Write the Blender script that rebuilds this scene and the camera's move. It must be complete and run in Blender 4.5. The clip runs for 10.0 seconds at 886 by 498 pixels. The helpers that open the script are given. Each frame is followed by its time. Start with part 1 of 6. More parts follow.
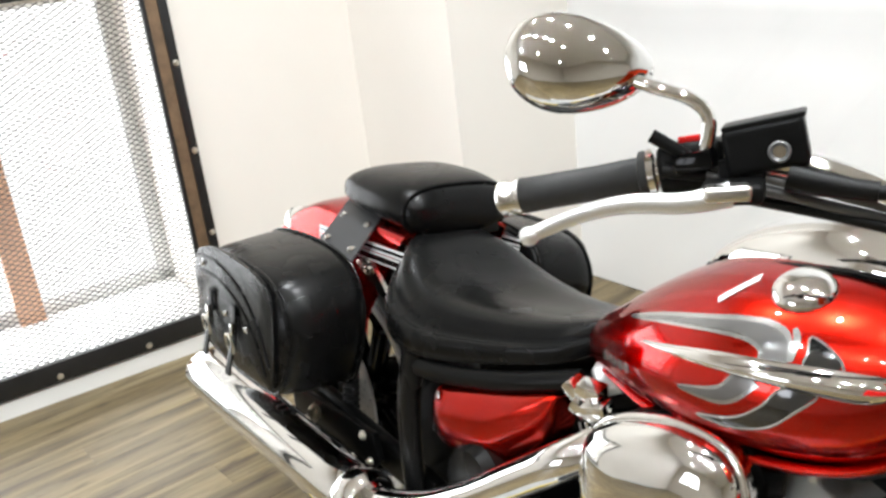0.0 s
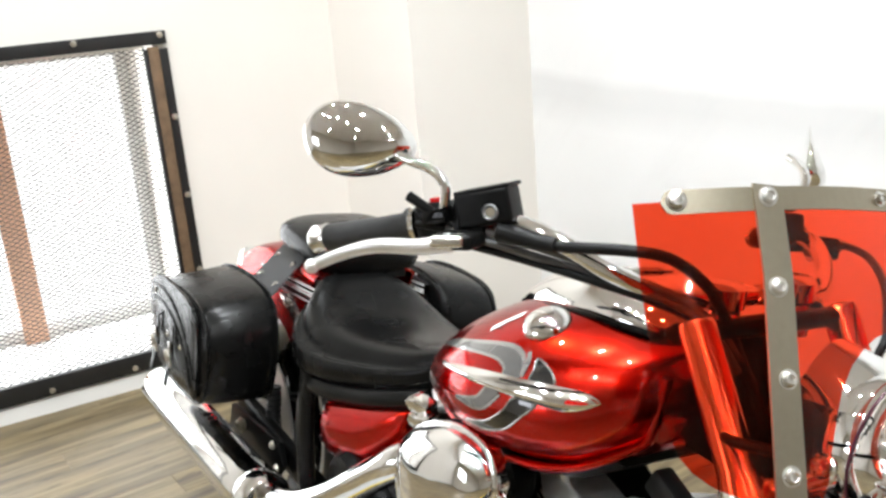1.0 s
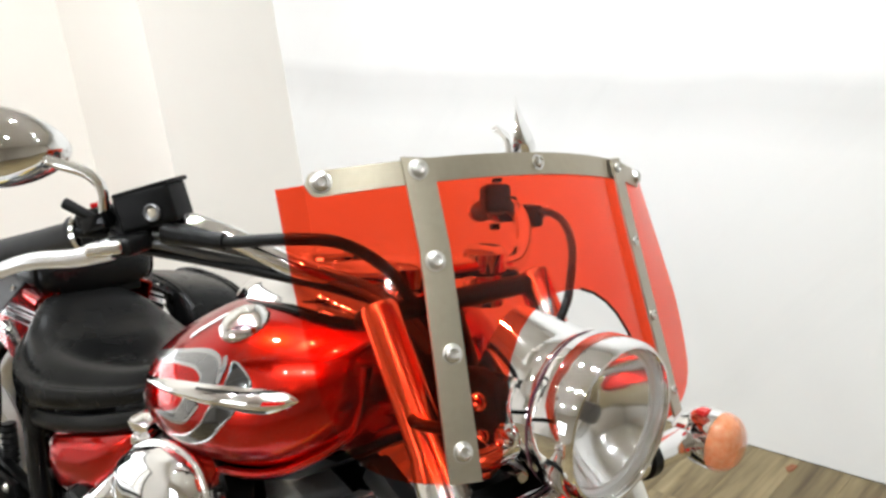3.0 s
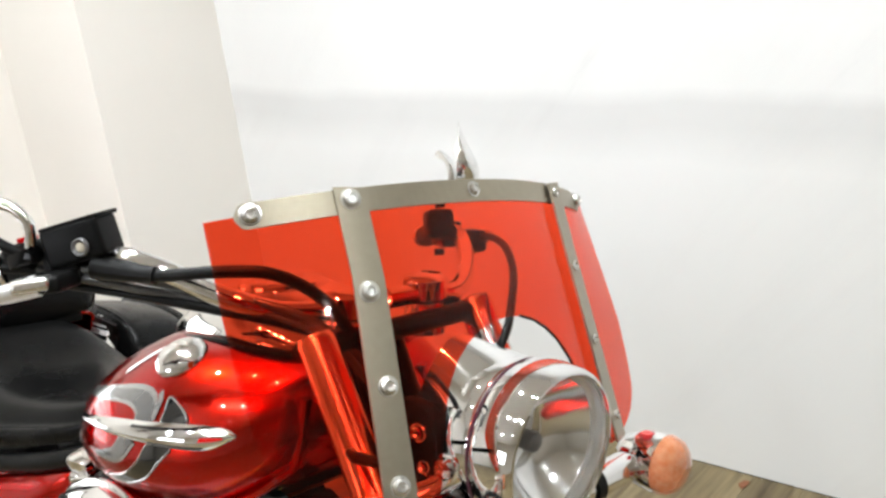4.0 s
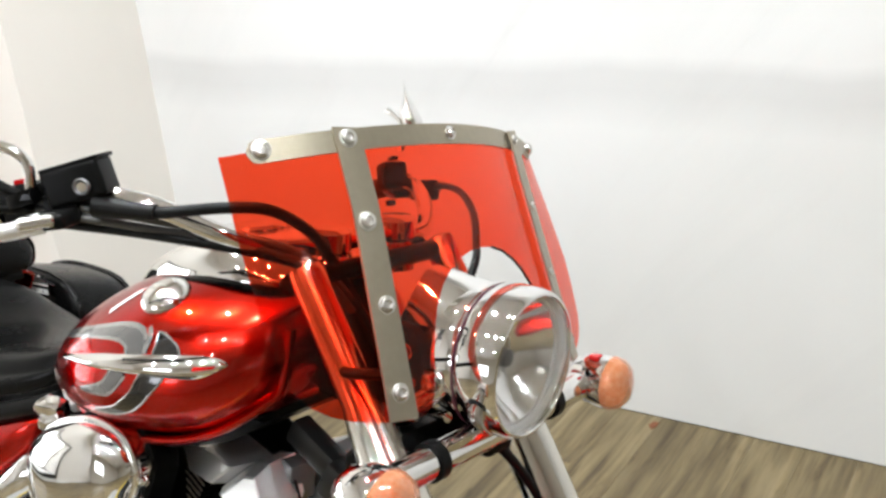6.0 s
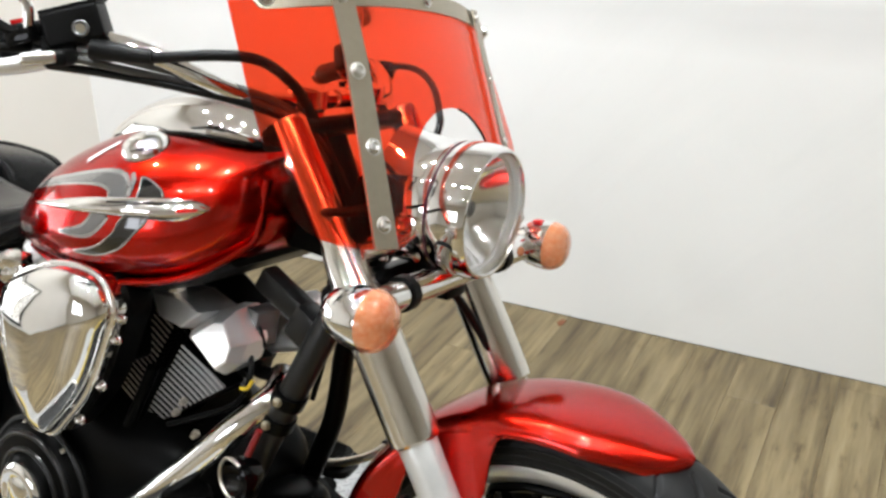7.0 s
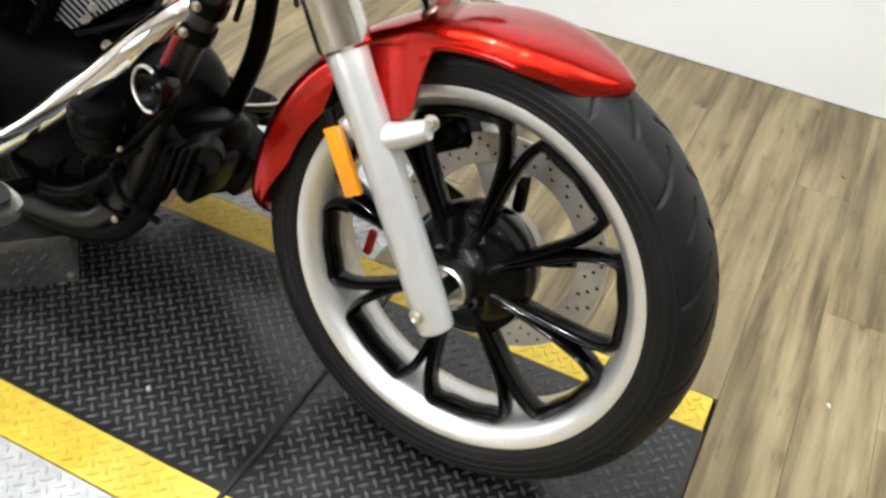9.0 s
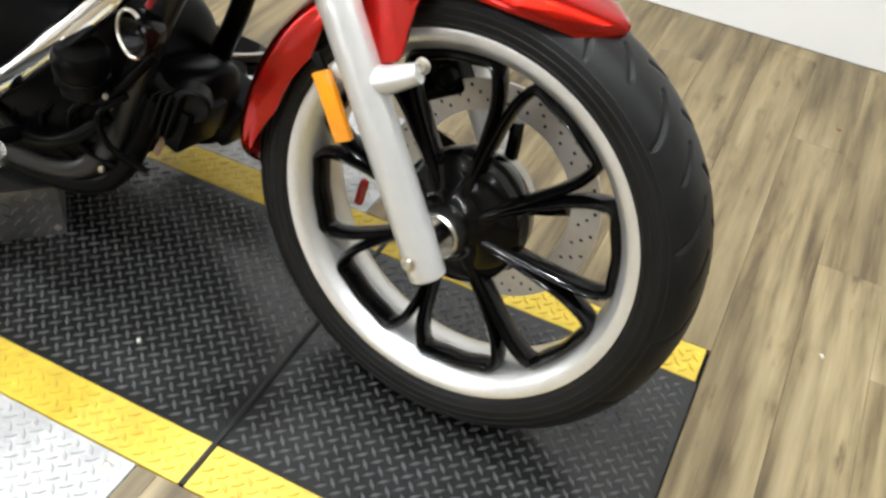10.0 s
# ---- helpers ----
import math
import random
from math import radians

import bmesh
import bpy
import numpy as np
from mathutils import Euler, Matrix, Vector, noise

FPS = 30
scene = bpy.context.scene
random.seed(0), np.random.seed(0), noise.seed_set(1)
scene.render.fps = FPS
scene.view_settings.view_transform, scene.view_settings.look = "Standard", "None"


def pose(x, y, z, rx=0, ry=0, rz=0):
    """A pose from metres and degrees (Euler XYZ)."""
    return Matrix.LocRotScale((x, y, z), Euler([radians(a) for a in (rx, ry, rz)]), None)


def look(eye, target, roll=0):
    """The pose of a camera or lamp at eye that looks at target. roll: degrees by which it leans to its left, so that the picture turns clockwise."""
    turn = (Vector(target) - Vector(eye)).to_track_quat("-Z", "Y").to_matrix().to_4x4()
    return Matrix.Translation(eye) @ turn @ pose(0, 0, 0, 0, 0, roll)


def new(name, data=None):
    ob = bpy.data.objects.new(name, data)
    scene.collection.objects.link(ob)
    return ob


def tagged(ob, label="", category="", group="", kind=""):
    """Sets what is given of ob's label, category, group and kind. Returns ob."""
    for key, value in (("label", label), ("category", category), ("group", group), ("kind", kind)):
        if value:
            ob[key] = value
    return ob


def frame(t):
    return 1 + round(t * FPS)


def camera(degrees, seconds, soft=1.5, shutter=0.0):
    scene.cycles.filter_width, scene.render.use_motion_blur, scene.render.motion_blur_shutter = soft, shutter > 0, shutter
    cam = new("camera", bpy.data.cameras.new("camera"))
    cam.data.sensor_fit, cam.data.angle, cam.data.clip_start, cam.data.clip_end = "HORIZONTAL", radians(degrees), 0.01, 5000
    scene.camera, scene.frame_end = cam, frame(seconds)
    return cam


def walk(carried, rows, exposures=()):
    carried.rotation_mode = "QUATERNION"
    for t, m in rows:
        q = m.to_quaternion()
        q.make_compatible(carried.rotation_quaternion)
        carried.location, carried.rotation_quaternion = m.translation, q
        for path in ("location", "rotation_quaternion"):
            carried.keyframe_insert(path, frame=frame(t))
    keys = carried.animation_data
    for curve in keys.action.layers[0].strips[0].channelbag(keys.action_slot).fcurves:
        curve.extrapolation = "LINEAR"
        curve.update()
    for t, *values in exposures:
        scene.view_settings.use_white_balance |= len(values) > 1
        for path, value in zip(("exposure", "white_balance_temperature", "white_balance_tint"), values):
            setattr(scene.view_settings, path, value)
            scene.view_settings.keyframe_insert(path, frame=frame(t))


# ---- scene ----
# camera: seconds, place, turn
cam = camera(50.68, 10.0, soft=2.8)
PATH = [
    (0, -0.1381, -0.7919, 1.3125, 68.771, 6.432, 51.047),
    (0.5, 0.1234, -0.7682, 1.3457, 71.999, 3.766, 56.693),
    (1, 0.2485, -0.7226, 1.3507, 72.708, 4.375, 54.934),
    (1.5, 0.2743, -0.6916, 1.3445, 72.841, 4.583, 52.210),
    (2, 0.2826, -0.6515, 1.3328, 71.893, 4.753, 48.799),
    (2.5, 0.2983, -0.6086, 1.3224, 71.222, 6.036, 45.287),
    (3, 0.3113, -0.5758, 1.3170, 71.102, 6.578, 42.405),
    (4.5, 0.3250, -0.5497, 1.3198, 72.198, 6.929, 39.300),
    (5, 0.3302, -0.5565, 1.3188, 71.915, 6.826, 38.910),
    (6.3, 0.2978, -0.7690, 1.3168, 69.347, 3.540, 30.726),
    (6.5, 0.2924, -0.8169, 1.3035, 68.906, 2.068, 29.345),
    (7, 0.2997, -0.8703, 1.2724, 65.918, 0.763, 27.669),
    (7.5, 0.3082, -0.8885, 1.2298, 61.547, -1.621, 27.164),
    (8, 0.3111, -0.8929, 1.1910, 57.506, -3.062, 27.267),
    (8.5, 0.3084, -0.8887, 1.1499, 53.471, -4.526, 27.036),
    (9, 0.3103, -0.8887, 1.1132, 50.069, -5.373, 26.462),
    (9.5, 0.3135, -0.8894, 1.0909, 47.815, -5.870, 25.951),
    (10, 0.3154, -0.8883, 1.0899, 47.841, -5.518, 26.089),
]
walk(cam, [(t, pose(x, y, z, rx, ry, rz)) for t, x, y, z, rx, ry, rz in PATH],
     exposures=[(0.0, 0.15), (3.0, 0.14), (4.3, 0.02), (6.3, 0.06), (7.0, 0.12), (8.0, 0.28), (8.5, 0.40), (10.0, 0.46)])

# ---- light ----
world = bpy.data.worlds.new("world")
scene.world = world
world.use_nodes = True
wn = world.node_tree
sky = wn.nodes.new("ShaderNodeTexSky")
sky.sky_type = "NISHITA"
sky.sun_disc = False
sky.sun_elevation, sky.sun_rotation = radians(40), radians(250)
wn.links.new(sky.outputs["Color"], wn.nodes["Background"].inputs["Color"])
wn.nodes["Background"].inputs["Strength"].default_value = 0.12
SPOT_W, WINDOW_W = 14.0, 20.0
scene.view_settings.exposure = 0.0


def lamp(name, m, watts, size, shape="DISK", size_y=None, colour=(0.925, 0.975, 1.0), spread=180):
    data = bpy.data.lights.new(name, "AREA")
    data.shape, data.size, data.energy, data.color = shape, size, watts, colour
    data.spread = radians(spread)
    if size_y:
        data.size_y = size_y
    ob = new(name, data)
    ob.matrix_world = m
    return ob


# ---- materials ----
def nodes_of(name):
    m = bpy.data.materials.new(name)
    m.use_nodes = True
    t = m.node_tree
    return m, t, t.nodes["Principled BSDF"]


def link(t, a, b):
    t.links.new(a, b)


def coords(t, scale=(1, 1, 1), kind="Object", shift=False):
    tc = t.nodes.new("ShaderNodeTexCoord")
    mp = t.nodes.new("ShaderNodeMapping")
    mp.inputs["Scale"].default_value = scale
    link(t, tc.outputs[kind], mp.inputs["Vector"])
    if shift:
        oi = t.nodes.new("ShaderNodeObjectInfo")
        mul = t.nodes.new("ShaderNodeVectorMath")
        mul.operation = "SCALE"
        mul.inputs[0].default_value = (7.3, 11.1, 5.7)
        link(t, oi.outputs["Random"], mul.inputs["Scale"])
        link(t, mul.outputs["Vector"], mp.inputs["Location"])
    return mp.outputs["Vector"]


def noise_tex(t, vec, scale, detail=4, rough=0.55):
    n = t.nodes.new("ShaderNodeTexNoise")
    n.inputs["Scale"].default_value, n.inputs["Detail"].default_value, n.inputs["Roughness"].default_value = scale, detail, rough
    link(t, vec, n.inputs["Vector"])
    return n.outputs["Fac"]


def ramp(t, fac, stops):
    r = t.nodes.new("ShaderNodeValToRGB")
    el = r.color_ramp.elements
    while len(el) < len(stops):
        el.new(0.5)
    for e, (p, c) in zip(el, stops):
        e.position, e.color = p, (*c, 1) if len(c) == 3 else c
    link(t, fac, r.inputs["Fac"])
    return r.outputs["Color"]


def bump(t, p, height, strength, distance=0.001):
    b = t.nodes.new("ShaderNodeBump")
    b.inputs["Strength"].default_value, b.inputs["Distance"].default_value = strength, distance
    link(t, height, b.inputs["Height"])
    link(t, b.outputs["Normal"], p.inputs["Normal"])
    return b


def grey(v):
    return (v, v, v)


def surface(name, base, rough=0.5, metal=0.0, vary=0.12, scale=30.0, bump_by=0.0, bump_scale=200.0, rough_vary=0.1, coat=0.0, ior=1.5, smudge=3.0, spec=0.5):
    """A principled surface whose colour and gloss vary at two scales."""
    m, t, p = nodes_of(name)
    v = coords(t)
    fine, broad = noise_tex(t, v, scale), noise_tex(t, v, smudge, 3)
    mixf = t.nodes.new("ShaderNodeMath")
    mixf.operation = "MULTIPLY_ADD"
    link(t, fine, mixf.inputs[0])
    mixf.inputs[1].default_value = 0.5
    half = t.nodes.new("ShaderNodeMath")
    half.operation = "MULTIPLY"
    half.inputs[1].default_value = 0.5
    link(t, broad, half.inputs[0])
    link(t, half.outputs[0], mixf.inputs[2])
    lo = tuple(max(0, c * (1 - vary)) for c in base)
    hi = tuple(min(1, c * (1 + vary)) for c in base)
    link(t, ramp(t, mixf.outputs[0], [(0.3, lo), (0.7, hi)]), p.inputs["Base Color"])
    rr = t.nodes.new("ShaderNodeMapRange")
    rr.inputs["From Min"].default_value, rr.inputs["From Max"].default_value = 0.3, 0.7
    rr.inputs["To Min"].default_value, rr.inputs["To Max"].default_value = max(0.02, rough * (1 - rough_vary)), min(1, rough * (1 + rough_vary))
    link(t, broad, rr.inputs["Value"])
    link(t, rr.outputs["Result"], p.inputs["Roughness"])
    p.inputs["Metallic"].default_value, p.inputs["IOR"].default_value = metal, ior
    p.inputs["Specular IOR Level"].default_value = spec
    p.inputs["Coat Weight"].default_value, p.inputs["Coat Roughness"].default_value = coat, 0.04
    if bump_by:
        bump(t, p, noise_tex(t, v, bump_scale, 3), bump_by)
    return m


def candy_red():
    m, t, p = nodes_of("candy_red_paint")
    v = coords(t)
    link(t, ramp(t, noise_tex(t, v, 900, 2), [(0.35, (0.44, 0.007, 0.003)), (0.7, (0.66, 0.015, 0.006))]), p.inputs["Base Color"])
    p.inputs["Metallic"].default_value, p.inputs["Roughness"].default_value = 1.0, 0.25
    p.inputs["Specular Tint"].default_value = (0.45, 0.06, 0.05, 1)
    p.inputs["Coat IOR"].default_value = 1.42
    p.inputs["Coat Weight"].default_value, p.inputs["Coat Roughness"].default_value = 0.85, 0.015
    bump(t, p, noise_tex(t, v, 120, 2), 0.02)
    return m


def leather():
    m, t, p = nodes_of("black_leather")
    v = coords(t)
    vo = t.nodes.new("ShaderNodeTexVoronoi")
    vo.inputs["Scale"].default_value = 420
    link(t, v, vo.inputs["Vector"])
    link(t, ramp(t, noise_tex(t, v, 9, 4), [(0.3, grey(0.0025)), (0.7, grey(0.0045))]), p.inputs["Base Color"])
    link(t, ramp(t, noise_tex(t, v, 14, 3), [(0.3, grey(0.245)), (0.7, grey(0.29))]), p.inputs["Roughness"])
    p.inputs["Specular IOR Level"].default_value = 0.15
    bump(t, p, vo.outputs["Distance"], 0.03, 0.0003)
    return m


def amber_lens():
    m, t, p = nodes_of("pale_amber_lens")
    v = coords(t)
    link(t, ramp(t, noise_tex(t, v, 160, 3), [(0.3, (0.88, 0.28, 0.11)), (0.7, (0.97, 0.46, 0.25))]), p.inputs["Base Color"])
    p.inputs["Roughness"].default_value, p.inputs["Transmission Weight"].default_value = 0.08, 0.6
    p.inputs["IOR"].default_value, p.inputs["Coat Weight"].default_value = 1.35, 1.0
    vo = t.nodes.new("ShaderNodeTexVoronoi")
    vo.inputs["Scale"].default_value = 95
    link(t, v, vo.inputs["Vector"])
    bump(t, p, vo.outputs["Distance"], 0.5, 0.002)
    return m


def gloss_by_angle(t):
    """Reflection of a clear sheet: faint head on, strong at a grazing view."""
    lw = t.nodes.new("ShaderNodeLayerWeight")
    lw.inputs["Blend"].default_value = 0.5
    pw = t.nodes.new("ShaderNodeMath")
    pw.operation = "POWER"
    pw.inputs[1].default_value = 4.5
    link(t, lw.outputs["Facing"], pw.inputs[0])
    ma = t.nodes.new("ShaderNodeMath")
    ma.operation = "MULTIPLY_ADD"
    ma.inputs[1].default_value, ma.inputs[2].default_value = 0.6, 0.025
    link(t, pw.outputs[0], ma.inputs[0])
    return ma.outputs[0]


def red_acrylic():
    m, t, p = nodes_of("red_acrylic")
    p.inputs["Base Color"].default_value = (0.9, 0.02, 0.01, 1)
    p.inputs["Roughness"].default_value, p.inputs["Specular IOR Level"].default_value = 0.05, 0.5
    tr = t.nodes.new("ShaderNodeBsdfTransparent")
    link(t, ramp(t, noise_tex(t, coords(t), 4, 3), [(0.3, (1.0, 0.265, 0.15)), (0.7, (1.0, 0.29, 0.17))]), tr.inputs["Color"])
    gl = t.nodes.new("ShaderNodeBsdfGlossy")
    gl.inputs["Roughness"].default_value = 0.03
    mx = t.nodes.new("ShaderNodeMixShader")
    link(t, gloss_by_angle(t), mx.inputs["Fac"])
    link(t, tr.outputs["BSDF"], mx.inputs[1])
    link(t, gl.outputs["BSDF"], mx.inputs[2])
    link(t, mx.outputs["Shader"], t.nodes["Material Output"].inputs["Surface"])
    return m


def clear_glass(name, tint=(0.97, 0.97, 0.97)):
    m, t, p = nodes_of(name)
    tr = t.nodes.new("ShaderNodeBsdfTransparent")
    tr.inputs["Color"].default_value = (*tint, 1)
    gl = t.nodes.new("ShaderNodeBsdfGlossy")
    gl.inputs["Roughness"].default_value = 0.02
    mx = t.nodes.new("ShaderNodeMixShader")
    link(t, gloss_by_angle(t), mx.inputs["Fac"])
    link(t, tr.outputs["BSDF"], mx.inputs[1])
    link(t, gl.outputs["BSDF"], mx.inputs[2])
    link(t, mx.outputs["Shader"], t.nodes["Material Output"].inputs["Surface"])
    return m


def plank_wood():
    m, t, p = nodes_of("vinyl_plank_wood")
    v = coords(t, (1, 1, 1), shift=True)
    long = t.nodes.new("ShaderNodeMapping")
    long.inputs["Scale"].default_value = (26, 1.6, 1)
    link(t, v, long.inputs["Vector"])
    grain = noise_tex(t, long.outputs["Vector"], 1.0, 7, 0.62)
    broad = t.nodes.new("ShaderNodeMapping")
    broad.inputs["Scale"].default_value = (9, 1.1, 1)
    link(t, v, broad.inputs["Vector"])
    patch = noise_tex(t, broad.outputs["Vector"], 1.0, 3)
    c1 = ramp(t, grain, [(0.28, (0.040, 0.027, 0.013)), (0.40, (0.128, 0.093, 0.044)), (0.54, (0.240, 0.187, 0.098)), (0.75, (0.345, 0.282, 0.168))])
    c2 = ramp(t, patch, [(0.35, (0.62, 0.60, 0.57)), (0.65, (1, 1, 1))])
    oi = t.nodes.new("ShaderNodeObjectInfo")
    c3 = ramp(t, oi.outputs["Random"], [(0.0, (0.91, 0.90, 0.88)), (0.5, (0.96, 0.95, 0.93)), (1.0, (1, 1, 1))])
    mul = t.nodes.new("ShaderNodeMix")
    mul.data_type, mul.blend_type = "RGBA", "MULTIPLY"
    mul.inputs["Factor"].default_value = 1
    link(t, c1, mul.inputs["A"])
    link(t, c2, mul.inputs["B"])
    mu2 = t.nodes.new("ShaderNodeMix")
    mu2.data_type, mu2.blend_type = "RGBA", "MULTIPLY"
    mu2.inputs["Factor"].default_value = 1
    link(t, mul.outputs["Result"], mu2.inputs["A"])
    link(t, c3, mu2.inputs["B"])
    knotv = t.nodes.new("ShaderNodeMapping")
    knotv.inputs["Scale"].default_value = (34, 7, 1)
    link(t, v, knotv.inputs["Vector"])
    knots = noise_tex(t, knotv.outputs["Vector"], 1.0, 4, 0.6)
    dark = times(t, mu2.outputs["Result"], ramp(t, knots, [(0.27, (0.42, 0.38, 0.32)), (0.40, (0.92, 0.90, 0.87)), (0.50, (1, 1, 1))]))
    link(t, dark, p.inputs["Base Color"])
    link(t, ramp(t, patch, [(0.3, grey(0.36)), (0.7, grey(0.5))]), p.inputs["Roughness"])
    bump(t, p, grain, 0.18, 0.0008)
    return m


def times(t, a, b):
    mul = t.nodes.new("ShaderNodeMix")
    mul.data_type, mul.blend_type = "RGBA", "MULTIPLY"
    mul.inputs["Factor"].default_value = 1
    link(t, a, mul.inputs["A"])
    link(t, b, mul.inputs["B"])
    return mul.outputs["Result"]


def wall_paint(name, base, scuff_shade=0.0):
    m, t, p = nodes_of(name)
    v = coords(t)
    col = ramp(t, noise_tex(t, v, 1.3, 4), [(0.3, tuple(c * 0.95 for c in base)), (0.7, base)])
    if scuff_shade:
        # slanting scuffs, and a soft level band of shade painted into the colour
        st = t.nodes.new("ShaderNodeMapping")
        st.inputs["Scale"].default_value = (6.0, 1.0, 0.9)
        turn = t.nodes.new("ShaderNodeMapping")
        turn.inputs["Rotation"].default_value = (0, -0.75, 0)
        link(t, v, turn.inputs["Vector"])
        link(t, turn.outputs["Vector"], st.inputs["Vector"])
        scuff = noise_tex(t, st.outputs["Vector"], 1.1, 6, 0.66)
        col = times(t, col, ramp(t, scuff, [(0.28, grey(1 - 0.55 * scuff_shade)), (0.36, grey(1 - 0.18 * scuff_shade)), (0.50, grey(1))]))
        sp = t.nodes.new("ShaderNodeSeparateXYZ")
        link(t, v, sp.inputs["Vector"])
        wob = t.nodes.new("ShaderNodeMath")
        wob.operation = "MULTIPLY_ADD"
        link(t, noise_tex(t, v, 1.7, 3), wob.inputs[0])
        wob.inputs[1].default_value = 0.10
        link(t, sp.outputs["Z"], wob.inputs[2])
        col = times(t, col, ramp(t, wob.outputs[0], [(0.82, grey(1)), (0.91, grey(1 - 1.0 * scuff_shade)), (0.96, grey(1 - 1.05 * scuff_shade)), (1.08, grey(1))]))
    link(t, col, p.inputs["Base Color"])
    p.inputs["Roughness"].default_value = 0.62
    bump(t, p, noise_tex(t, v, 90, 4), 0.12, 0.002)
    return m


def tread_paint(name, base, worn, rough, metal=0.0):
    """Painted or bare tread plate with scuffs worn through."""
    m, t, p = nodes_of(name)
    v = coords(t)
    n1, n2 = noise_tex(t, v, 45, 6, 0.65), noise_tex(t, v, 5, 3)
    c1 = ramp(t, n1, [(0.3, tuple(c * 0.75 for c in base)), (0.62, base), (0.78, worn)])
    c2 = ramp(t, n2, [(0.3, grey(0.75)), (0.7, grey(1))])
    mul = t.nodes.new("ShaderNodeMix")
    mul.data_type, mul.blend_type = "RGBA", "MULTIPLY"
    mul.inputs["Factor"].default_value = 1
    link(t, c1, mul.inputs["A"])
    link(t, c2, mul.inputs["B"])
    link(t, mul.outputs["Result"], p.inputs["Base Color"])
    link(t, ramp(t, n1, [(0.3, grey(rough * 1.2)), (0.7, grey(rough * 0.85))]), p.inputs["Roughness"])
    p.inputs["Metallic"].default_value = metal
    bump(t, p, n1, 0.2, 0.0006)
    return m


def glow(name, colour, strength):
    m, t, p = nodes_of(name)
    e = t.nodes.new("ShaderNodeEmission")
    e.inputs["Color"].default_value, e.inputs["Strength"].default_value = (*colour, 1), strength
    link(t, e.outputs["Emission"], t.nodes["Material Output"].inputs["Surface"])
    return m


RED = candy_red()
CHROME = surface("chrome", (0.80, 0.795, 0.785), 0.045, 1.0, 0.03, 60, rough_vary=0.5)
STEEL = surface("satin_steel", (0.60, 0.57, 0.50), 0.30, 1.0, 0.06, 80, 0.03, 300)
TRIM = surface("brushed_trim", (0.38, 0.34, 0.265), 0.34, 1.0, 0.07, 120, 0.05, 400)
SILVER = surface("silver_cast_paint", (0.62, 0.62, 0.61), 0.34, 0.55, 0.05, 60, 0.05, 500)
ALU = surface("machined_aluminium", (0.70, 0.69, 0.66), 0.26, 1.0, 0.06, 90, 0.04, 260)
LEATHER = leather()
STRAP = surface("grey_leather_strap", (0.022, 0.023, 0.026), 0.42, 0, 0.2, 60, 0.1, 500, spec=0.45)
VINYL = surface("grey_vinyl", grey(0.003), 0.28, 0, 0.2, 60, 0.12, 500, spec=0.16)
PLASTIC = surface("black_plastic", grey(0.004), 0.36, 0, 0.25, 40, 0.12, 600, spec=0.10)
GLOSS = surface("gloss_black", grey(0.0015), 0.10, 0, 0.2, 20, coat=0.0, spec=0.16)
ENGINE = surface("black_engine_paint", grey(0.0015), 0.32, 0, 0.3, 50, 0.2, 250, spec=0.06)
BOWL = surface("lamp_reflector", grey(0.97), 0.12, 1.0, 0.03, 60)
RIMALU = surface("machined_rim_face", (0.74, 0.74, 0.735), 0.36, 0.8, 0.06, 140, 0.05, 400)
FIN = surface("machined_fin_edge", grey(0.45), 0.42, 0.5, 0.1, 60)
POLISH = surface("polished_cover", grey(0.80), 0.36, 0.85, 0.05, 40)
SATINCHROME = surface("soft_chrome", (0.74, 0.72, 0.67), 0.16, 1.0, 0.03, 60)
FRAMEGREY = surface("satin_frame_paint", grey(0.009), 0.32, 0, 0.3, 40, 0.1, 300, spec=0.35)
RUBBER = surface("tyre_rubber", grey(0.006), 0.44, 0, 0.6, 35, 0.25, 350, smudge=9, spec=0.20)
SIDEWALL = surface("ribbed_rubber", grey(0.012), 0.40, 0, 0.3, 50, 0.2, 500, spec=0.35)
ROTOR = surface("brake_disc_steel", (0.58, 0.55, 0.50), 0.36, 0.55, 0.1, 70, 0.06, 300)
REDCLEAR = red_acrylic()
GLASS = clear_glass("headlight_glass")
AMBER = amber_lens()
ORANGE = surface("orange_reflector", (0.85, 0.30, 0.005), 0.18, 0, 0.15, 260, 0.2, 700, coat=0.6)
REDLENS = surface("red_lens", (0.5, 0.01, 0.01), 0.15, 0, 0.1, 50, coat=0.6)
REDRUBBER = surface("dark_red_rubber", (0.16, 0.004, 0.006), 0.35, 0, 0.15, 60)
COIL = surface("grey_coil_casing", grey(0.14), 0.3, 0.3, 0.15, 60)
BLACKDECAL = surface("black_decal", grey(0.008), 0.1, 0, 0.1, 20, coat=1)
SILVERDECAL = surface("silver_decal", (0.36, 0.355, 0.345), 0.2, 0.7, 0.08, 60, coat=1)
GREYDECAL = surface("grey_decal", (0.15, 0.147, 0.145), 0.2, 0.5, 0.08, 60, coat=1)
WHITEDECAL = surface("white_decal", grey(0.75), 0.25, 0, 0.05, 40, coat=0.7)
CABLE = surface("cable_sheath", grey(0.004), 0.36, 0, 0.2, 80, spec=0.16)
GRIP = surface("grip_rubber", grey(0.022), 0.5, 0, 0.2, 80, 0.3, 900, spec=0.3)
BRUSHED = surface("brushed_aluminium", (0.80, 0.80, 0.80), 0.34, 0.9, 0.05, 90, 0.04, 260)
BRAID = surface("silver_cable", grey(0.10), 0.3, 0.6, 0.12, 300)
WIRE = surface("yellow_wire", (0.6, 0.42, 0.02), 0.4, 0, 0.1, 60)
WOOD = plank_wood()
WALL = wall_paint("warm_white_wall", (0.85, 0.815, 0.76))
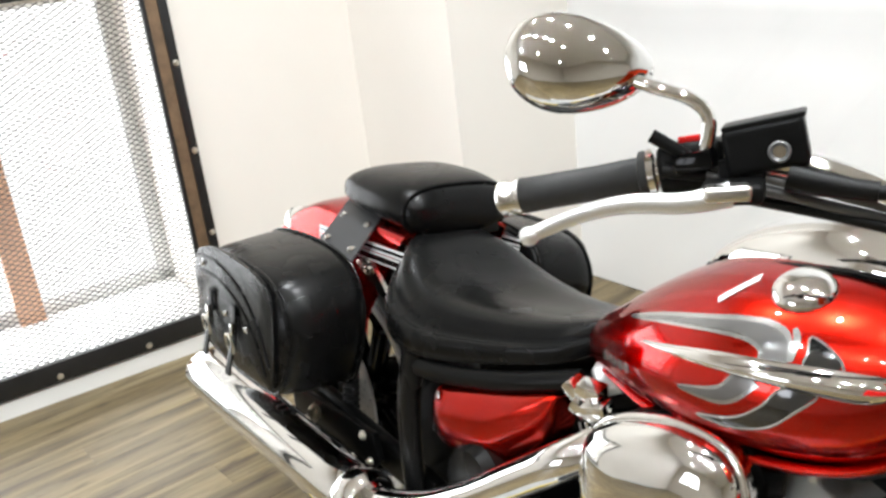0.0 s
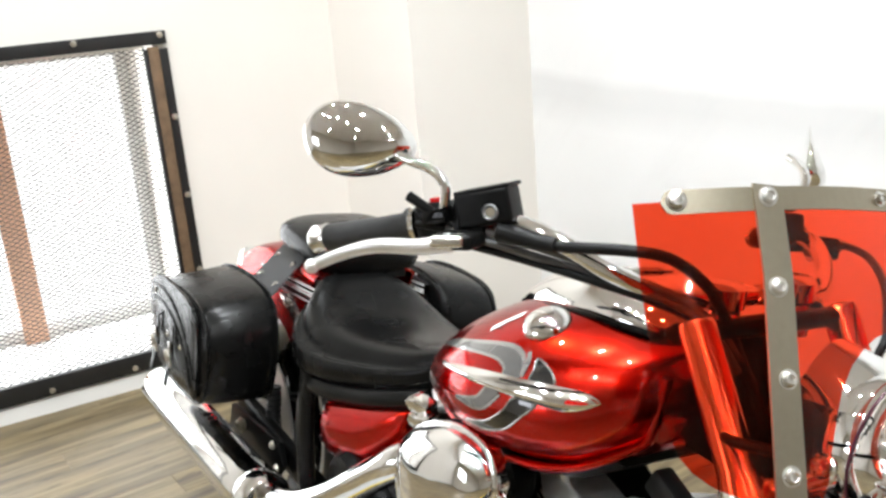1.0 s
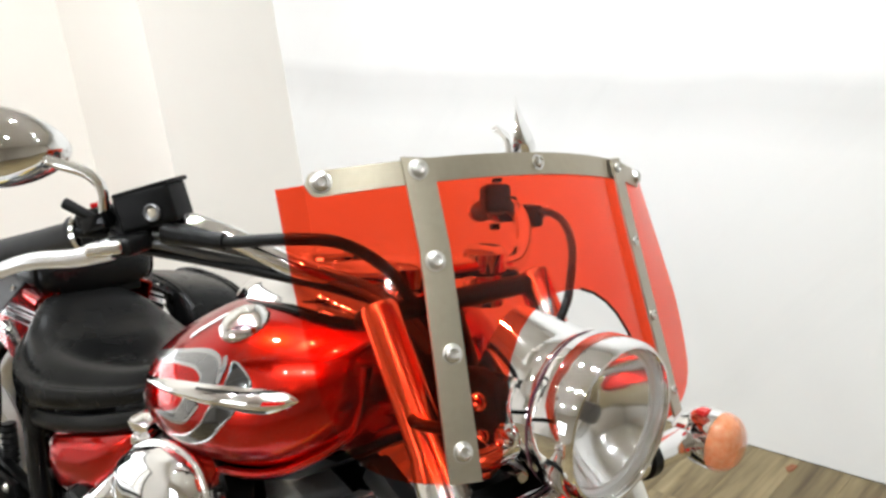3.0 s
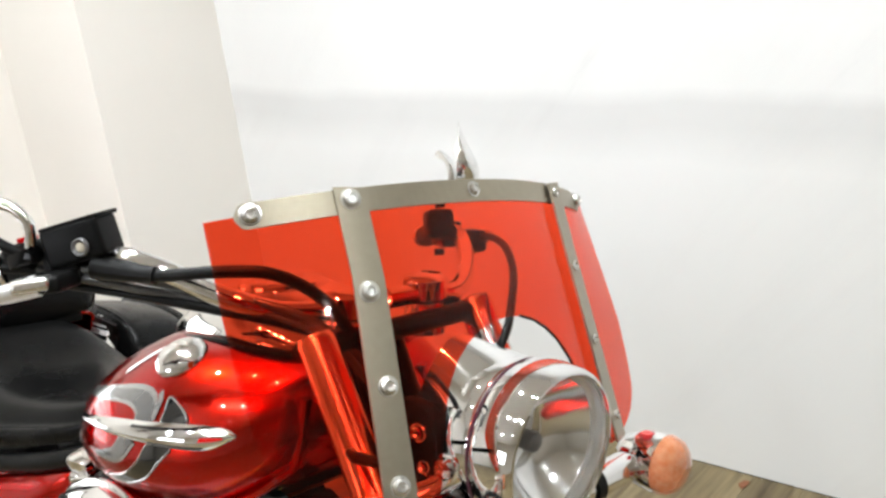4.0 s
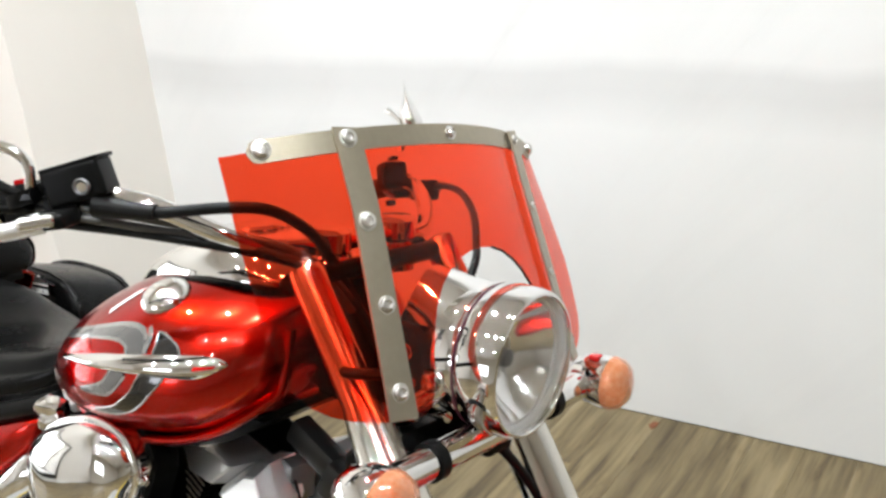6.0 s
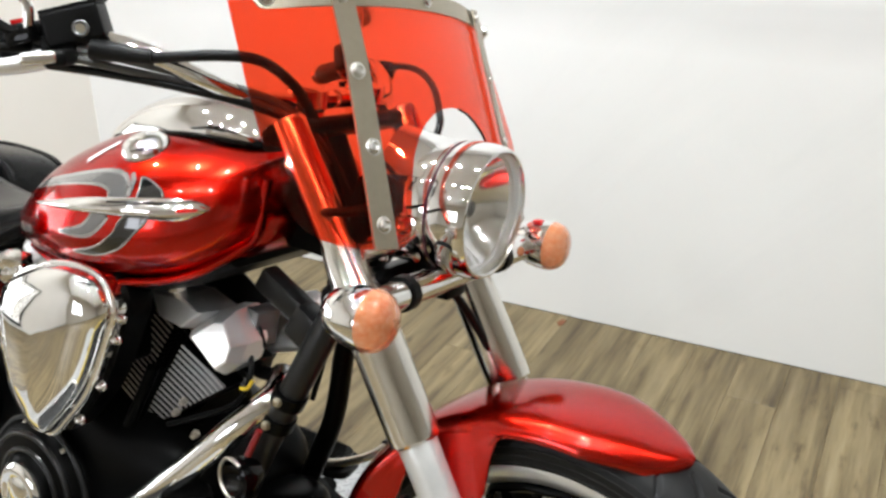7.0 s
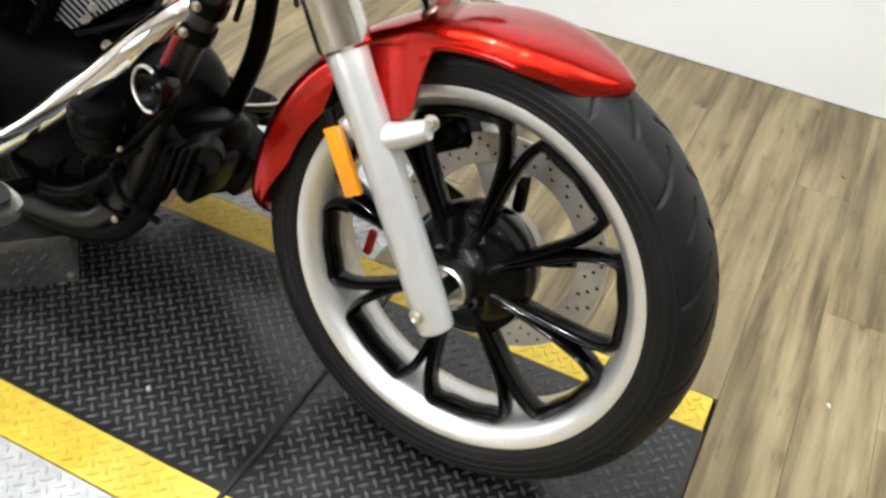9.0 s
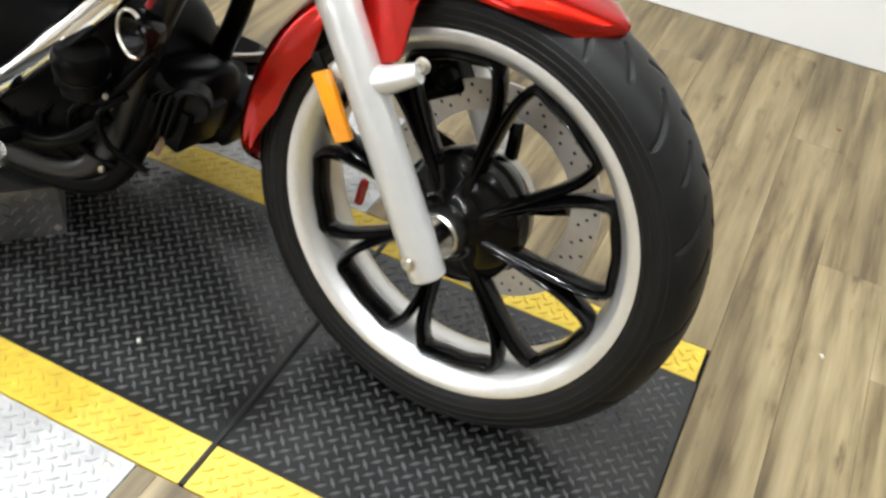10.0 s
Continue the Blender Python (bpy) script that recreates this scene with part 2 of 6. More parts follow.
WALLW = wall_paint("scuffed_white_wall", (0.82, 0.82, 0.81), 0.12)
CEIL = wall_paint("ceiling_paint", (0.84, 0.82, 0.78))
WALLB = wall_paint("beige_wall", (0.62, 0.58, 0.515))
BLACKTREAD = tread_paint("black_tread_plate", grey(0.014), grey(0.07), 0.24)
BLACKBARS = tread_paint("worn_tread_bars", grey(0.10), grey(0.34), 0.30)
YELLOWTREAD = tread_paint("yellow_tread_paint", (0.66, 0.47, 0.050), (0.74, 0.58, 0.14), 0.42)
JACKTREAD = tread_paint("grey_tread_plate", (0.20, 0.20, 0.198), (0.42, 0.42, 0.41), 0.34, 0.6)
STEELTREAD = tread_paint("silver_tread_plate", (0.48, 0.48, 0.475), (0.60, 0.60, 0.59), 0.55, 0.2)
BLACKSTEEL = surface("black_steel_frame", grey(0.014), 0.45, 0.2, 0.35, 25, 0.25, 120)
TIMBER = surface("rough_timber", (0.16, 0.10, 0.055), 0.7, 0, 0.45, 30, 0.4, 90)
POST = surface("brown_post", (0.66, 0.37, 0.23), 0.6, 0, 0.2, 20, 0.2, 80)
SILL = wall_paint("white_sill", (0.82, 0.82, 0.80), 0.05)
DAYLIGHT = glow("daylight_outside", (1, 0.995, 0.985), 1.75)
SOUTHLIGHT = glow("daylight_south", (0.90, 0.93, 1.0), 7.0)

# ---- mesh helpers ----
V = Vector


def mesh_of(name, bm, material, sharp=40):
    bmesh.ops.remove_doubles(bm, verts=bm.verts, dist=1e-6)
    bmesh.ops.recalc_face_normals(bm, faces=bm.faces)
    me = bpy.data.meshes.new(name)
    bm.to_mesh(me)
    bm.free()
    me.polygons.foreach_set("use_smooth", [True] * len(me.polygons))
    me.set_sharp_from_angle(angle=radians(sharp))
    me.materials.append(material)
    return me


def part(name, bm, material, parent, label="", sharp=40):
    ob = new(name, mesh_of(name, bm, material, sharp))
    ob.parent = parent
    if label:
        ob["label"] = label
    return ob


def group_part(name, parent, label=""):
    """A part that only holds its own pieces."""
    ob = new(name)
    ob.parent = parent
    ob.empty_display_size = 0.02
    if label:
        ob["label"] = label
    return ob


def spline(pts, n=8):
    pts = [V(p) for p in pts]
    out = []
    for i in range(len(pts) - 1):
        a, b, c, d = pts[max(i - 1, 0)], pts[i], pts[i + 1], pts[min(i + 2, len(pts) - 1)]
        for k in range(n):
            u = k / n
            out.append(0.5 * ((2 * b) + (c - a) * u + (2 * a - 5 * b + 4 * c - d) * u * u + (3 * b - a - 3 * c + d) * u ** 3))
    out.append(pts[-1])
    return out


def lerp_list(vals, n):
    out = []
    for i in range(len(vals) - 1):
        out += [vals[i] + (vals[i + 1] - vals[i]) * k / n for k in range(n)]
    return out + [vals[-1]]


def skin(bm, rings, cap=True, closed=False):
    vs = [[bm.verts.new(p) for p in r] for r in rings]
    m = len(vs[0])
    pairs = list(zip(vs, vs[1:])) + ([(vs[-1], vs[0])] if closed else [])
    for a, b in pairs:
        for j in range(m):
            bm.faces.new((a[j], a[(j + 1) % m], b[(j + 1) % m], b[j]))
    if cap and not closed:
        bm.faces.new(vs[0][::-1])
        bm.faces.new(vs[-1])
    return bm


def tube(path, rad, seg=12, bm=None, squash=1.0, ref=(0, 1, 0), closed=False):
    """A tube along a path; squash scales it along ref's direction."""
    bm = bm or bmesh.new()
    path = [V(p) for p in path]
    n = len(path)
    rads = rad if isinstance(rad, (list, tuple)) else [rad] * n
    rings = []
    for i, p in enumerate(path):
        q = path[(i + 1) % n] if closed else path[min(i + 1, n - 1)]
        o = path[i - 1] if closed else path[max(i - 1, 0)]
        d = (q - o).normalized()
        side = V(ref) - d * d.dot(V(ref))
        if side.length < 0.05:
            side = V((1, 0, 0.01)) - d * d.dot(V((1, 0, 0.01)))
        side.normalize()
        other = d.cross(side)
        rings.append([p + side * math.cos(a) * rads[i] * squash + other * math.sin(a) * rads[i] for a in [2 * math.pi * k / seg for k in range(seg)]])
    return skin(bm, rings, closed=closed)


def lathe(profile, origin, axis, seg=32, bm=None, cap=True):
    """A solid of revolution; the profile is (way along the axis, radius)."""
    bm = bm or bmesh.new()
    ax = V(axis).normalized()
    u = ax.orthogonal().normalized()
    w = ax.cross(u)
    rings = [[V(origin) + ax * a + (u * math.cos(t) + w * math.sin(t)) * max(r, 0.0003) for t in [2 * math.pi * k / seg for k in range(seg)]] for a, r in profile]
    return skin(bm, rings, cap=cap)


def rbox(c, size, bevel=0.004, rot=(0, 0, 0), bm=None, seg=2):
    bm = bm or bmesh.new()
    r = bmesh.ops.create_cube(bm, size=1, matrix=pose(*c, *rot) @ Matrix.Diagonal((*size, 1)))
    if bevel:
        edges = list({e for v in r["verts"] for e in v.link_edges})
        bmesh.ops.bevel(bm, geom=edges, offset=bevel, segments=seg, affect="EDGES", profile=0.6)
    return bm


def prism(poly, y0, y1, bevel=0.003, bm=None, seg=2):
    """An outline in x and z, with depth along y."""
    bm = bm or bmesh.new()
    a = [bm.verts.new((x, y0, z)) for x, z in poly]
    b = [bm.verts.new((x, y1, z)) for x, z in poly]
    fs = [bm.faces.new(a), bm.faces.new(b[::-1])]
    n = len(poly)
    for i in range(n):
        fs.append(bm.faces.new((a[i], b[i], b[(i + 1) % n], a[(i + 1) % n])))
    if bevel:
        edges = list({e for f in fs[:2] for e in f.edges})
        bmesh.ops.bevel(bm, geom=edges, offset=bevel, segments=seg, affect="EDGES", profile=0.6)
    return bm


def smooth_outline(pts, n=6):
    """A closed smooth outline through points in a plane."""
    k = len(pts)
    out = []
    for i in range(k):
        a, b, c, d = [V((*pts[(i + j) % k], 0)) for j in (-1, 0, 1, 2)]
        for s in range(n):
            u = s / n
            q = 0.5 * ((2 * b) + (c - a) * u + (2 * a - 5 * b + 4 * c - d) * u * u + (3 * b - a - 3 * c + d) * u ** 3)
            out.append((q.x, q.y))
    return out


def sheet(fn, nu, nv, thick=0.0, bm=None):
    """A curved sheet fn(u, v), u and v from 0 to 1, given thickness along its normals."""
    bm = bm or bmesh.new()
    g = [[V(fn(i / nu, j / nv)) for j in range(nv + 1)] for i in range(nu + 1)]
    def normal(i, j):
        a = g[min(i + 1, nu)][j] - g[max(i - 1, 0)][j]
        b = g[i][min(j + 1, nv)] - g[i][max(j - 1, 0)]
        c = a.cross(b)
        return c.normalized() if c.length > 1e-12 else V((0, 0, 1))
    top = [[bm.verts.new(g[i][j]) for j in range(nv + 1)] for i in range(nu + 1)]
    for i in range(nu):
        for j in range(nv):
            bm.faces.new((top[i][j], top[i + 1][j], top[i + 1][j + 1], top[i][j + 1]))
    if thick:
        low = [[bm.verts.new(g[i][j] - normal(i, j) * thick) for j in range(nv + 1)] for i in range(nu + 1)]
        for i in range(nu):
            for j in range(nv):
                bm.faces.new((low[i][j], low[i][j + 1], low[i + 1][j + 1], low[i + 1][j]))
        rim = [(i, 0) for i in range(nu)] + [(nu, j) for j in range(nv)] + [(i, nv) for i in range(nu, 0, -1)] + [(0, j) for j in range(nv, 0, -1)]
        for k, (i, j) in enumerate(rim):
            i2, j2 = rim[(k + 1) % len(rim)]
            bm.faces.new((top[i2][j2], top[i][j], low[i][j], low[i2][j2]))
    return bm


def bolt(parent, place, axis, r=0.009, h=0.006, material=None, name="bolt", seg=16):
    prof = [(0, r * 1.25), (h * 0.25, r * 1.25), (h * 0.3, r), (h * 0.8, r * 0.92), (h, r * 0.6), (h * 0.75, r * 0.45), (h * 0.7, 0.0005)]
    return part(name, lathe(prof, place, axis, seg), material or CHROME, parent)

# ---- the room ----
CEILING = 3.0
NORTH = 1.386      # scuffed white wall beside the motorcycle
BACK = pose(-2.872, 0, 0, 0, 0, -4.9)   # the window wall: x into the room, y along it


def slab(name, parent_m, boxes, material, label="", category="wall"):
    bm = bmesh.new()
    for x0, x1, y0, y1, z0, z1 in boxes:
        rbox(((x0 + x1) / 2, (y0 + y1) / 2, (z0 + z1) / 2), (x1 - x0, y1 - y0, z1 - z0), 0, bm=bm)
    ob = new(name, mesh_of(name, bm, material, 30))
    ob.matrix_world = parent_m
    return tagged(ob, label, category, kind="structure")


W_Y0, W_Y1, W_Z0, W_Z1, W_DEEP = -1.30, 0.272, 0.105, 1.152, 0.42
slab("wall_west", BACK, [(-0.5, 0, -5.2, W_Y0, 0, CEILING), (-0.5, 0, W_Y1, 2.0, 0, CEILING), (-0.5, 0, W_Y0, W_Y1, 0, W_Z0), (-0.5, 0, W_Y0, W_Y1, W_Z1, CEILING)],
     WALL, "warm white painted wall with a low window opening")
slab("wall_north", Matrix.Identity(4), [(-2.3, 5.2, NORTH, NORTH + 0.2, 0, CEILING)], WALLW, "scuffed white wall beside the motorcycle, with a painted band of shade")
slab("wall_pilaster", Matrix.Identity(4), [(-3.1, -2.275, 0.90, NORTH + 0.2, 0, CEILING)], WALL, "boxed-out warm white corner pilaster", "pilaster")
S_X0, S_X1, S_Z0, S_Z1 = -2.6, -0.9, 0.9, 2.1
slab("wall_south", Matrix.Identity(4), [(-3.6, S_X0, -4.7, -4.5, 0, CEILING), (S_X1, 5.2, -4.7, -4.5, 0, CEILING), (S_X0, S_X1, -4.7, -4.5, 0, S_Z0), (S_X0, S_X1, -4.7, -4.5, S_Z1, CEILING)],
     WALLB, "plain beige wall with a bright window")
slab("wall_east", Matrix.Identity(4), [(5.0, 5.2, -4.5, NORTH, 0, CEILING)], WALLB, "plain beige end wall")
slab("ceiling", Matrix.Identity(4), [(-3.6, 5.2, -4.7, NORTH + 0.2, CEILING, CEILING + 0.1)], CEIL, "plain dim ceiling", "ceiling")
slab("ground", Matrix.Identity(4), [(-3.6, 5.2, -4.7, NORTH + 0.2, -0.12, -0.012)], PLASTIC, "dark subfloor under the planks", "ground")
slab("baseboard", BACK, [(0.0, 0.014, -5.0, 0.86, 0, 0.052)], SILL, "low white baseboard under the window", "baseboard")

# window, its reveal and the bright outside
window = tagged(new("window_1"), "overexposed window in a deep white reveal with a brown post", "window", kind="structure")
window.matrix_world = BACK
bm = rbox((-W_DEEP - 0.03, (W_Y0 + W_Y1) / 2, W_Z0 + 0.02), (0.05, W_Y1 - W_Y0, 0.05), 0.004)
rbox((-W_DEEP - 0.03, (W_Y0 + W_Y1) / 2, W_Z1 - 0.02), (0.05, W_Y1 - W_Y0, 0.05), 0.004, bm=bm)
rbox((-W_DEEP - 0.03, W_Y1 - 0.02, (W_Z0 + W_Z1) / 2), (0.05, 0.045, W_Z1 - W_Z0), 0.004, bm=bm)
part("window_frame", bm, SILL, window, "white window frame")
part("window_post", rbox((-W_DEEP + 0.02, -0.225, (W_Z0 + W_Z1) / 2), (0.05, 0.082, W_Z1 - W_Z0 - 0.01), 0.003), POST, window, "brown upright post")
part("window_sill", rbox((-0.21, (W_Y0 + W_Y1) / 2, W_Z0 + 0.006), (0.40, W_Y1 - W_Y0 - 0.01, 0.012), 0.003), SILL, window, "white sill board")
for y0, y1 in ((W_Y0 + 0.02, -0.27), (-0.18, W_Y1 - 0.02)):
    g = part("pane", rbox((-W_DEEP - 0.03, (y0 + y1) / 2, (W_Z0 + W_Z1) / 2), (0.006, y1 - y0, W_Z1 - W_Z0 - 0.06), 0), GLASS, window, "clear window pane")
    g.visible_shadow = False
south = tagged(new("window_2"), "bright double window in the beige wall", "window", kind="structure")
for x0, x1 in ((S_X0, S_X0 + 0.06), ((S_X0 + S_X1) / 2 - 0.05, (S_X0 + S_X1) / 2 + 0.05), (S_X1 - 0.06, S_X1)):
    part("window_frame", rbox(((x0 + x1) / 2, -4.56, (S_Z0 + S_Z1) / 2), (x1 - x0, 0.06, S_Z1 - S_Z0), 0.004), SILL, south, "white window frame")
for z in (S_Z0 + 0.025, S_Z1 - 0.025):
    part("window_frame", rbox(((S_X0 + S_X1) / 2, -4.56, z), (S_X1 - S_X0, 0.05, 0.05), 0.004), SILL, south, "white window frame")
slab("backdrop", Matrix.Identity(4), [(S_X0 - 0.6, S_X1 + 0.6, -5.15, -5.1, S_Z0 - 0.5, S_Z1 + 0.5)], SOUTHLIGHT, "overexposed pale daylight outside the window", "daylight")
out = slab("backdrop", BACK, [(-0.95, -0.9, -2.6, 1.4, -0.6, 2.2)], DAYLIGHT, "overexposed white daylight outside the window", "daylight")
lamp("window_daylight", BACK @ look((-0.36, -0.5, 0.65), (1, -0.5, 0.45)), WINDOW_W, 1.45, "RECTANGLE", 0.95, (0.93, 0.97, 1.0))

# black steel mesh guard over the window
guard = tagged(new("window_guard"), "black steel frame with expanded metal mesh bolted over the window", "window guard")
guard.matrix_world = BACK
F_Y0, F_Y1, F_Z0, F_Z1, FW = -1.36, 0.316, 0.062, 1.196, 0.042
for nm, c, s in (("top_rail", ((F_Y0 + F_Y1) / 2, F_Z1 - FW / 2), (F_Y1 - F_Y0, FW)), ("bottom_rail", ((F_Y0 + F_Y1) / 2, F_Z0 + 0.032), (F_Y1 - F_Y0, 0.064)),
                 ("side_rail", (F_Y1 - 0.014, (F_Z0 + F_Z1) / 2), (0.028, F_Z1 - F_Z0 - 2 * FW - 0.03)), ("side_rail", (F_Y0 + 0.02, (F_Z0 + F_Z1) / 2), (0.04, F_Z1 - F_Z0 - 2 * FW - 0.03))):
    part(nm, rbox((0.012, c[0], c[1]), (0.02, s[0], s[1]), 0.002), BLACKSTEEL, guard)
part("timber_strip", rbox((0.010, F_Y1 - 0.046, (W_Z0 + W_Z1) / 2 + 0.01), (0.016, 0.036, W_Z1 - W_Z0 - 0.03), 0.003), TIMBER, guard, "worn brown timber strip")
part("inner_rail", rbox((0.012, F_Y1 - 0.071, (W_Z0 + W_Z1) / 2), (0.016, 0.014, W_Z1 - W_Z0 - 0.02), 0.002), BLACKSTEEL, guard)
part("light_strip", rbox((0.024, (F_Y0 + F_Y1) / 2 - 0.03, F_Z1 - FW - 0.004), (0.006, F_Y1 - F_Y0 - 0.10, 0.007), 0.001), STEEL, guard, "bright edge strip")
for k in range(6):
    bolt(guard, (0.022, F_Y1 - 0.019 - 0.268 * k, F_Z1 - 0.012), (1, 0, 0), 0.008, 0.006, STEEL)
    bolt(guard, (0.022, F_Y1 - 0.285 - 0.272 * k, F_Z0 + 0.018), (1, 0, 0), 0.008, 0.006, STEEL)
for k in range(1, 4):
    bolt(guard, (0.022, F_Y1 - 0.012, F_Z1 - 0.012 - 0.268 * k), (1, 0, 0), 0.008, 0.006, STEEL)
# expanded metal: zigzag strands that meet
bm = bmesh.new()
PY, PZ, SW = 0.030, 0.0078, 0.0011
rows_n, cols_n = int((W_Z1 - W_Z0) / PZ), int((W_Y1 - 0.02 - W_Y0) / (PY / 2))
for r in range(rows_n):
    zb = W_Z0 + 0.005 + r * PZ
    for c in range(cols_n):
        ya, yb = W_Y0 + c * PY / 2, W_Y0 + (c + 1) * PY / 2
        up = (c + r) % 2 == 0
        za, zb2 = (zb, zb + PZ) if up else (zb + PZ, zb)
        dy, dz = yb - ya, zb2 - za
        ln = math.hypot(dy, dz)
        ny, nz = -dz / ln * SW, dy / ln * SW
        q = [bm.verts.new((0.010 + o, y + s * ny, z + s * nz)) for o in (0, 0.003) for y, z, s in ((ya, za, -1), (yb, zb2, -1), (yb, zb2, 1), (ya, za, 1))]
        for f in ((0, 1, 2, 3), (7, 6, 5, 4), (0, 4, 5, 1), (3, 2, 6, 7)):
            bm.faces.new([q[i] for i in f])
me = bpy.data.meshes.new("expanded_mesh")
bm.to_mesh(me)
bm.free()
me.materials.append(BLACKSTEEL)
ob = new("expanded_mesh", me)
ob.parent = guard
tagged(ob, "black expanded metal mesh", kind="stuff")

# ceiling spotlights, seen as points in the chrome
def spotlight(x, y, power):
    ob = tagged(new("ceiling_spotlight"), "small white round ceiling spotlight", "ceiling lamp", "ceiling spotlights")
    ob.matrix_world = pose(x, y, CEILING)
    part("housing", lathe([(0, 0.085), (-0.02, 0.085), (-0.05, 0.075), (-0.05, 0.066), (-0.02, 0.06)], (0, 0, 0), (0, 0, 1), 24), SILL, ob)
    lamp("spotlight_beam", pose(x, y, CEILING - 0.055), SPOT_W * power, 0.075, spread=145)
    return ob


# three uneven rows
ROWS = ((-2.9, ((-1.9, 0.75), (0.5, 0.75), (2.9, 0.75))), (-1.30, ((-1.9, 0.60), (-1.25, 0.60), (-0.62, 0.60), (0.0, 0.95), (0.55, 0.50), (1.3, 0.45))),
        (0.14, ((-2.0, 1.50), (-1.1, 1.70), (-0.15, 1.75), (0.85, 0.55), (1.9, 1.0), (3.4, 1.2))))
for y, row in ROWS:
    for k, (x, power) in enumerate(row):
        spotlight(x, y + 0.06 * math.sin(2.3 * k), power)

# ---- the lift platform: black tread plate with yellow edges, silver wings ----
PLATE_X0, PLATE_X1, SEAM = -1.85, 0.355, -0.214


def lozenges(x0, x1, y0, y1, z, pitch=0.0168):
    """Raised tread bars on a slanting grid, each pointing at its neighbour's side."""
    verts, faces = [], []
    c45 = math.sqrt(0.5)
    n = int(((x1 - x0) + (y1 - y0)) / pitch) + 2
    L, Wd, h = 0.0112, 0.0034, 0.0024
    for i in range(-n, n + 1):
        for j in range(-n, n + 1):
            cx, cy = x0 + (i - j) * pitch * c45, y0 + (i + j) * pitch * c45
            if not (x0 + 0.010 < cx < x1 - 0.010 and y0 + 0.010 < cy < y1 - 0.010):
                continue
            a = radians(45 if (i + j) % 2 else -45)
            ux, uy = math.cos(a), math.sin(a)
            k = len(verts)
            for s, w in ((-1, 0), (0, -1), (1, 0), (0, 1)):
                verts.append((cx + ux * L * s - uy * Wd * w, cy + uy * L * s + ux * Wd * w, z - 0.0005))
            for s, w in ((-0.62, 0), (0, -0.45), (0.62, 0), (0, 0.45)):
                verts.append((cx + ux * L * s - uy * Wd * w, cy + uy * L * s + ux * Wd * w, z + h))
            faces += [(k + 4, k + 5, k + 6, k + 7)] + [(k + m, k + (m + 1) % 4, k + 4 + (m + 1) % 4, k + 4 + m) for m in range(4)]
    return verts, faces


def tread(parent, name, x0, x1, y0, y1, material, top=0.0, thick=0.012, label=""):
    p = part(name, rbox(((x0 + x1) / 2, (y0 + y1) / 2, top - thick / 2), (x1 - x0, y1 - y0, thick), 0.001, seg=1), material, parent, label)
    me = bpy.data.meshes.new("tread_relief")
    me.from_pydata(*(lambda vf: (vf[0], [], vf[1]))(lozenges(x0 + 0.002, x1 - 0.002, y0 + 0.001, y1 - 0.001, top)))
    me.materials.append(BLACKBARS if material is BLACKTREAD else material)
    b = new("tread_relief", me)
    b.parent = p
    tagged(b, "raised tread bars", kind="stuff")
    return p


lift = tagged(new("lift_platform"), "black tread-plate lift platform with yellow edges set in the floor", "lift platform")
for x0, x1 in ((PLATE_X0, SEAM - 0.003), (SEAM + 0.003, PLATE_X1)):
    tread(lift, "black_plate", x0, x1, -0.283, 0.178, BLACKTREAD, label="scuffed black tread plate")
    tread(lift, "yellow_edge", x0, x1, -0.360, -0.284, YELLOWTREAD, label="yellow painted plate edge")
    tread(lift, "yellow_edge", x0, x1 - (0 if x1 < 0 else 0.005), 0.179, 0.256, YELLOWTREAD, label="yellow painted plate edge")
part("seam_strip", tube([(SEAM, y, 0.0005) for y in (-0.36, -0.2, 0, 0.15, 0.256)], 0.0045, 8), SIDEWALL, lift, "black rubber strip in the seam")
tread(lift, "silver_wing", PLATE_X0, -0.285, -0.66, -0.362, STEELTREAD, -0.001, label="silver tread-plate wing")
tread(lift, "silver_wing", PLATE_X0, -0.285, 0.258, 0.56, STEELTREAD, -0.001, label="silver tread-plate wing")
for y in (-0.385, -0.63, 0.285, 0.53):
    bolt(lift, (-0.315, y, -0.001), (0, 0, 1), 0.007, 0.003, STEEL, "screw")

jack = tagged(new("jack_block"), "grey tread-plate jack block standing under the engine", "jack")
jack.matrix_world = pose(-0.712, -0.096, 0, 0, 0, 44)
part("body", rbox((-0.10, 0.075, 0.052), (0.30, 0.15, 0.10), 0.003), JACKTREAD, jack)
v, f = lozenges(-0.245, 0.045, 0.004, 0.098, 0.0)
me = bpy.data.meshes.new("tread_relief")
me.from_pydata([(x, -0.0 - z * 1.2, y) for x, y, z in v], [], f)
me.materials.append(JACKTREAD)
b = new("tread_relief", me)
b.parent = jack
tagged(b, "raised tread bars", kind="stuff")
bolt(jack, (0.038, 0, 0.018), (0, -1, 0), 0.005, 0.003, STEEL, "screw")

# ---- the motorcycle: built upright, x ahead, y to its left, then leaned onto its stand ----
bike = tagged(new("motorcycle"), "candy red cruiser motorcycle leaning on its stand on the lift platform", "motorcycle")
bike.matrix_world = pose(-0.0047, -0.0566, 0.0015, -10.22, 0, -4.70)
FA = V((0, 0, 0.32))          # front axle
RA = V((-1.685, 0, 0.32))     # rear axle
RAKE = V((-0.523, 0, 0.852))  # up along the fork


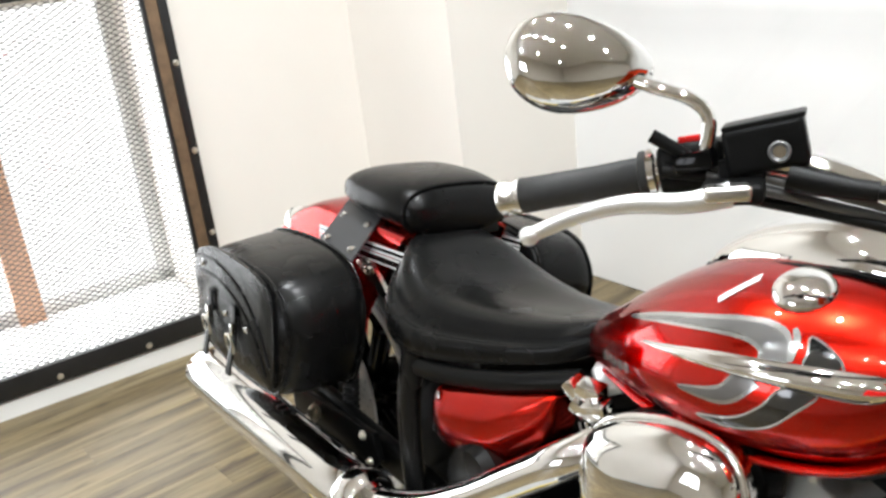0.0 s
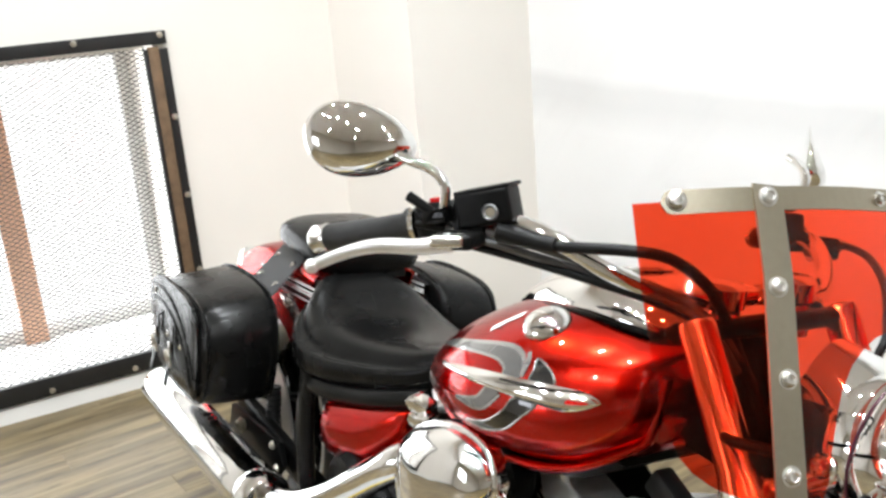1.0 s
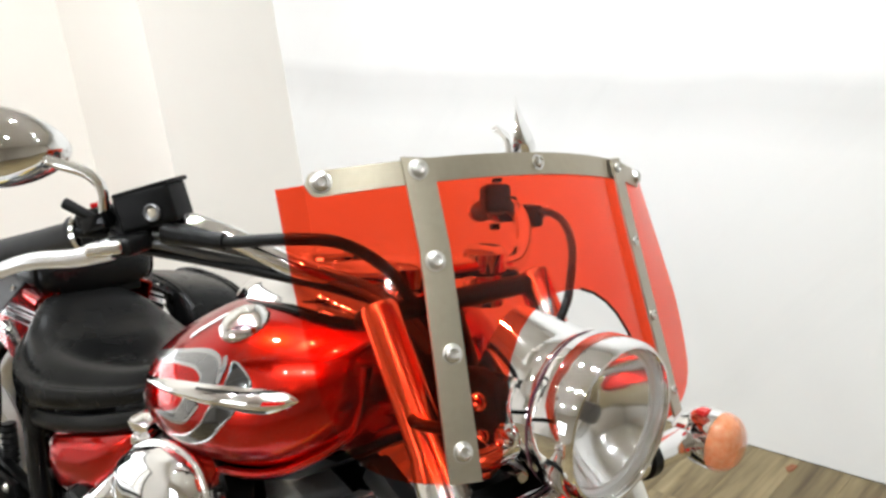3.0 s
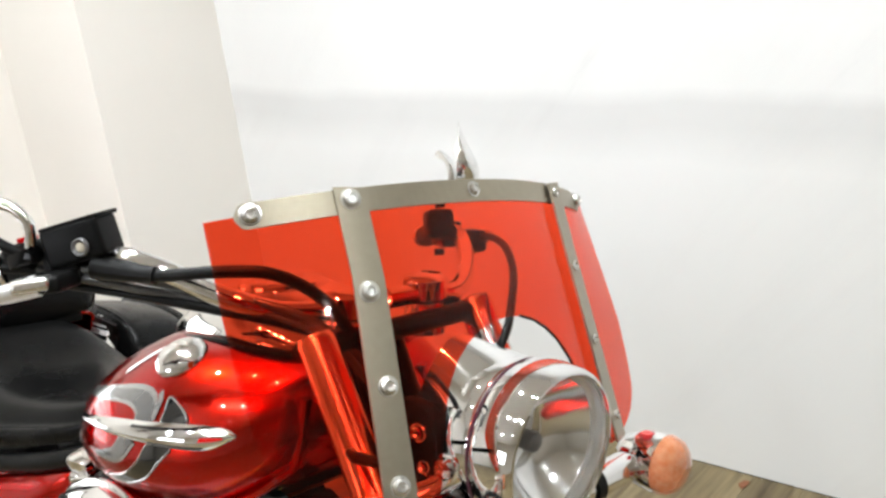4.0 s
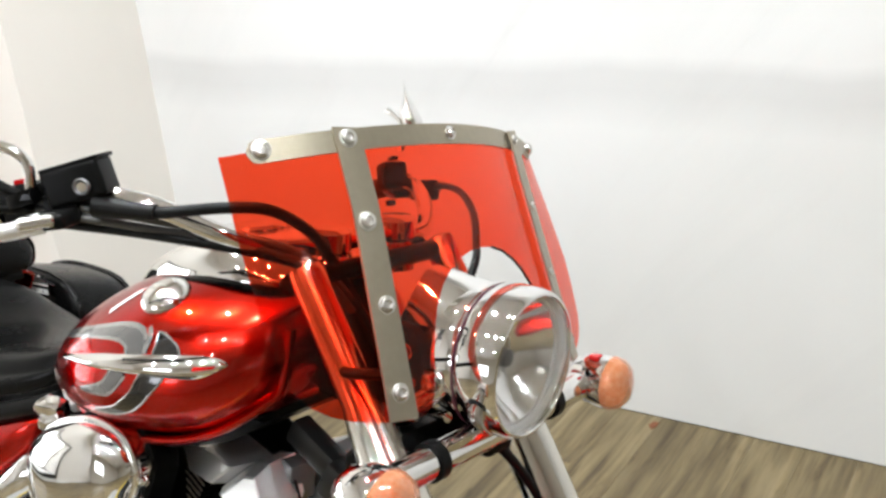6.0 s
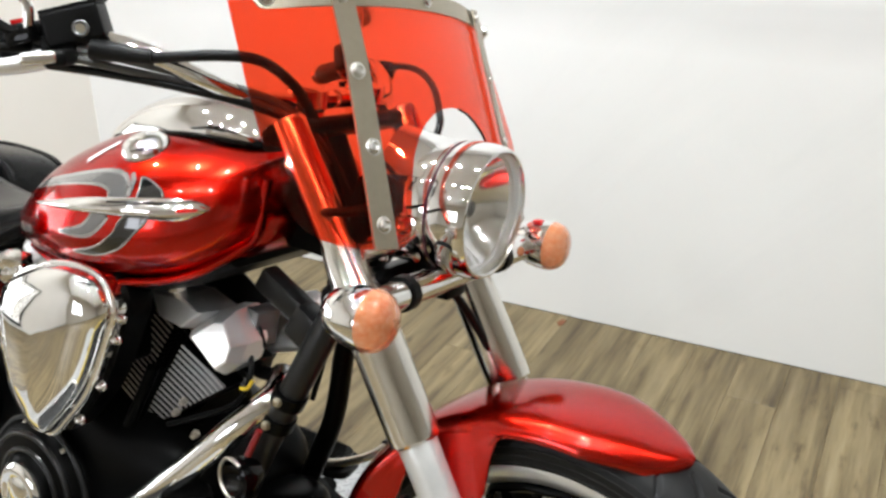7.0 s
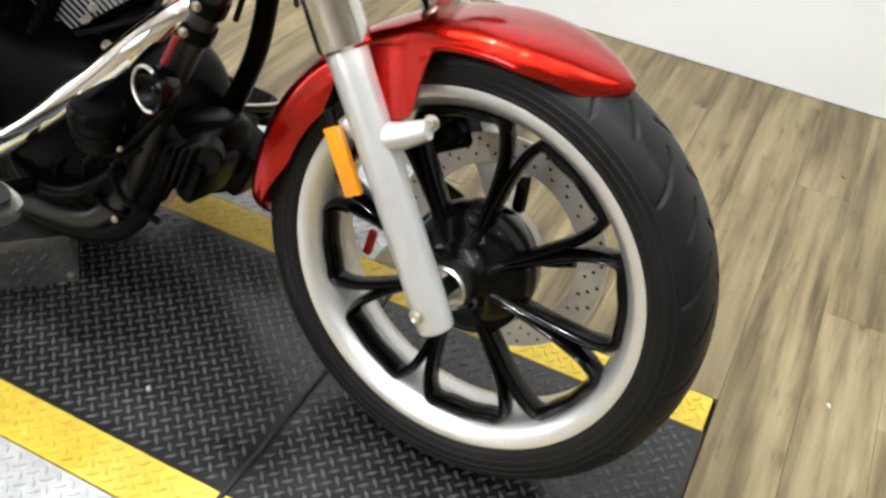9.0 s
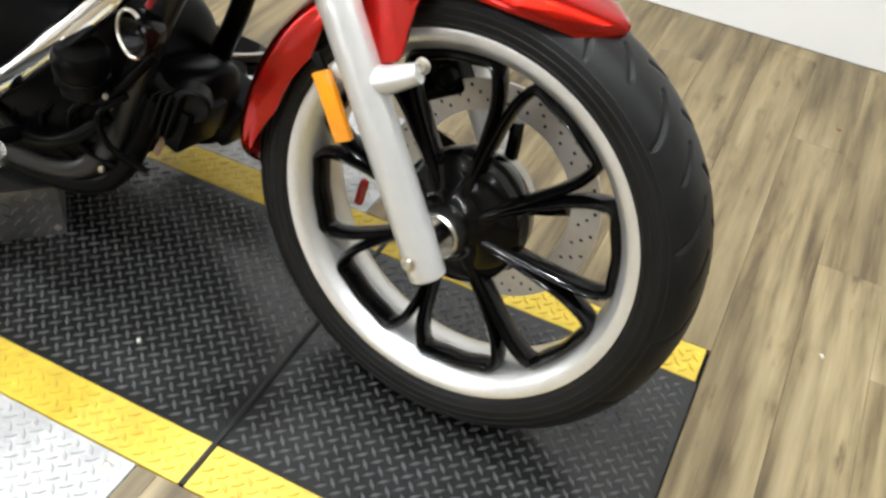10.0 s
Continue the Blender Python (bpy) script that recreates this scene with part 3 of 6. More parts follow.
def tyre(center, radius, half, parent, n=980, chev=30):
    """A tyre with slanted tread grooves pressed into its crown."""
    def groove(a, s):
        k = abs(s)
        if k < 0.10 or k > 0.93:
            return 0.0
        side = 0.5 if s > 0 else 0.0
        ph = (a / (2 * math.pi) * chev + side + 1.5 * k - 0.55 * k * k) % 1.0
        d = abs(ph - 0.5) * 2 * math.pi * radius / chev
        lng = int(a / (2 * math.pi) * chev + side + 1.5 * k - 0.55 * k * k) % 2
        if lng and k > 0.62:
            return 0.0
        return max(0.0, 1 - max(0, d - 0.0012) / 0.0022) if d < 0.0034 else 0.0
    prof = [(-0.80, 0.775), (-0.88, 0.795), (-0.955, 0.83), (-0.985, 0.87), (-0.96, 0.908)]
    m = 34
    crown = [(-1 + 2 * j / m) for j in range(m + 1)]
    bm = bmesh.new()
    rings = []
    for i in range(n):
        a = 2 * math.pi * i / n
        ca, sa = math.cos(a), math.sin(a)
        row = [(y * half, r * radius) for y, r in prof]
        for s in crown:
            y, r = 0.93 * math.sin(s * 1.25) / math.sin(1.25) * half, radius * (1.0 - 0.085 * abs(s) ** 2.3)
            row.append((y, r - 0.0060 * groove(a, s)))
        row += [(-y * half, r * radius) for y, r in prof[::-1]]
        rings.append([V((center[0] + r * ca, center[1] + y, center[2] + r * sa)) for y, r in row])
    vs = [[bm.verts.new(p) for p in r] for r in rings]
    for i in range(n):
        a, b = vs[i], vs[(i + 1) % n]
        for j in range(len(a) - 1):
            bm.faces.new((a[j], a[j + 1], b[j + 1], b[j]))
    me = bpy.data.meshes.new("tyre")
    bmesh.ops.recalc_face_normals(bm, faces=bm.faces)
    bm.to_mesh(me)
    bm.free()
    me.polygons.foreach_set("use_smooth", [True] * len(me.polygons))
    me.materials.append(RUBBER)
    ob = new("tyre", me)
    ob.parent = parent
    ob["label"] = "black tyre with slanted tread grooves"
    return ob


def polar(c, r, deg, y):
    return V((c[0] + r * math.cos(radians(deg)), y, c[2] + r * math.sin(radians(deg))))


def brake_disc(c, y, r0, r1, parent, thick=0.005, holes=True):
    na, nr = 168, 8
    bm = bmesh.new()
    for side in (0, 1):
        vs = [[bm.verts.new(polar(c, r0 + (r1 - r0) * j / nr, 360 * i / na, y + side * thick)) for j in range(nr + 1)] for i in range(na)]
        for i in range(na):
            for j in range(nr):
                if holes and ((i % 6 == 1 and j == 2) or (i % 6 == 3 and j == 4) or (i % 6 == 5 and j == 6)):
                    continue
                bm.faces.new((vs[i][j], vs[(i + 1) % na][j], vs[(i + 1) % na][j + 1], vs[i][j + 1]))
        if side == 0:
            first = vs
    for i in range(na):
        k = (i + 1) % na
        for j in (0, nr):
            bm.faces.new((first[i][j], first[k][j], vs[k][j], vs[i][j]))
    disc = part("brake_disc", bm, ROTOR, parent, "drilled steel brake disc")
    if holes:
        # dark sheets set in the drillings stand in for the shade inside
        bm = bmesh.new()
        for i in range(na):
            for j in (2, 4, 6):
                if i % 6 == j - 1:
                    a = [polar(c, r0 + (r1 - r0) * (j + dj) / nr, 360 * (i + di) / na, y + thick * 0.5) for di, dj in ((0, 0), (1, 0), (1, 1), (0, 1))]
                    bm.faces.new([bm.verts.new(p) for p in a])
        tagged(part("bore", bm, ENGINE, disc, "dark sheets standing in for shade in the drilled holes"), kind="stuff")
    return disc


def rim(c, half, r_lip, parent):
    bm = bmesh.new()
    lip = [(-half, r_lip), (-half - 0.001, r_lip - 0.004), (-half + 0.002, r_lip - 0.017), (-half + 0.005, r_lip - 0.020), (-half + 0.016, r_lip - 0.030), (-half + 0.030, r_lip - 0.036)]
    prof = lip + [(0, r_lip - 0.040)] + [(-y, r) for y, r in lip[::-1]] + [(half - 0.004, r_lip + 0.001), (0, r_lip - 0.030), (-half + 0.004, r_lip + 0.001)]
    rings = [[V((c[0] + r * math.cos(a), c[1] + y, c[2] + r * math.sin(a))) for y, r in prof] for a in [2 * math.pi * k / 120 for k in range(120)]]
    return part("rim", skin(bm, rings, closed=True), RIMALU, parent, "machined bare aluminium rim")


# front wheel
wheel = group_part("front_wheel", bike, "black-spoked front wheel with a machined rim")
tyre(FA, 0.3135, 0.063, wheel)
for r_, y_ in ((0.256, -0.0592), (0.266, -0.0615), (0.276, -0.0622), (0.285, -0.0607)):
    part("sidewall_rib", tube([polar(FA, r_, 2.5 * k, y_) for k in range(144)], 0.0007, 6, closed=True, ref=(0, 1, 0)), SIDEWALL, wheel)
rim(FA, 0.055, 0.252, wheel)
for k in range(8):
    m = 103.5 + k * 45
    pts = [polar(FA, 0.060, m - 20.0, -0.030), polar(FA, 0.10, m - 20.6, -0.028), polar(FA, 0.156, m - 19.6, -0.026), polar(FA, 0.192, m - 17.8, -0.026),
           polar(FA, 0.214, m - 14.5, -0.026), polar(FA, 0.213, m - 8, -0.026), polar(FA, 0.214, m, -0.026), polar(FA, 0.213, m + 8, -0.026),
           polar(FA, 0.214, m + 14.5, -0.026), polar(FA, 0.192, m + 17.8, -0.026), polar(FA, 0.156, m + 19.6, -0.026), polar(FA, 0.10, m + 20.6, -0.028), polar(FA, 0.060, m + 20.0, -0.030)]
    part("spoke", tube(spline(pts, 5), 0.0074, 10, squash=2.6, ref=(0, 1, 0)), GLOSS, wheel)
part("hub", lathe([(-0.062, 0.030), (-0.062, 0.036), (-0.056, 0.041), (-0.048, 0.050), (-0.044, 0.064), (-0.040, 0.078), (-0.032, 0.088), (-0.012, 0.091), (0.020, 0.085), (0.045, 0.070), (0.050, 0.045), (0.075, 0.035)], FA, (0, 1, 0), 48), GLOSS, wheel, "gloss black wheel hub")
for k in range(8):
    part("spoke_boss", lathe([(0.0, 0.015), (-0.010, 0.013), (-0.016, 0.008), (-0.017, 0.0005)], polar(FA, 0.082, 103.5 + 22.5 + 45 * k, -0.024), (0, 1, 0), 16), GLOSS, wheel)
    bolt(wheel, polar(FA, 0.082, 103.5 + 22.5 + 45 * k, -0.040), (0, -1, 0), 0.0035, 0.003, ALU, "rivet", 10)
for k in range(8):
    part("hub_rib", tube([polar(FA, 0.042, 126 + 45 * k, -0.046), polar(FA, 0.060, 126 + 45 * k, -0.042), polar(FA, 0.100, 126 + 45 * k, -0.033)], [0.006, 0.009, 0.007], 10), GLOSS, wheel)
part("disc_carrier", lathe([(0.056, 0.046), (0.052, 0.054), (0.056, 0.064), (0.066, 0.067), (0.068, 0.060), (0.070, 0.046)], FA, (0, 1, 0), 40), ROTOR, wheel, "silver disc carrier")
part("axle_ring", lathe([(-0.070, 0.024), (-0.088, 0.0245), (-0.090, 0.028), (-0.087, 0.031), (-0.070, 0.031), (-0.062, 0.028), (-0.062, 0.024)], FA, (0, 1, 0), 40), ALU, wheel, "bare metal axle spacer ring")
part("axle", tube([FA + V((0, y, 0)) for y in (-0.135, 0, 0.135)], 0.011, 16), PLASTIC, wheel)
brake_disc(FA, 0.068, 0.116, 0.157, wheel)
for k in range(5):
    part("disc_arm", tube(spline([polar(FA, 0.05, 72 * k, 0.066), polar(FA, 0.085, 72 * k + 8, 0.067), polar(FA, 0.112, 72 * k + 12, 0.069)], 5), 0.010, 8), GLOSS, wheel)
for k in range(5):
    bolt(wheel, polar(FA, 0.046, 72 * k + 36, -0.046), (0, -1, 0), 0.006, 0.005, GLOSS)
part("valve_tag", rbox((-0.2073, 0.085, 0.2197), (0.014, 0.012, 0.046), 0.006, (0, 8, 0), seg=3), REDLENS, wheel, "small red tag")

# front caliper on the far fork leg
cal = group_part("front_brake_caliper", bike, "black front brake caliper")
part("caliper_body", rbox((-0.112, 0.085, 0.446), (0.075, 0.05, 0.055), 0.014, (0, -32, 0), seg=4), ENGINE, cal)
for dx in (-0.02, 0.02):
    part("piston_cover", lathe([(0, 0.017), (-0.012, 0.016), (-0.016, 0.010)], (-0.112 + dx * 0.85, 0.062, 0.446 + dx * 0.5), (0, 1, 0), 20), ENGINE, cal)

# fork
fork = group_part("fork", bike, "chrome fork with silver lower legs")
for s in (-1, 1):
    base = V((0.0, 0.12 * s, 0.312))
    prof = [(-0.034, 0.001), (-0.034, 0.019), (-0.031, 0.0225), (-0.026, 0.0232), (0.0, 0.0237), (0.03, 0.0240), (0.18, 0.0240), (0.29, 0.0245), (0.325, 0.0255), (0.330, 0.024), (0.331, 0.02)]
    low = part("lower_leg", lathe(prof, base, RAKE, 32), SILVER, fork, "cast silver lower fork leg")
    part("upper_tube", lathe([(0.318, 0.0270), (0.322, 0.0315), (0.330, 0.0325), (0.49, 0.0325), (0.493, 0.0335), (0.505, 0.0335), (0.510, 0.0300), (0.56, 0.0255), (0.58, 0.0215), (0.735, 0.0212), (0.742, 0.019), (0.745, 0.010)], base, RAKE, 36), SATINCHROME, fork, "chrome fork tube cover")
    # axle clamp, bolt and fender lugs
    bolt(low, base + V((-0.002, s * 0.0225, -0.006)), (0, s, 0), 0.0085, 0.006, STEEL, "pinch_bolt")
    p = base + RAKE * 0.215
    part("fender_lug", tube(spline([p + V((-0.005, 0.0, -0.002)), p + V((0.030, 0.004 * -s, 0.012)), p + V((0.062, 0.010 * -s, 0.030))], 5), [0.021 - 0.0009 * k for k in range(11)], 14), SILVER, low)
    part("fender_lug", tube([p + V((0, 0, 0)), p + V((-0.042, 0.006 * -s, -0.004))], [0.013, 0.011], 14), SILVER, low)
    part("reflector_bracket", rbox(p + V((-0.040, s * 0.004, -0.030)), (0.012, 0.010, 0.10), 0.003, (0, -31, 0)), PLASTIC, low)
    part("reflector", rbox(p + V((-0.0295, s * 0.012, -0.040)), (0.024, 0.009, 0.086), 0.002, (0, -31, 0)), ORANGE, low, "amber fork reflector")
# triple clamps and steering head
part("lower_clamp", prism(smooth_outline([(-0.305, 0.70), (-0.245, 0.735), (-0.255, 0.775), (-0.32, 0.745)], 4), -0.128, 0.128, 0.008), ENGINE, fork, "black lower fork clamp")
part("upper_clamp", prism(smooth_outline([(-0.43, 0.905), (-0.375, 0.925), (-0.380, 0.945), (-0.435, 0.925)], 4), -0.116, 0.116, 0.008), ENGINE, fork, "black upper fork clamp")

# front fender
def fender_fn(u, v):
    th = radians(66 + 121 * u)
    s = 2 * v - 1
    k = abs(s)
    sign = 1 if s >= 0 else -1
    wid = 0.086 * min(1.0, (max(u, 0.0) / 0.16) ** 0.5 + 0.02) if u < 0.16 else 0.086
    wid *= 1 - 0.06 * max(0, (u - 0.7) / 0.3)
    deg = 66 + 121 * u
    dip = math.exp(-((deg - 115.5) / 8.5) ** 4)
    edge = 0.298 - 0.035 * min(1, max(0, (deg - 128) / 14)) * (1 - max(0, (deg - 165) / 21)) - 0.078 * dip
    if u > 0.93:
        edge += (0.306 - edge) * ((u - 0.93) / 0.07) ** 2
        wid *= math.sqrt(1 - 0.8 * ((u - 0.93) / 0.07) ** 2)
    if u < 0.12:
        edge = edge + (0.304 - edge) * (1 - u / 0.12) ** 2
    if k < 0.72:
        q = k / 0.72
        r, y = 0.3255 - 0.0275 * q ** 2.6, wid * 0.97 * math.sin(q * math.pi / 2)
    else:
        q = (k - 0.72) / 0.28
        r, y = 0.298 + (min(edge, 0.298) - 0.298) * q, wid * (0.97 + 0.05 * math.sin(q * math.pi / 2)) + 0.012 * dip * q
    return FA.x + r * math.cos(th), sign * y, FA.z + r * math.sin(th)


fender = part("front_fender", sheet(fender_fn, 90, 44, 0.004), RED, bike, "candy red front fender", 50)
for s in (-1, 1):
    bolt(fender, (-0.052, s * 0.102, 0.531), (0, s, 0), 0.008, 0.006, STEEL)

# headlight
HL = V((-0.158, 0.0, 0.8506))     # middle of the front ring
head = group_part("headlight", bike, "round chrome headlight")
AX = V((1, 0.02, -0.03)).normalized()
part("bucket", lathe([(-0.112, 0.030), (-0.110, 0.060), (-0.100, 0.071), (-0.085, 0.0770), (-0.070, 0.0800), (-0.054, 0.0815), (-0.051, 0.0805)], HL, AX, 64), CHROME, head)
part("rear_shell", lathe([(-0.165, 0.020), (-0.160, 0.045), (-0.140, 0.060), (-0.108, 0.068), (-0.100, 0.066)], HL, AX, 40), ENGINE, head, "black headlight back shell")
part("bezel", lathe([(-0.048, 0.0825), (-0.044, 0.0850), (-0.030, 0.0862), (-0.014, 0.0858), (-0.004, 0.0846), (0.001, 0.0832), (0.004, 0.0810), (0.0045, 0.0785), (0.003, 0.0768), (-0.002, 0.0758), (-0.004, 0.0755)], HL, AX, 72, cap=False), CHROME, head, "chrome headlight bezel")
part("reflector_rim", lathe([(-0.002, 0.0757), (-0.010, 0.0748), (-0.011, 0.0712), (-0.016, 0.0700)], HL, AX, 64, cap=False), BRUSHED, head, "pale inner ring of the headlight")
part("reflector_bowl", lathe([(-0.014, 0.0704), (-0.026, 0.063), (-0.042, 0.049), (-0.054, 0.030), (-0.058, 0.012), (-0.058, 0.0005)], HL, AX, 64, cap=False), BOWL, head, "mirrored headlight bowl", 60)
part("bulb_shield", lathe([(-0.058, 0.010), (-0.036, 0.011), (-0.030, 0.010), (-0.028, 0.004)], HL, AX, 24), COIL, head, "dark bulb shield")
part("lens", lathe([(0.000, 0.0766), (0.005, 0.0752), (0.011, 0.062), (0.0155, 0.034), (0.0170, 0.001), (0.0140, 0.001), (0.0125, 0.034), (0.008, 0.062), (0.000, 0.0746)], HL, AX, 64, cap=False), GLASS, head, "clear domed headlight lens")
part("seal_ring", lathe([(-0.0485, 0.0820), (-0.0485, 0.0832), (-0.0508, 0.0832), (-0.0508, 0.0818)], HL, AX, 64, cap=False), surface("dark_red_seal", (0.06, 0.008, 0.02), 0.3), head, "dark red seal ring")
for s in (-1, 1):
    part("headlight_ear", tube(spline([HL + V((-0.07, 0.070 * s, -0.02)), HL + V((-0.09, 0.085 * s, -0.04)), HL + V((-0.125, 0.100 * s, -0.06))], 4), 0.013, 12), CHROME, head)
    bolt(head, HL + V((-0.075, 0.078 * s, -0.015)), (0, s, 0), 0.012, 0.014)
    bolt(head, HL + V((-0.105, 0.072 * s, -0.035)), (0, s, 0), 0.008, 0.012)
    part("adjuster", tube([HL + V((-0.115, 0.060 * s, -0.060)), HL + V((-0.06, 0.072 * s, -0.055))], 0.006, 10), CHROME, head)
part("top_cap", sheet(lambda u, v: (HL.x - 0.138 + 0.076 * v, (0.058 + 0.012 * v) * (2 * u - 1), HL.z + 0.079 + 0.010 * (1 - v) - 0.055 * (2 * u - 1) ** 2 * (1 - 0.35 * v)), 24, 8, 0.003), CHROME, head, "chrome headlight cap")
part("lamp_bracket", prism(smooth_outline([(HL.x - 0.150, HL.z + 0.030), (HL.x - 0.098, HL.z + 0.034), (HL.x - 0.088, HL.z - 0.020), (HL.x - 0.100, HL.z - 0.070), (HL.x - 0.150, HL.z - 0.075)], 4), -0.083, -0.066, 0.005), ENGINE, head, "black lamp bracket")
for dx, dz, r in ((-0.112, 0.012, 0.008), (-0.104, -0.022, 0.006), (-0.120, -0.050, 0.009), (-0.100, -0.062, 0.005)):
    bolt(head, HL + V((dx, -0.084, dz)), (0.2, -1, 0.1), r, 0.008)
# turn signals on a light bar
bar = group_part("light_bar", bike, "chrome light bar with round amber turn signals")
part("bar", tube([(-0.205, y, 0.763 + 0.0 * y) for y in (-0.185, -0.1, 0, 0.1, 0.185)], 0.0185, 20, squash=1), CHROME, bar)
for s in (-1, 1):
    part("collar", lathe([(-0.007, 0.018), (-0.007, 0.0220), (0.007, 0.0220), (0.007, 0.018)], (-0.205, 0.115 * s, 0.763), (0, 1, 0), 24), PLASTIC, bar, "black clamp collar")
    o = V((-0.185, 0.222 * s, 0.765))
    cup = part("signal_cup", lathe([(-0.050, 0.006), (-0.046, 0.018), (-0.034, 0.028), (-0.015, 0.0345), (0.008, 0.0365), (0.012, 0.036)], o, (1, 0, 0), 36), CHROME, bar, "chrome turn signal cup")
    part("signal_lens", lathe([(0.010, 0.0358), (0.017, 0.0352), (0.026, 0.0315), (0.033, 0.0240), (0.037, 0.0130), (0.038, 0.0005)], o, (1, 0, 0), 36), AMBER, cup, "amber turn signal lens")
    part("stalk", tube([(-0.205, 0.17 * s, 0.763), (-0.195, 0.20 * s, 0.764)], [0.017, 0.013], 14), CHROME, bar)
    # the left cup's red reflection is shaped as a small red box
    if s > 0:
        part("red_reflection", rbox(o + V((-0.008, -0.010, 0.034)), (0.014, 0.016, 0.007), 0.003), REDLENS, cup)
part("brake_hose", tube(spline([(-0.235, 0.03, 0.735), (-0.222, 0.062, 0.700), (-0.205, 0.085, 0.660), (-0.182, 0.098, 0.615), (-0.150, 0.102, 0.555), (-0.115, 0.095, 0.485), (-0.095, 0.090, 0.445)], 6), 0.0062, 10), CABLE, fork, "black brake hose")
part("hose_joint", rbox((-0.235, 0.03, 0.735), (0.04, 0.05, 0.03), 0.006), ENGINE, fork)

# windshield: sits a little turned and tipped on its clamps
SHIELD = pose(-0.2852, 0.0053, 1.0, -4.0, 0, 1.28)


def shield_at(y, z, out=0.0):
    flat = 0.85 * min(1.0, max(0.0, (1.06 - z) / 0.14)) * max(0.0, y - 0.165) ** 2   # the left wing bends back less low down
    return SHIELD @ V((-1.04 * y * y + flat + (1.098 - z) * 0.416 + out, y, z - 1.0))


def along(pts, k):
    for (a, wa), (b, wb) in zip(pts, pts[1:]):
        if k <= b:
            return wa + (wb - wa) * (k - a) / (b - a)
    return pts[-1][1]


def top_edge(y):
    return 1.0955 - 0.030 * (y / 0.275) ** 2


ws = group_part("windshield", bike, "red tinted acrylic windshield in a brushed metal frame")


def acrylic(columns):
    """A bent sheet with thickness: rows of (half-open) places across it."""
    bm = bmesh.new()
    front = [[bm.verts.new(shield_at(y, z)) for y, z in col] for col in columns]
    back = [[bm.verts.new(shield_at(y, z, -0.0042)) for y, z in col] for col in columns]
    n, m = len(columns), len(columns[0])
    for i in range(n - 1):
        for j in range(m - 1):
            bm.faces.new((front[i][j], front[i + 1][j], front[i + 1][j + 1], front[i][j + 1]))
            bm.faces.new((back[i][j], back[i][j + 1], back[i + 1][j + 1], back[i + 1][j]))
    ring = [(i, 0) for i in range(n)] + [(n - 1, j) for j in range(1, m)] + [(i, m - 1) for i in range(n - 2, -1, -1)] + [(0, j) for j in range(m - 2, 0, -1)]
    for (a, b), (c, d) in zip(ring, ring[1:] + ring[:1]):
        bm.faces.new((front[a][b], back[a][b], back[c][d], front[c][d]))
    return bm


ARCH = [(0.0, 0.972), (0.022, 0.970), (0.043, 0.964), (0.063, 0.953), (0.080, 0.939), (0.096, 0.918), (0.107, 0.895), (0.118, 0.866), (0.127, 0.838), (0.134, 0.826), (0.145, 0.819)]
WING = [(0.145, 0.819), (0.170, 0.817), (0.195, 0.819), (0.220, 0.823), (0.238, 0.829), (0.252, 0.838), (0.261, 0.849), (0.267, 0.866), (0.271, 0.885), (0.275, 0.925), (0.2775, 0.985)]


def low_edge(y):
    """Lower edge of the screen across its width: wings, then the arch over the lamp."""
    return along(ARCH if abs(y) < 0.145 else WING, abs(y))


half_ys = [0.2775, 0.276, 0.275, 0.273, 0.271, 0.269, 0.267, 0.264, 0.261, 0.252, 0.238, 0.22, 0.195, 0.17, 0.145, 0.139, 0.134, 0.127, 0.118, 0.107, 0.096, 0.088, 0.08, 0.072, 0.063, 0.053, 0.043, 0.032, 0.022, 0.011]
ys_ = [-y for y in half_ys] + [0.0] + half_ys[::-1]
wide = {y: y * (1 + 0.085 * max(0.0, (y - 0.18) / 0.0975)) for y in ys_}   # the left wing stands a little further out
bm = acrylic([[(wide[y], low_edge(y) + (top_edge(y) - low_edge(y)) * k / 12) for k in range(13)] for y in ys_])
part("screen", bm, REDCLEAR, ws, "transparent red acrylic screen", 60).visible_shadow = False
arch = [shield_at(s * k, z, -0.002) for s, seq in ((-1, ARCH[:0:-1]), (1, ARCH)) for k, z in seq]
part("edge_trim", tube(arch[len(arch) // 2 + 1:-3], 0.0016, 8), PLASTIC, ws, "black edge trim")


def rounded_band(yh, hz, out):
    """A strip along the top with rounded ends."""
    def fn(u, v):
        y = -yh + 2 * yh * u
        edge = max(0.0, (abs(y) - (yh - 0.010)) / 0.010)
        pinch = math.sqrt(max(0.02, 1 - edge * edge))
        return shield_at(y, top_edge(y) + 0.0005 + hz * pinch * (2 * v - 1), out)
    return sheet(fn, 120, 6, 0.0025)


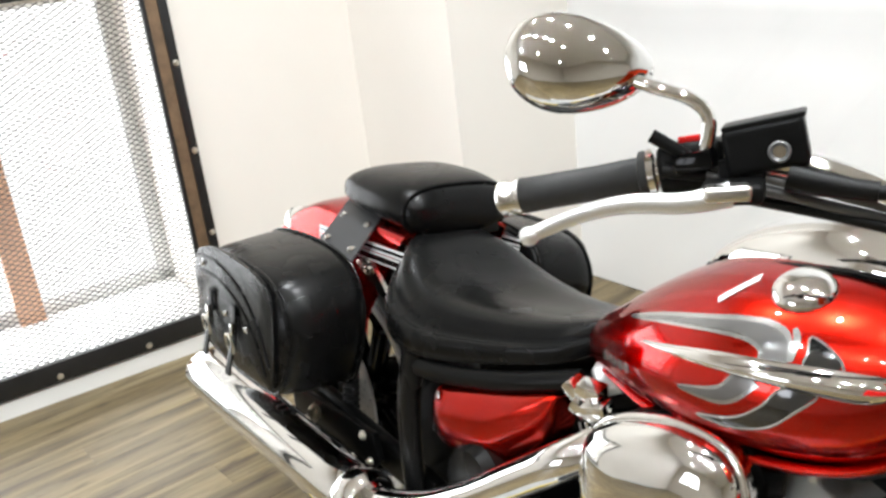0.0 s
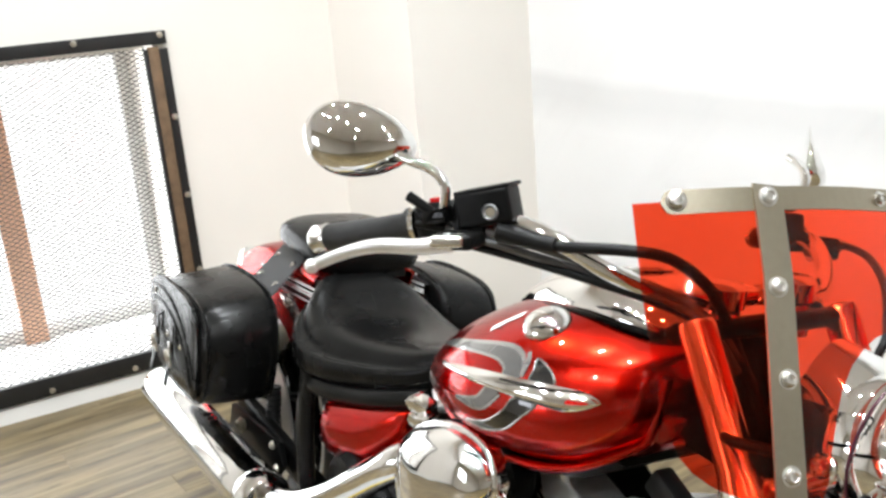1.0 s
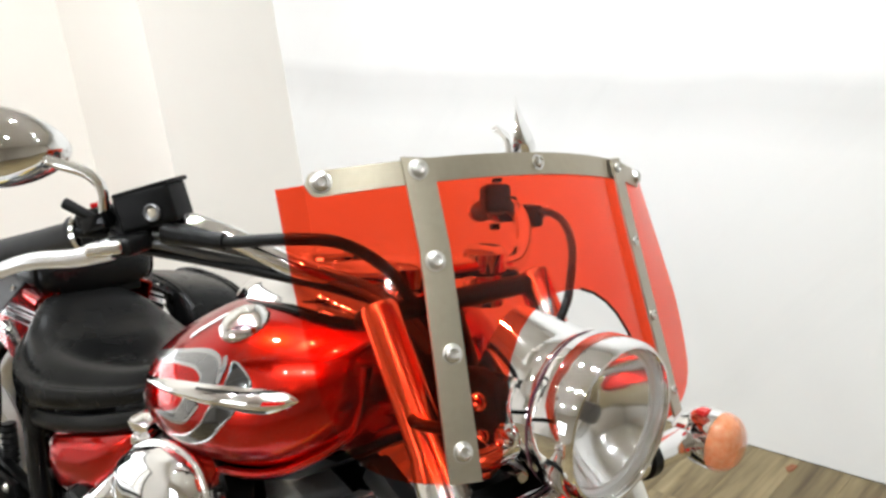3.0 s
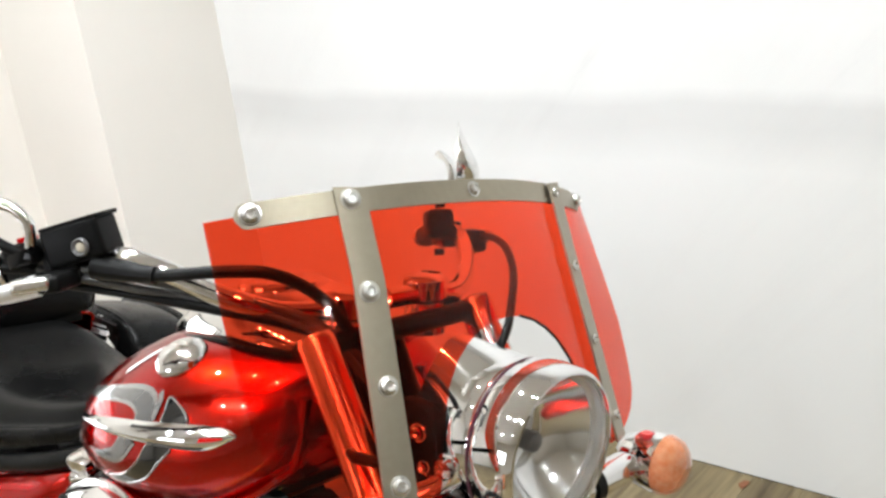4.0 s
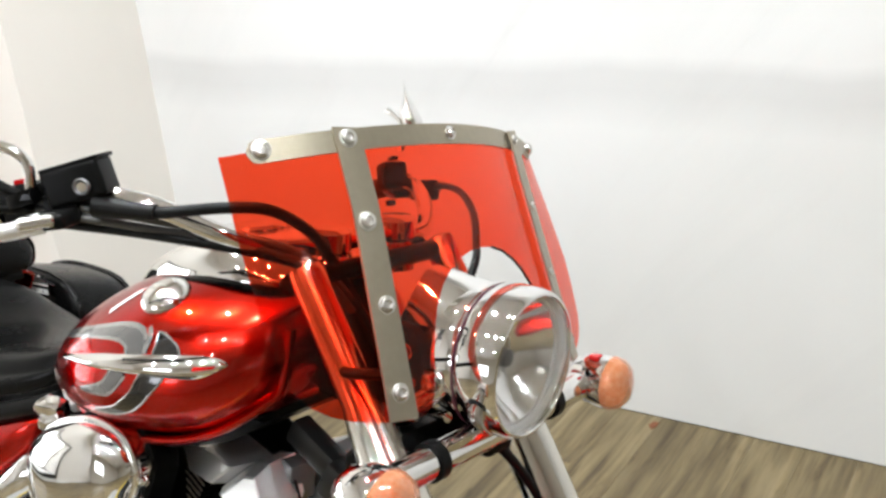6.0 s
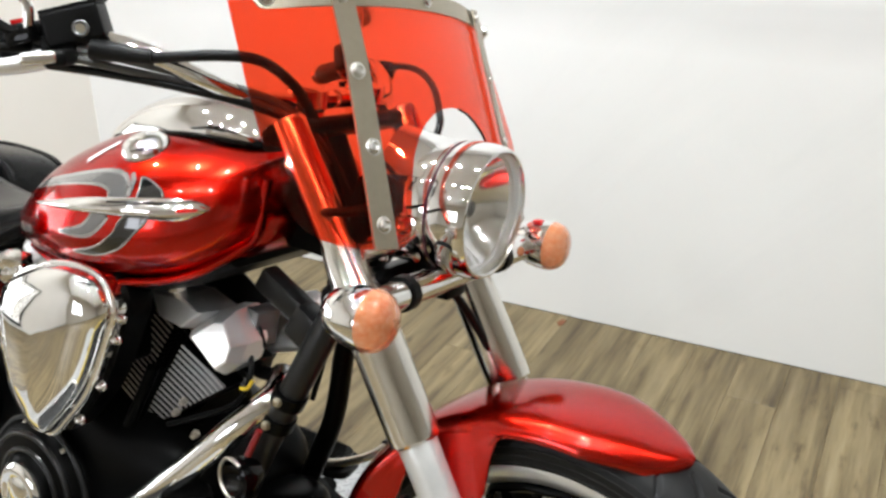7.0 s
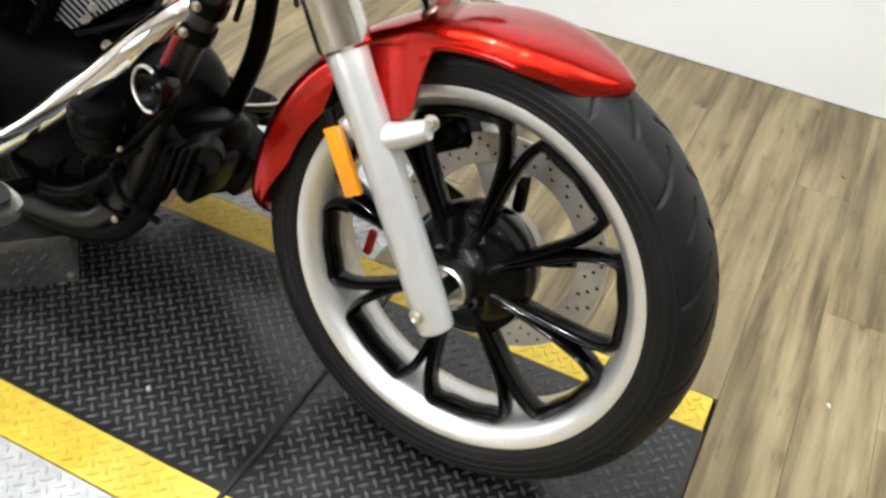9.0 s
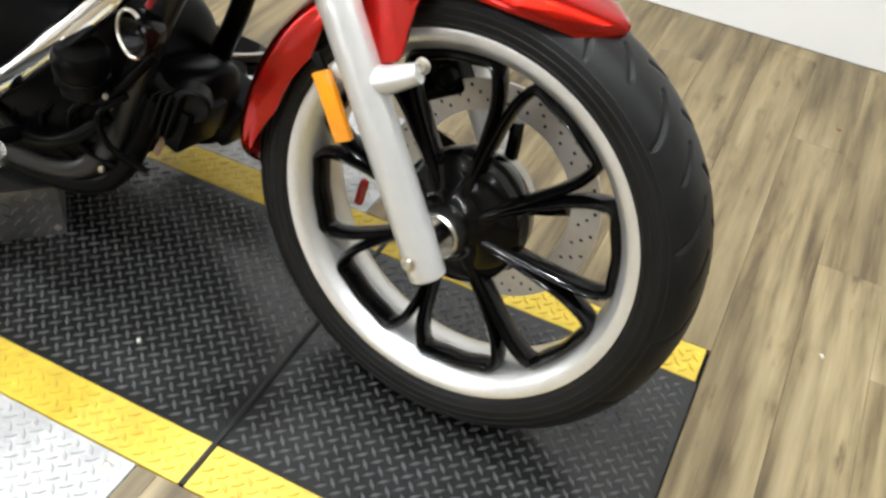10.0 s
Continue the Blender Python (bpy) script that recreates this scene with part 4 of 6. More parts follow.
part("top_band", rounded_band(0.257, 0.0108, 0.0032), TRIM, ws, "brushed metal top band")
for s in (-1, 1):
    def strap_fn(u, v, s=s):
        z = 0.820 + (1.099 - 0.820) * u
        yc = (0.1725 if s < 0 else 0.164) - (0.0165 if s < 0 else 0.010) * min(1, u * 1.4)
        return shield_at(s * (yc + (v - 0.5) * 0.030), z, 0.0062)
    part("strap", sheet(strap_fn, 24, 4, 0.0025), TRIM, ws, "brushed metal upright strap")
    for y, z in ((0.1567, 1.0883), (0.1588, 1.0071), (0.1614, 0.9267), (0.1707, 0.845)):
        bolt(ws, shield_at(s * (y - (0.006 if s > 0 else 0)), z, 0.006), (1, s * 0.32, 0.38), 0.0080 if s < 0 else 0.0062, 0.006, ALU)
    bolt(ws, shield_at(s * 0.2438, 1.0734, 0.003), (1, s * 0.5, 0.38), 0.0084, 0.007, ALU)
    part("mount_arm", tube(spline([shield_at(s * 0.168, 0.86, -0.006), V((-0.29, s * 0.150, 0.85)), V((-0.325, s * 0.125, 0.84))], 5), 0.006, 10), ENGINE, ws, "dark windshield clamp")
bolt(ws, shield_at(-0.009, 1.0965, 0.003), (1, 0, 0.38), 0.0065, 0.006)

# handlebar
hb = group_part("handlebar", bike, "swept-back chrome handlebar")
half_bar = [(-0.412, 0.0, 0.960), (-0.406, 0.06, 0.958), (-0.415, 0.115, 0.950), (-0.445, 0.165, 0.955), (-0.49, 0.215, 0.972), (-0.54, 0.257, 0.983), (-0.60, 0.298, 0.980), (-0.66, 0.335, 0.965), (-0.742, 0.386, 0.945)]
right_bar = [(-0.414, 0.07, 0.960), (-0.430, 0.130, 0.964), (-0.460, 0.180, 0.982), (-0.505, 0.215, 1.006), (-0.555, 0.247, 1.021), (-0.61, 0.281, 1.021), (-0.686, 0.323, 0.996), (-0.789, 0.392, 0.960)]
full = [(x, -y, z) for x, y, z in right_bar[::-1]] + half_bar
part("bar", tube(spline(full, 7), 0.0122, 16), CHROME, hb)
for s in (-1, 1):
    part("riser", lathe([(-0.034, 0.018), (-0.032, 0.025), (-0.004, 0.025), (0.000, 0.022), (0.006, 0.022), (0.010, 0.0265), (0.032, 0.0265), (0.037, 0.021), (0.038, 0.004)], (-0.410, 0.060 * s, 0.943), (0, 0, 1), 24), CHROME, hb, "chrome bar riser")
    off = V((0, 0, 0)) if s < 0 else V((0.030, -0.018, -0.021))   # the left controls sit lower and further in
    a, b = (V((-0.676, -0.316, 0.999)), V((-0.782, -0.387, 0.9625))) if s < 0 else (V((-0.640, 0.323, 0.970)), V((-0.746, 0.389, 0.944)))
    d = (b - a).normalized()
    part("grip", lathe([(0.0, 0.021), (0.003, 0.0225), (0.007, 0.0225), (0.009, 0.0175), (0.05, 0.0168), (0.10, 0.0172), (0.126, 0.018), (0.129, 0.016)], a, d, 28), GRIP, hb, "black rubber grip")
    part("bar_end", lathe([(0.126, 0.0165), (0.127, 0.019), (0.131, 0.019), (0.133, 0.017), (0.139, 0.017), (0.141, 0.0185), (0.148, 0.0185), (0.152, 0.015), (0.153, 0.006)], a, d, 28), ALU, hb, "machined bar end cap")
    part("grip_flange", lathe([(-0.008, 0.02), (-0.007, 0.0235), (-0.001, 0.0235), (0.0, 0.02)], a, d, 28), CHROME, hb)
    part("switch_box", rbox(V((-0.640, 0.300 * s, 1.012)) + off, (0.060, 0.036, 0.046) if s < 0 else (0.044, 0.040, 0.044), 0.010, (0, -14, -30 * s), seg=3), PLASTIC, hb, "black switch housing")
    part("switch_button", rbox(V((-0.642, 0.306 * s, 1.037)) + off * 0.9, (0.020, 0.012, 0.006), 0.002, (0, -14, -30 * s)), REDLENS if s < 0 else PLASTIC, hb)
    # lever
    pts = [(-0.575, 0.325, 1.000), (-0.600, 0.352, 0.990), (-0.635, 0.385, 0.985), (-0.665, 0.410, 0.972), (-0.693, 0.440, 0.951)]
    part("lever", tube(spline([V((x, y * s, z)) + off for x, y, z in pts], 6), lerp_list([0.009, 0.0075, 0.0068, 0.006, 0.0055], 6), 12, squash=1.3, ref=(0, 0, 1)), BRUSHED, hb, "bare aluminium lever")
    part("lever_ball", lathe([(-0.009, 0.002), (-0.0075, 0.0062), (-0.003, 0.0088), (0.002, 0.0088), (0.0065, 0.0062), (0.0085, 0.001)], V((-0.695, 0.442 * s, 0.949)) + off, (0.6, -0.7 * s, 0.3), 16), BRUSHED, hb)
    part("lever_perch", rbox(V((-0.583, 0.312 * s, 1.000)) + off, (0.052, 0.045, 0.018), 0.006, (0, -8, -34 * s), seg=3), ALU if s > 0 else PLASTIC, hb)
    part("lever_joint", rbox(V((-0.575, 0.330 * s, 1.002)) + off, (0.040, 0.024, 0.014), 0.005, (0, -8, -45 * s), seg=3), ALU, hb)
# brake reservoir
part("reservoir", rbox((-0.585, -0.272, 1.038), (0.069, 0.042, 0.042), 0.006, (0, -17, 34), seg=3), PLASTIC, hb, "square black brake fluid reservoir")
part("reservoir_cap", rbox((-0.590, -0.273, 1.0590), (0.070, 0.043, 0.005), 0.0020, (0, -17, 34), seg=2), PLASTIC, hb)
part("sight_glass", lathe([(0, 0.0095), (0.003, 0.0095), (0.0045, 0.0080), (0.002, 0.0055)], (-0.5625, -0.2835, 1.036), (0.56, -0.83, 0.05), 20, cap=False), COIL, hb, "dark sight glass ring")
part("sight_window", lathe([(0.001, 0.0058), (0.0018, 0.0050), (0.002, 0.0005)], (-0.5625, -0.2835, 1.036), (0.56, -0.83, 0.05), 16), TRIM, hb, "round brass sight window")
# cables from the controls down to the steering head
for way in ([(-0.658, -0.339, 1.039), (-0.632, -0.319, 1.024), (-0.603, -0.296, 1.015), (-0.569, -0.269, 1.008), (-0.532, -0.239, 1.001), (-0.405, -0.125, 0.964), (-0.372, -0.055, 0.895)],
            [(-0.648, -0.331, 1.008), (-0.618, -0.307, 1.007), (-0.587, -0.283, 1.000), (-0.553, -0.256, 0.994), (-0.405, -0.125, 0.955), (-0.372, -0.060, 0.885)]):
    part("cable", tube(spline(way, 8), 0.0050, 10), BRAID, hb, "silver throttle cable")
    part("cable_ferrule", tube([way[0], way[1]], [0.0065, 0.0055], 12), PLASTIC, hb)
part("wiring_loom", tube(spline([(-0.625, -0.285, 0.988), (-0.55, -0.245, 0.983), (-0.475, -0.198, 0.973), (-0.42, -0.138, 0.955), (-0.385, -0.08, 0.925), (-0.365, -0.04, 0.87)], 7), 0.0055, 12), CABLE, hb, "black wiring loom")
part("perch_clamp", rbox((-0.598, -0.283, 1.012), (0.040, 0.032, 0.030), 0.006, (0, -10, 34), seg=2), PLASTIC, hb)
part("switch_lug", rbox((-0.622, -0.318, 1.020), (0.036, 0.018, 0.018), 0.004, (0, -20, 20), seg=2), GLOSS, hb)
part("brake_line", tube(spline([(-0.530, -0.255, 1.010), (-0.490, -0.235, 1.010), (-0.430, -0.200, 1.018), (-0.400, -0.163, 1.015), (-0.390, -0.120, 0.991), (-0.385, -0.088, 0.958), (-0.372, -0.052, 0.89), (-0.33, -0.03, 0.80)], 8), 0.0066, 12), CABLE, hb, "black brake line")
part("brake_line_boot", tube([(-0.560, -0.270, 1.014), (-0.545, -0.262, 1.012), (-0.515, -0.248, 1.010), (-0.495, -0.238, 1.010)], [0.0135, 0.0125, 0.0095, 0.009], 14), CABLE, hb)
part("clutch_cable", tube(spline([(-0.540, 0.292, 0.976), (-0.50, 0.272, 0.988), (-0.43, 0.225, 0.990), (-0.365, 0.167, 0.976), (-0.31, 0.100, 0.953), (-0.283, 0.058, 0.930), (-0.300, 0.035, 0.87)], 8), 0.0050, 12), CABLE, hb, "black clutch cable")
part("switch_block", rbox((-0.632, 0.330, 0.968), (0.030, 0.030, 0.040), 0.006, (0, -10, -25), seg=2), PLASTIC, hb, "black switch housing")
for dx, dz in ((-0.022, 0.020), (-0.026, -0.006), (-0.012, -0.028)):
    part("switch_tab", rbox((-0.632 + dx, 0.318, 0.968 + dz), (0.014, 0.014, 0.010), 0.003, (0, -10, -25)), PLASTIC, hb)
part("bar_boot", lathe([(-0.022, 0.003), (-0.016, 0.013), (0.0, 0.018), (0.016, 0.014), (0.022, 0.004)], (-0.420, 0.105, 0.938), (0.2, 0.6, -0.7), 16), CABLE, hb, "black rubber boot")
part("clutch_perch", rbox((-0.550, 0.289, 0.974), (0.06, 0.035, 0.032), 0.008, (0, -8, -35), seg=3), PLASTIC, hb)
# mirrors
for s in (-1, 1):
    part("mirror_stem", tube(spline([(-0.617, 0.313 * s, 1.030), (-0.615, 0.315 * s, 1.058), (-0.628, 0.325 * s, 1.074), (-0.655, 0.343 * s, 1.082), (-0.680, 0.352 * s, 1.088)], 6), 0.0062, 12), CHROME, hb, "chrome mirror stem")
    c = V((-0.716, -0.378, 1.0965)) if s < 0 else V((-0.700, 0.425, 1.074))
    # shell: teardrop outline swept into a dome facing ahead, mirror face to the rear
    # long way, towards the stem; the far one is turned edge on
    ax = V((0.45, 0.86, 0.05)).normalized() if s < 0 else V((0.69, -0.72, 0.0)).normalized()
    fwd = V((0.86, -0.45, 0.22)).normalized() if s < 0 else V((0.72, 0.69, 0.10)).normalized()
    fwd = (fwd - ax * fwd.dot(ax)).normalized()
    up = fwd.cross(ax) * (1 if fwd.cross(ax).z > 0 else -1)
    def outline(k, n=48):
        out = []
        for i in range(n):
            a = 2 * math.pi * i / n
            lx, lz = math.cos(a), math.sin(a)
            w = 0.0465 * (1 - 0.22 * lx) * (1 if lz > 0 else 0.93)
            if s > 0 and lz > 0:
                w *= 1.35 - 0.30 * abs(lx)
            out.append(((0.069 if s < 0 else 0.050) * lx * k, w * lz * k - 0.006 * lx * k))
        return out
    def thin(z):
        return 1.0 if s < 0 else max(0.10, 0.62 - 11.0 * z)
    rings = [[c + ax * x + up * z + fwd * h * thin(z) for x, z in outline(k)] for k, h in ((0.90, -0.010), (0.97, -0.010), (1.0, -0.004), (0.985, 0.006), (0.92, 0.017), (0.78, 0.026), (0.55, 0.032), (0.28, 0.035), (0.05, 0.036))]
    part("mirror_shell", skin(bmesh.new(), rings), CHROME, hb, "teardrop chrome mirror shell", 60)
    part("mirror_face", skin(bmesh.new(), [[c + ax * x + up * z + fwd * h * thin(z) for x, z in outline(k)] for k, h in ((0.88, -0.0104), (0.88, -0.0125), (0.2, -0.0125))]), CHROME, hb, "mirror glass")

# fuel tank
TANK = [(-0.448, 0.105, 0.870, 0.790), (-0.458, 0.135, 0.885, 0.765), (-0.48, 0.168, 0.896, 0.742), (-0.52, 0.200, 0.905, 0.716), (-0.58, 0.222, 0.909, 0.698), (-0.65, 0.230, 0.902, 0.688),
        (-0.72, 0.222, 0.884, 0.682), (-0.79, 0.200, 0.854, 0.677), (-0.86, 0.166, 0.812, 0.672), (-0.92, 0.130, 0.768, 0.668), (-0.965, 0.095, 0.736, 0.672), (-0.995, 0.050, 0.714, 0.682)]


TANK_ROWS = list(zip(*[spline([(r[0], r[k], 0) for r in TANK], 6) for k in (1, 2, 3)]))


def tank_at(x):
    for a, b in zip(TANK_ROWS, TANK_ROWS[1:]):
        if b[0].x <= x <= a[0].x:
            u = (x - a[0].x) / (b[0].x - a[0].x)
            return [x] + [p.y + (q.y - p.y) * u for p, q in zip(a, b)]
    return list(TANK[0] if x > -0.7 else TANK[-1])


def tank_side(x, z, out=0.0):
    """A place on the tank's right flank."""
    _, w, zt, zb = tank_at(x)
    zc = zb + (zt - zb) * 0.36
    b = (zt - zc) if z > zc else (zc - zb) * 1.25
    q = min(0.985, abs((z - zc) / b))
    y = w * (1 - q ** 2.25) ** (1 / 2.25)
    return V((x, -(y + out), z))


def tank_ring(x, n=56):
    _, w, zt, zb = tank_at(x)
    zc = zb + (zt - zb) * 0.36
    ring = []
    for i in range(n):
        a = 2 * math.pi * i / n
        ca, sa = math.cos(a), math.sin(a)
        y = w * math.copysign(abs(ca) ** (2 / 2.25), ca)
        b = (zt - zc) if sa > 0 else (zc - zb) * 1.25
        z = zc + b * math.copysign(abs(sa) ** (2 / 2.25), sa)
        ring.append(V((x, y, max(z, zb - 0.004))))
    return ring


tank = group_part("fuel_tank", bike, "candy red teardrop fuel tank with a silver and black swirl")
xs = [a[0] + (b[0] - a[0]) * k / 4 for a, b in zip(TANK, TANK[1:]) for k in range(4)] + [TANK[-1][0]]
rings = [[V((x, p.y, p.z)) for p in tank_ring(x)] for x in xs]
c0, c1 = sum(rings[0], V()) / 56, sum(rings[-1], V()) / 56
rings = [[c0 + (p - c0) * k + V((o, 0, 0)) for p in rings[0]] for k, o in ((0.3, 0.016), (0.65, 0.012), (0.88, 0.006))] + rings
rings += [[c1 + (p - c1) * k - V((o, 0, 0)) for p in rings[-1]] for k, o in ((0.8, 0.008), (0.4, 0.013))]
part("shell", skin(bmesh.new(), rings), RED, tank, "candy red tank shell", 70)
# this added black panel keeps the tank's red out of the covers' reflections
under = [(x, tank_at(x)) for x in (-0.475, -0.52, -0.58, -0.66, -0.74, -0.82, -0.90, -0.96)]
part("added_tank_panel", skin(bmesh.new(), [[V((x, sy * q[1] * 0.80, q[3] - dz)) for sy, dz in ((-1, 0.004), (1, 0.004), (0.85, 0.014), (-0.85, 0.014))] for x, q in under]), ENGINE, tank, "black panel added under the tank to block its red reflection")
for s in (-1, 1):
    lip = []
    for x in xs[2:-3]:
        _, w, zt, zb = tank_at(x)
        lip.append(V((x, s * w * 0.80, zb + 0.004)))
    lip = [V((-0.446, s * 0.09, 0.855)), V((-0.447, s * 0.10, 0.81)), V((-0.452, s * 0.112, 0.775))] + lip
    part("seam_lip", tube(spline(lip[::3] + [lip[-1]], 3), 0.0062, 10, squash=1.4, ref=(0, 1, 0)), RED, tank, "red seam lip")


def ribbon(pts, widths, out, name, material, label="", n=8, across=6, h=0.0008):
    """A decal laid on the tank's flank along a path in x and z."""
    path = spline([(x, 0, z) for x, z in pts], n)
    ws_ = lerp_list(widths, n)
    def fn(u, v):
        i = u * (len(path) - 1)
        k = min(int(round(i)), len(path) - 1)
        a, b = path[max(k - 1, 0)], path[min(k + 1, len(path) - 1)]
        d = (b - a).normalized()
        nx, nz = -d.z, d.x
        o = (v - 0.5) * ws_[k]
        return tank_side(path[k].x + nx * o, path[k].z + nz * o, out)
    return part(name, sheet(fn, len(path) - 1, across, h), material, tank, label, 80)


def decal(poly, out, name, material, label=""):
    """A flat decal laid on the tank's right flank inside an outline in x and z."""
    bm = bmesh.new()
    f = bm.faces.new([bm.verts.new((x, 0, z)) for x, z in poly])
    bmesh.ops.triangulate(bm, faces=[f])
    bmesh.ops.subdivide_edges(bm, edges=bm.edges[:], cuts=3, use_grid_fill=True)
    for v in bm.verts:
        v.co = tank_side(v.co.x, v.co.z, out)
    return part(name, bm, material, tank, label, 80)


def outline_of(poly, out, r=0.0014):
    k = smooth_outline(poly, 4)
    return part("decal_edge", tube([tank_side(x, z, out) for x, z in k], r, 6, closed=True), SILVERDECAL, tank, "pale decal edge")


band_up = [(-0.826, 0.786), (-0.754, 0.811), (-0.675, 0.832), (-0.6245, 0.841), (-0.596, 0.836), (-0.588, 0.820)]
ribbon(band_up, [0.003, 0.011, 0.016, 0.022, 0.031, 0.034], 0.0008, "swirl_border", SILVERDECAL, "pale swirl border")
ribbon(band_up, [0.001, 0.004, 0.008, 0.013, 0.022, 0.026], 0.0018, "swirl", GREYDECAL, "grey swirl decal")
band_low = [(-0.606, 0.803), (-0.6234, 0.7798), (-0.6432, 0.7691), (-0.690, 0.760)]
ribbon(band_low, [0.030, 0.024, 0.018, 0.004], 0.0008, "swirl_border", SILVERDECAL)
ribbon(band_low, [0.022, 0.016, 0.010, 0.001], 0.0018, "swirl", GREYDECAL, "grey swirl decal")
black_up = [(-0.566, 0.850), (-0.5467, 0.8450), (-0.5315, 0.8365), (-0.529, 0.826), (-0.5584, 0.824), (-0.5620, 0.8377)]
black_low = [(-0.5716, 0.8002), (-0.5401, 0.8026), (-0.5574, 0.779), (-0.5792, 0.7567), (-0.6133, 0.7417), (-0.6386, 0.7379), (-0.6625, 0.738), (-0.6287, 0.7486), (-0.6066, 0.7597), (-0.5862, 0.7782)]
for poly in (black_up, black_low):
    decal(poly, 0.0012, "swirl_black", BLACKDECAL, "black swirl decal")
    outline_of(poly, 0.0010)
ribbon([(-0.585, 0.853), (-0.576, 0.843), (-0.574, 0.826)], [0.004, 0.007, 0.006], 0.0012, "swirl_border", SILVERDECAL)
for k in range(5):
    x = -0.868 + 0.017 * k
    ribbon([(x, 0.720 + 0.0035 * k), (x + 0.006, 0.7215 + 0.0035 * k), (x + 0.011, 0.7225 + 0.0035 * k)], [0.010, 0.013, 0.009], 0.001, "script_mark", SILVERDECAL, n=3, across=3)
# chrome wing emblem: upper and lower edge from tail to tip
EMB_T = spline([(-0.765, 0, 0.7835), (-0.678, 0, 0.806), (-0.631, 0, 0.816), (-0.583, 0, 0.823), (-0.538, 0, 0.8288), (-0.494, 0, 0.8305), (-0.476, 0, 0.8225)], 6)
EMB_B = spline([(-0.760, 0, 0.7815), (-0.669, 0, 0.7925), (-0.613, 0, 0.798), (-0.575, 0, 0.8005), (-0.545, 0, 0.8018), (-0.50, 0, 0.8047), (-0.4755, 0, 0.8195)], 6)


def emblem_fn(u, v, lift_=None):
    k = min(int(round(u * (len(EMB_T) - 1))), len(EMB_T) - 1)
    p = EMB_B[k].lerp(EMB_T[k], v)
    h = 0.002 + 0.009 * math.sin(v * math.pi) ** 0.7 * math.sin(min(1, 0.08 + u * 0.9) * math.pi) ** 0.5 if lift_ is None else lift_
    return tank_side(p.x, p.z, h)


part("emblem", sheet(emblem_fn, len(EMB_T) - 1, 12, 0.002), CHROME, tank, "chrome wing emblem", 60)
part("emblem_inset", sheet(lambda u, v: V(emblem_fn(0.80 + 0.12 * u, 0.42 + 0.2 * v)) + V((0, -0.0008, 0)), 6, 4, 0.0005), REDLENS, tank)
part("emblem_inset", sheet(lambda u, v: V(emblem_fn(0.44 + 0.26 * u, 0.78 + 0.10 * v)) + V((0, -0.0008, 0)), 10, 3, 0.0005), BLACKDECAL, tank)
part("emblem_inset", sheet(lambda u, v: V(emblem_fn(0.55 + 0.28 * u, 0.10 + 0.08 * v)) + V((0, -0.0008, 0)), 10, 3, 0.0005), BLACKDECAL, tank)
# chrome console on the tank and fuel cap
def console_ring(x, w, z0, h, n=28):
    return [V((x, w * math.cos(math.pi * i / (n - 1)), z0 + h * math.sin(math.pi * i / (n - 1)) ** 0.8)) for i in range(n)]


con = [(-0.468, 0.030, 0.884, 0.014), (-0.482, 0.068, 0.888, 0.028), (-0.52, 0.094, 0.892, 0.052), (-0.59, 0.104, 0.892, 0.062), (-0.66, 0.100, 0.882, 0.062), (-0.73, 0.084, 0.866, 0.052), (-0.79, 0.060, 0.846, 0.036), (-0.83, 0.026, 0.832, 0.014)]
rows_ = [spline([(c[0], c[k], 0) for c in con], 4) for k in (1, 2, 3)]
part("console", skin(bmesh.new(), [console_ring(a.x, a.y, b.y, c.y) for a, b, c in zip(*rows_)]), CHROME, tank, "chrome tank console", 60)
part("console_gauge", lathe([(0, 0.058), (0.006, 0.058), (0.010, 0.054), (0.009, 0.050), (0.008, 0.0005)], (-0.61, 0, 0.942), (-0.12, 0, 1), 40), CHROME, tank, "chrome-ringed instrument dial")
part("console_trim", tube(spline([(-0.463, -0.03, 0.888), (-0.480, -0.074, 0.892), (-0.52, -0.101, 0.896), (-0.59, -0.111, 0.895), (-0.66, -0.108, 0.884), (-0.73, -0.092, 0.866), (-0.80, -0.062, 0.842)], 5), 0.005, 8), GLOSS, tank, "black trim under the console")
CAP_O, CAP_A = V((-0.607, -0.148, 0.872)), V((0.02, -0.40, 0.9)).normalized()
part("fuel_cap", lathe([(0, 0.032), (0.004, 0.0335), (0.009, 0.033), (0.015, 0.030), (0.020, 0.024), (0.023, 0.015), (0.024, 0.0005)], CAP_O, CAP_A, 40), CHROME, tank, "chrome fuel cap")
part("warning_label", sheet(lambda u, v: tank_side(-0.662 - 0.022 * u - 0.006 * v, 0.874 - 0.026 * u + 0.004 * v, 0.0015), 6, 3, 0.0005), WHITEDECAL, tank, "small pale warning label")

# seat, pillion pad
def super_ring(x, w, zt, zb, n=48, e=2.6, dish=0.0, split=0.45):
    zc = zb + (zt - zb) * split
    ring = []
    for i in range(n):
        a = 2 * math.pi * i / n
        ca, sa = math.cos(a), math.sin(a)
        y = w * math.copysign(abs(ca) ** (2 / e), ca)
        z = zc + ((zt - zc) if sa > 0 else (zc - zb)) * math.copysign(abs(sa) ** (2 / e), sa)
        if sa > 0:
            z -= dish * math.exp(-(y / (w * 0.55)) ** 2)
        ring.append(V((x, y, z)))
    return ring


def lofted(sections, n=4, **kw):
    """Smooth loft through sections of (x, half width, top, bottom, dish)."""
    cols = [spline([(s[0], s[k], 0) for s in sections], n) for k in (1, 2, 3, 4)]
    rings = [super_ring(a.x, max(a.y, 0.004), b.y, c.y, dish=d.y, **kw) for a, b, c, d in zip(*cols)]
    return skin(bmesh.new(), rings)


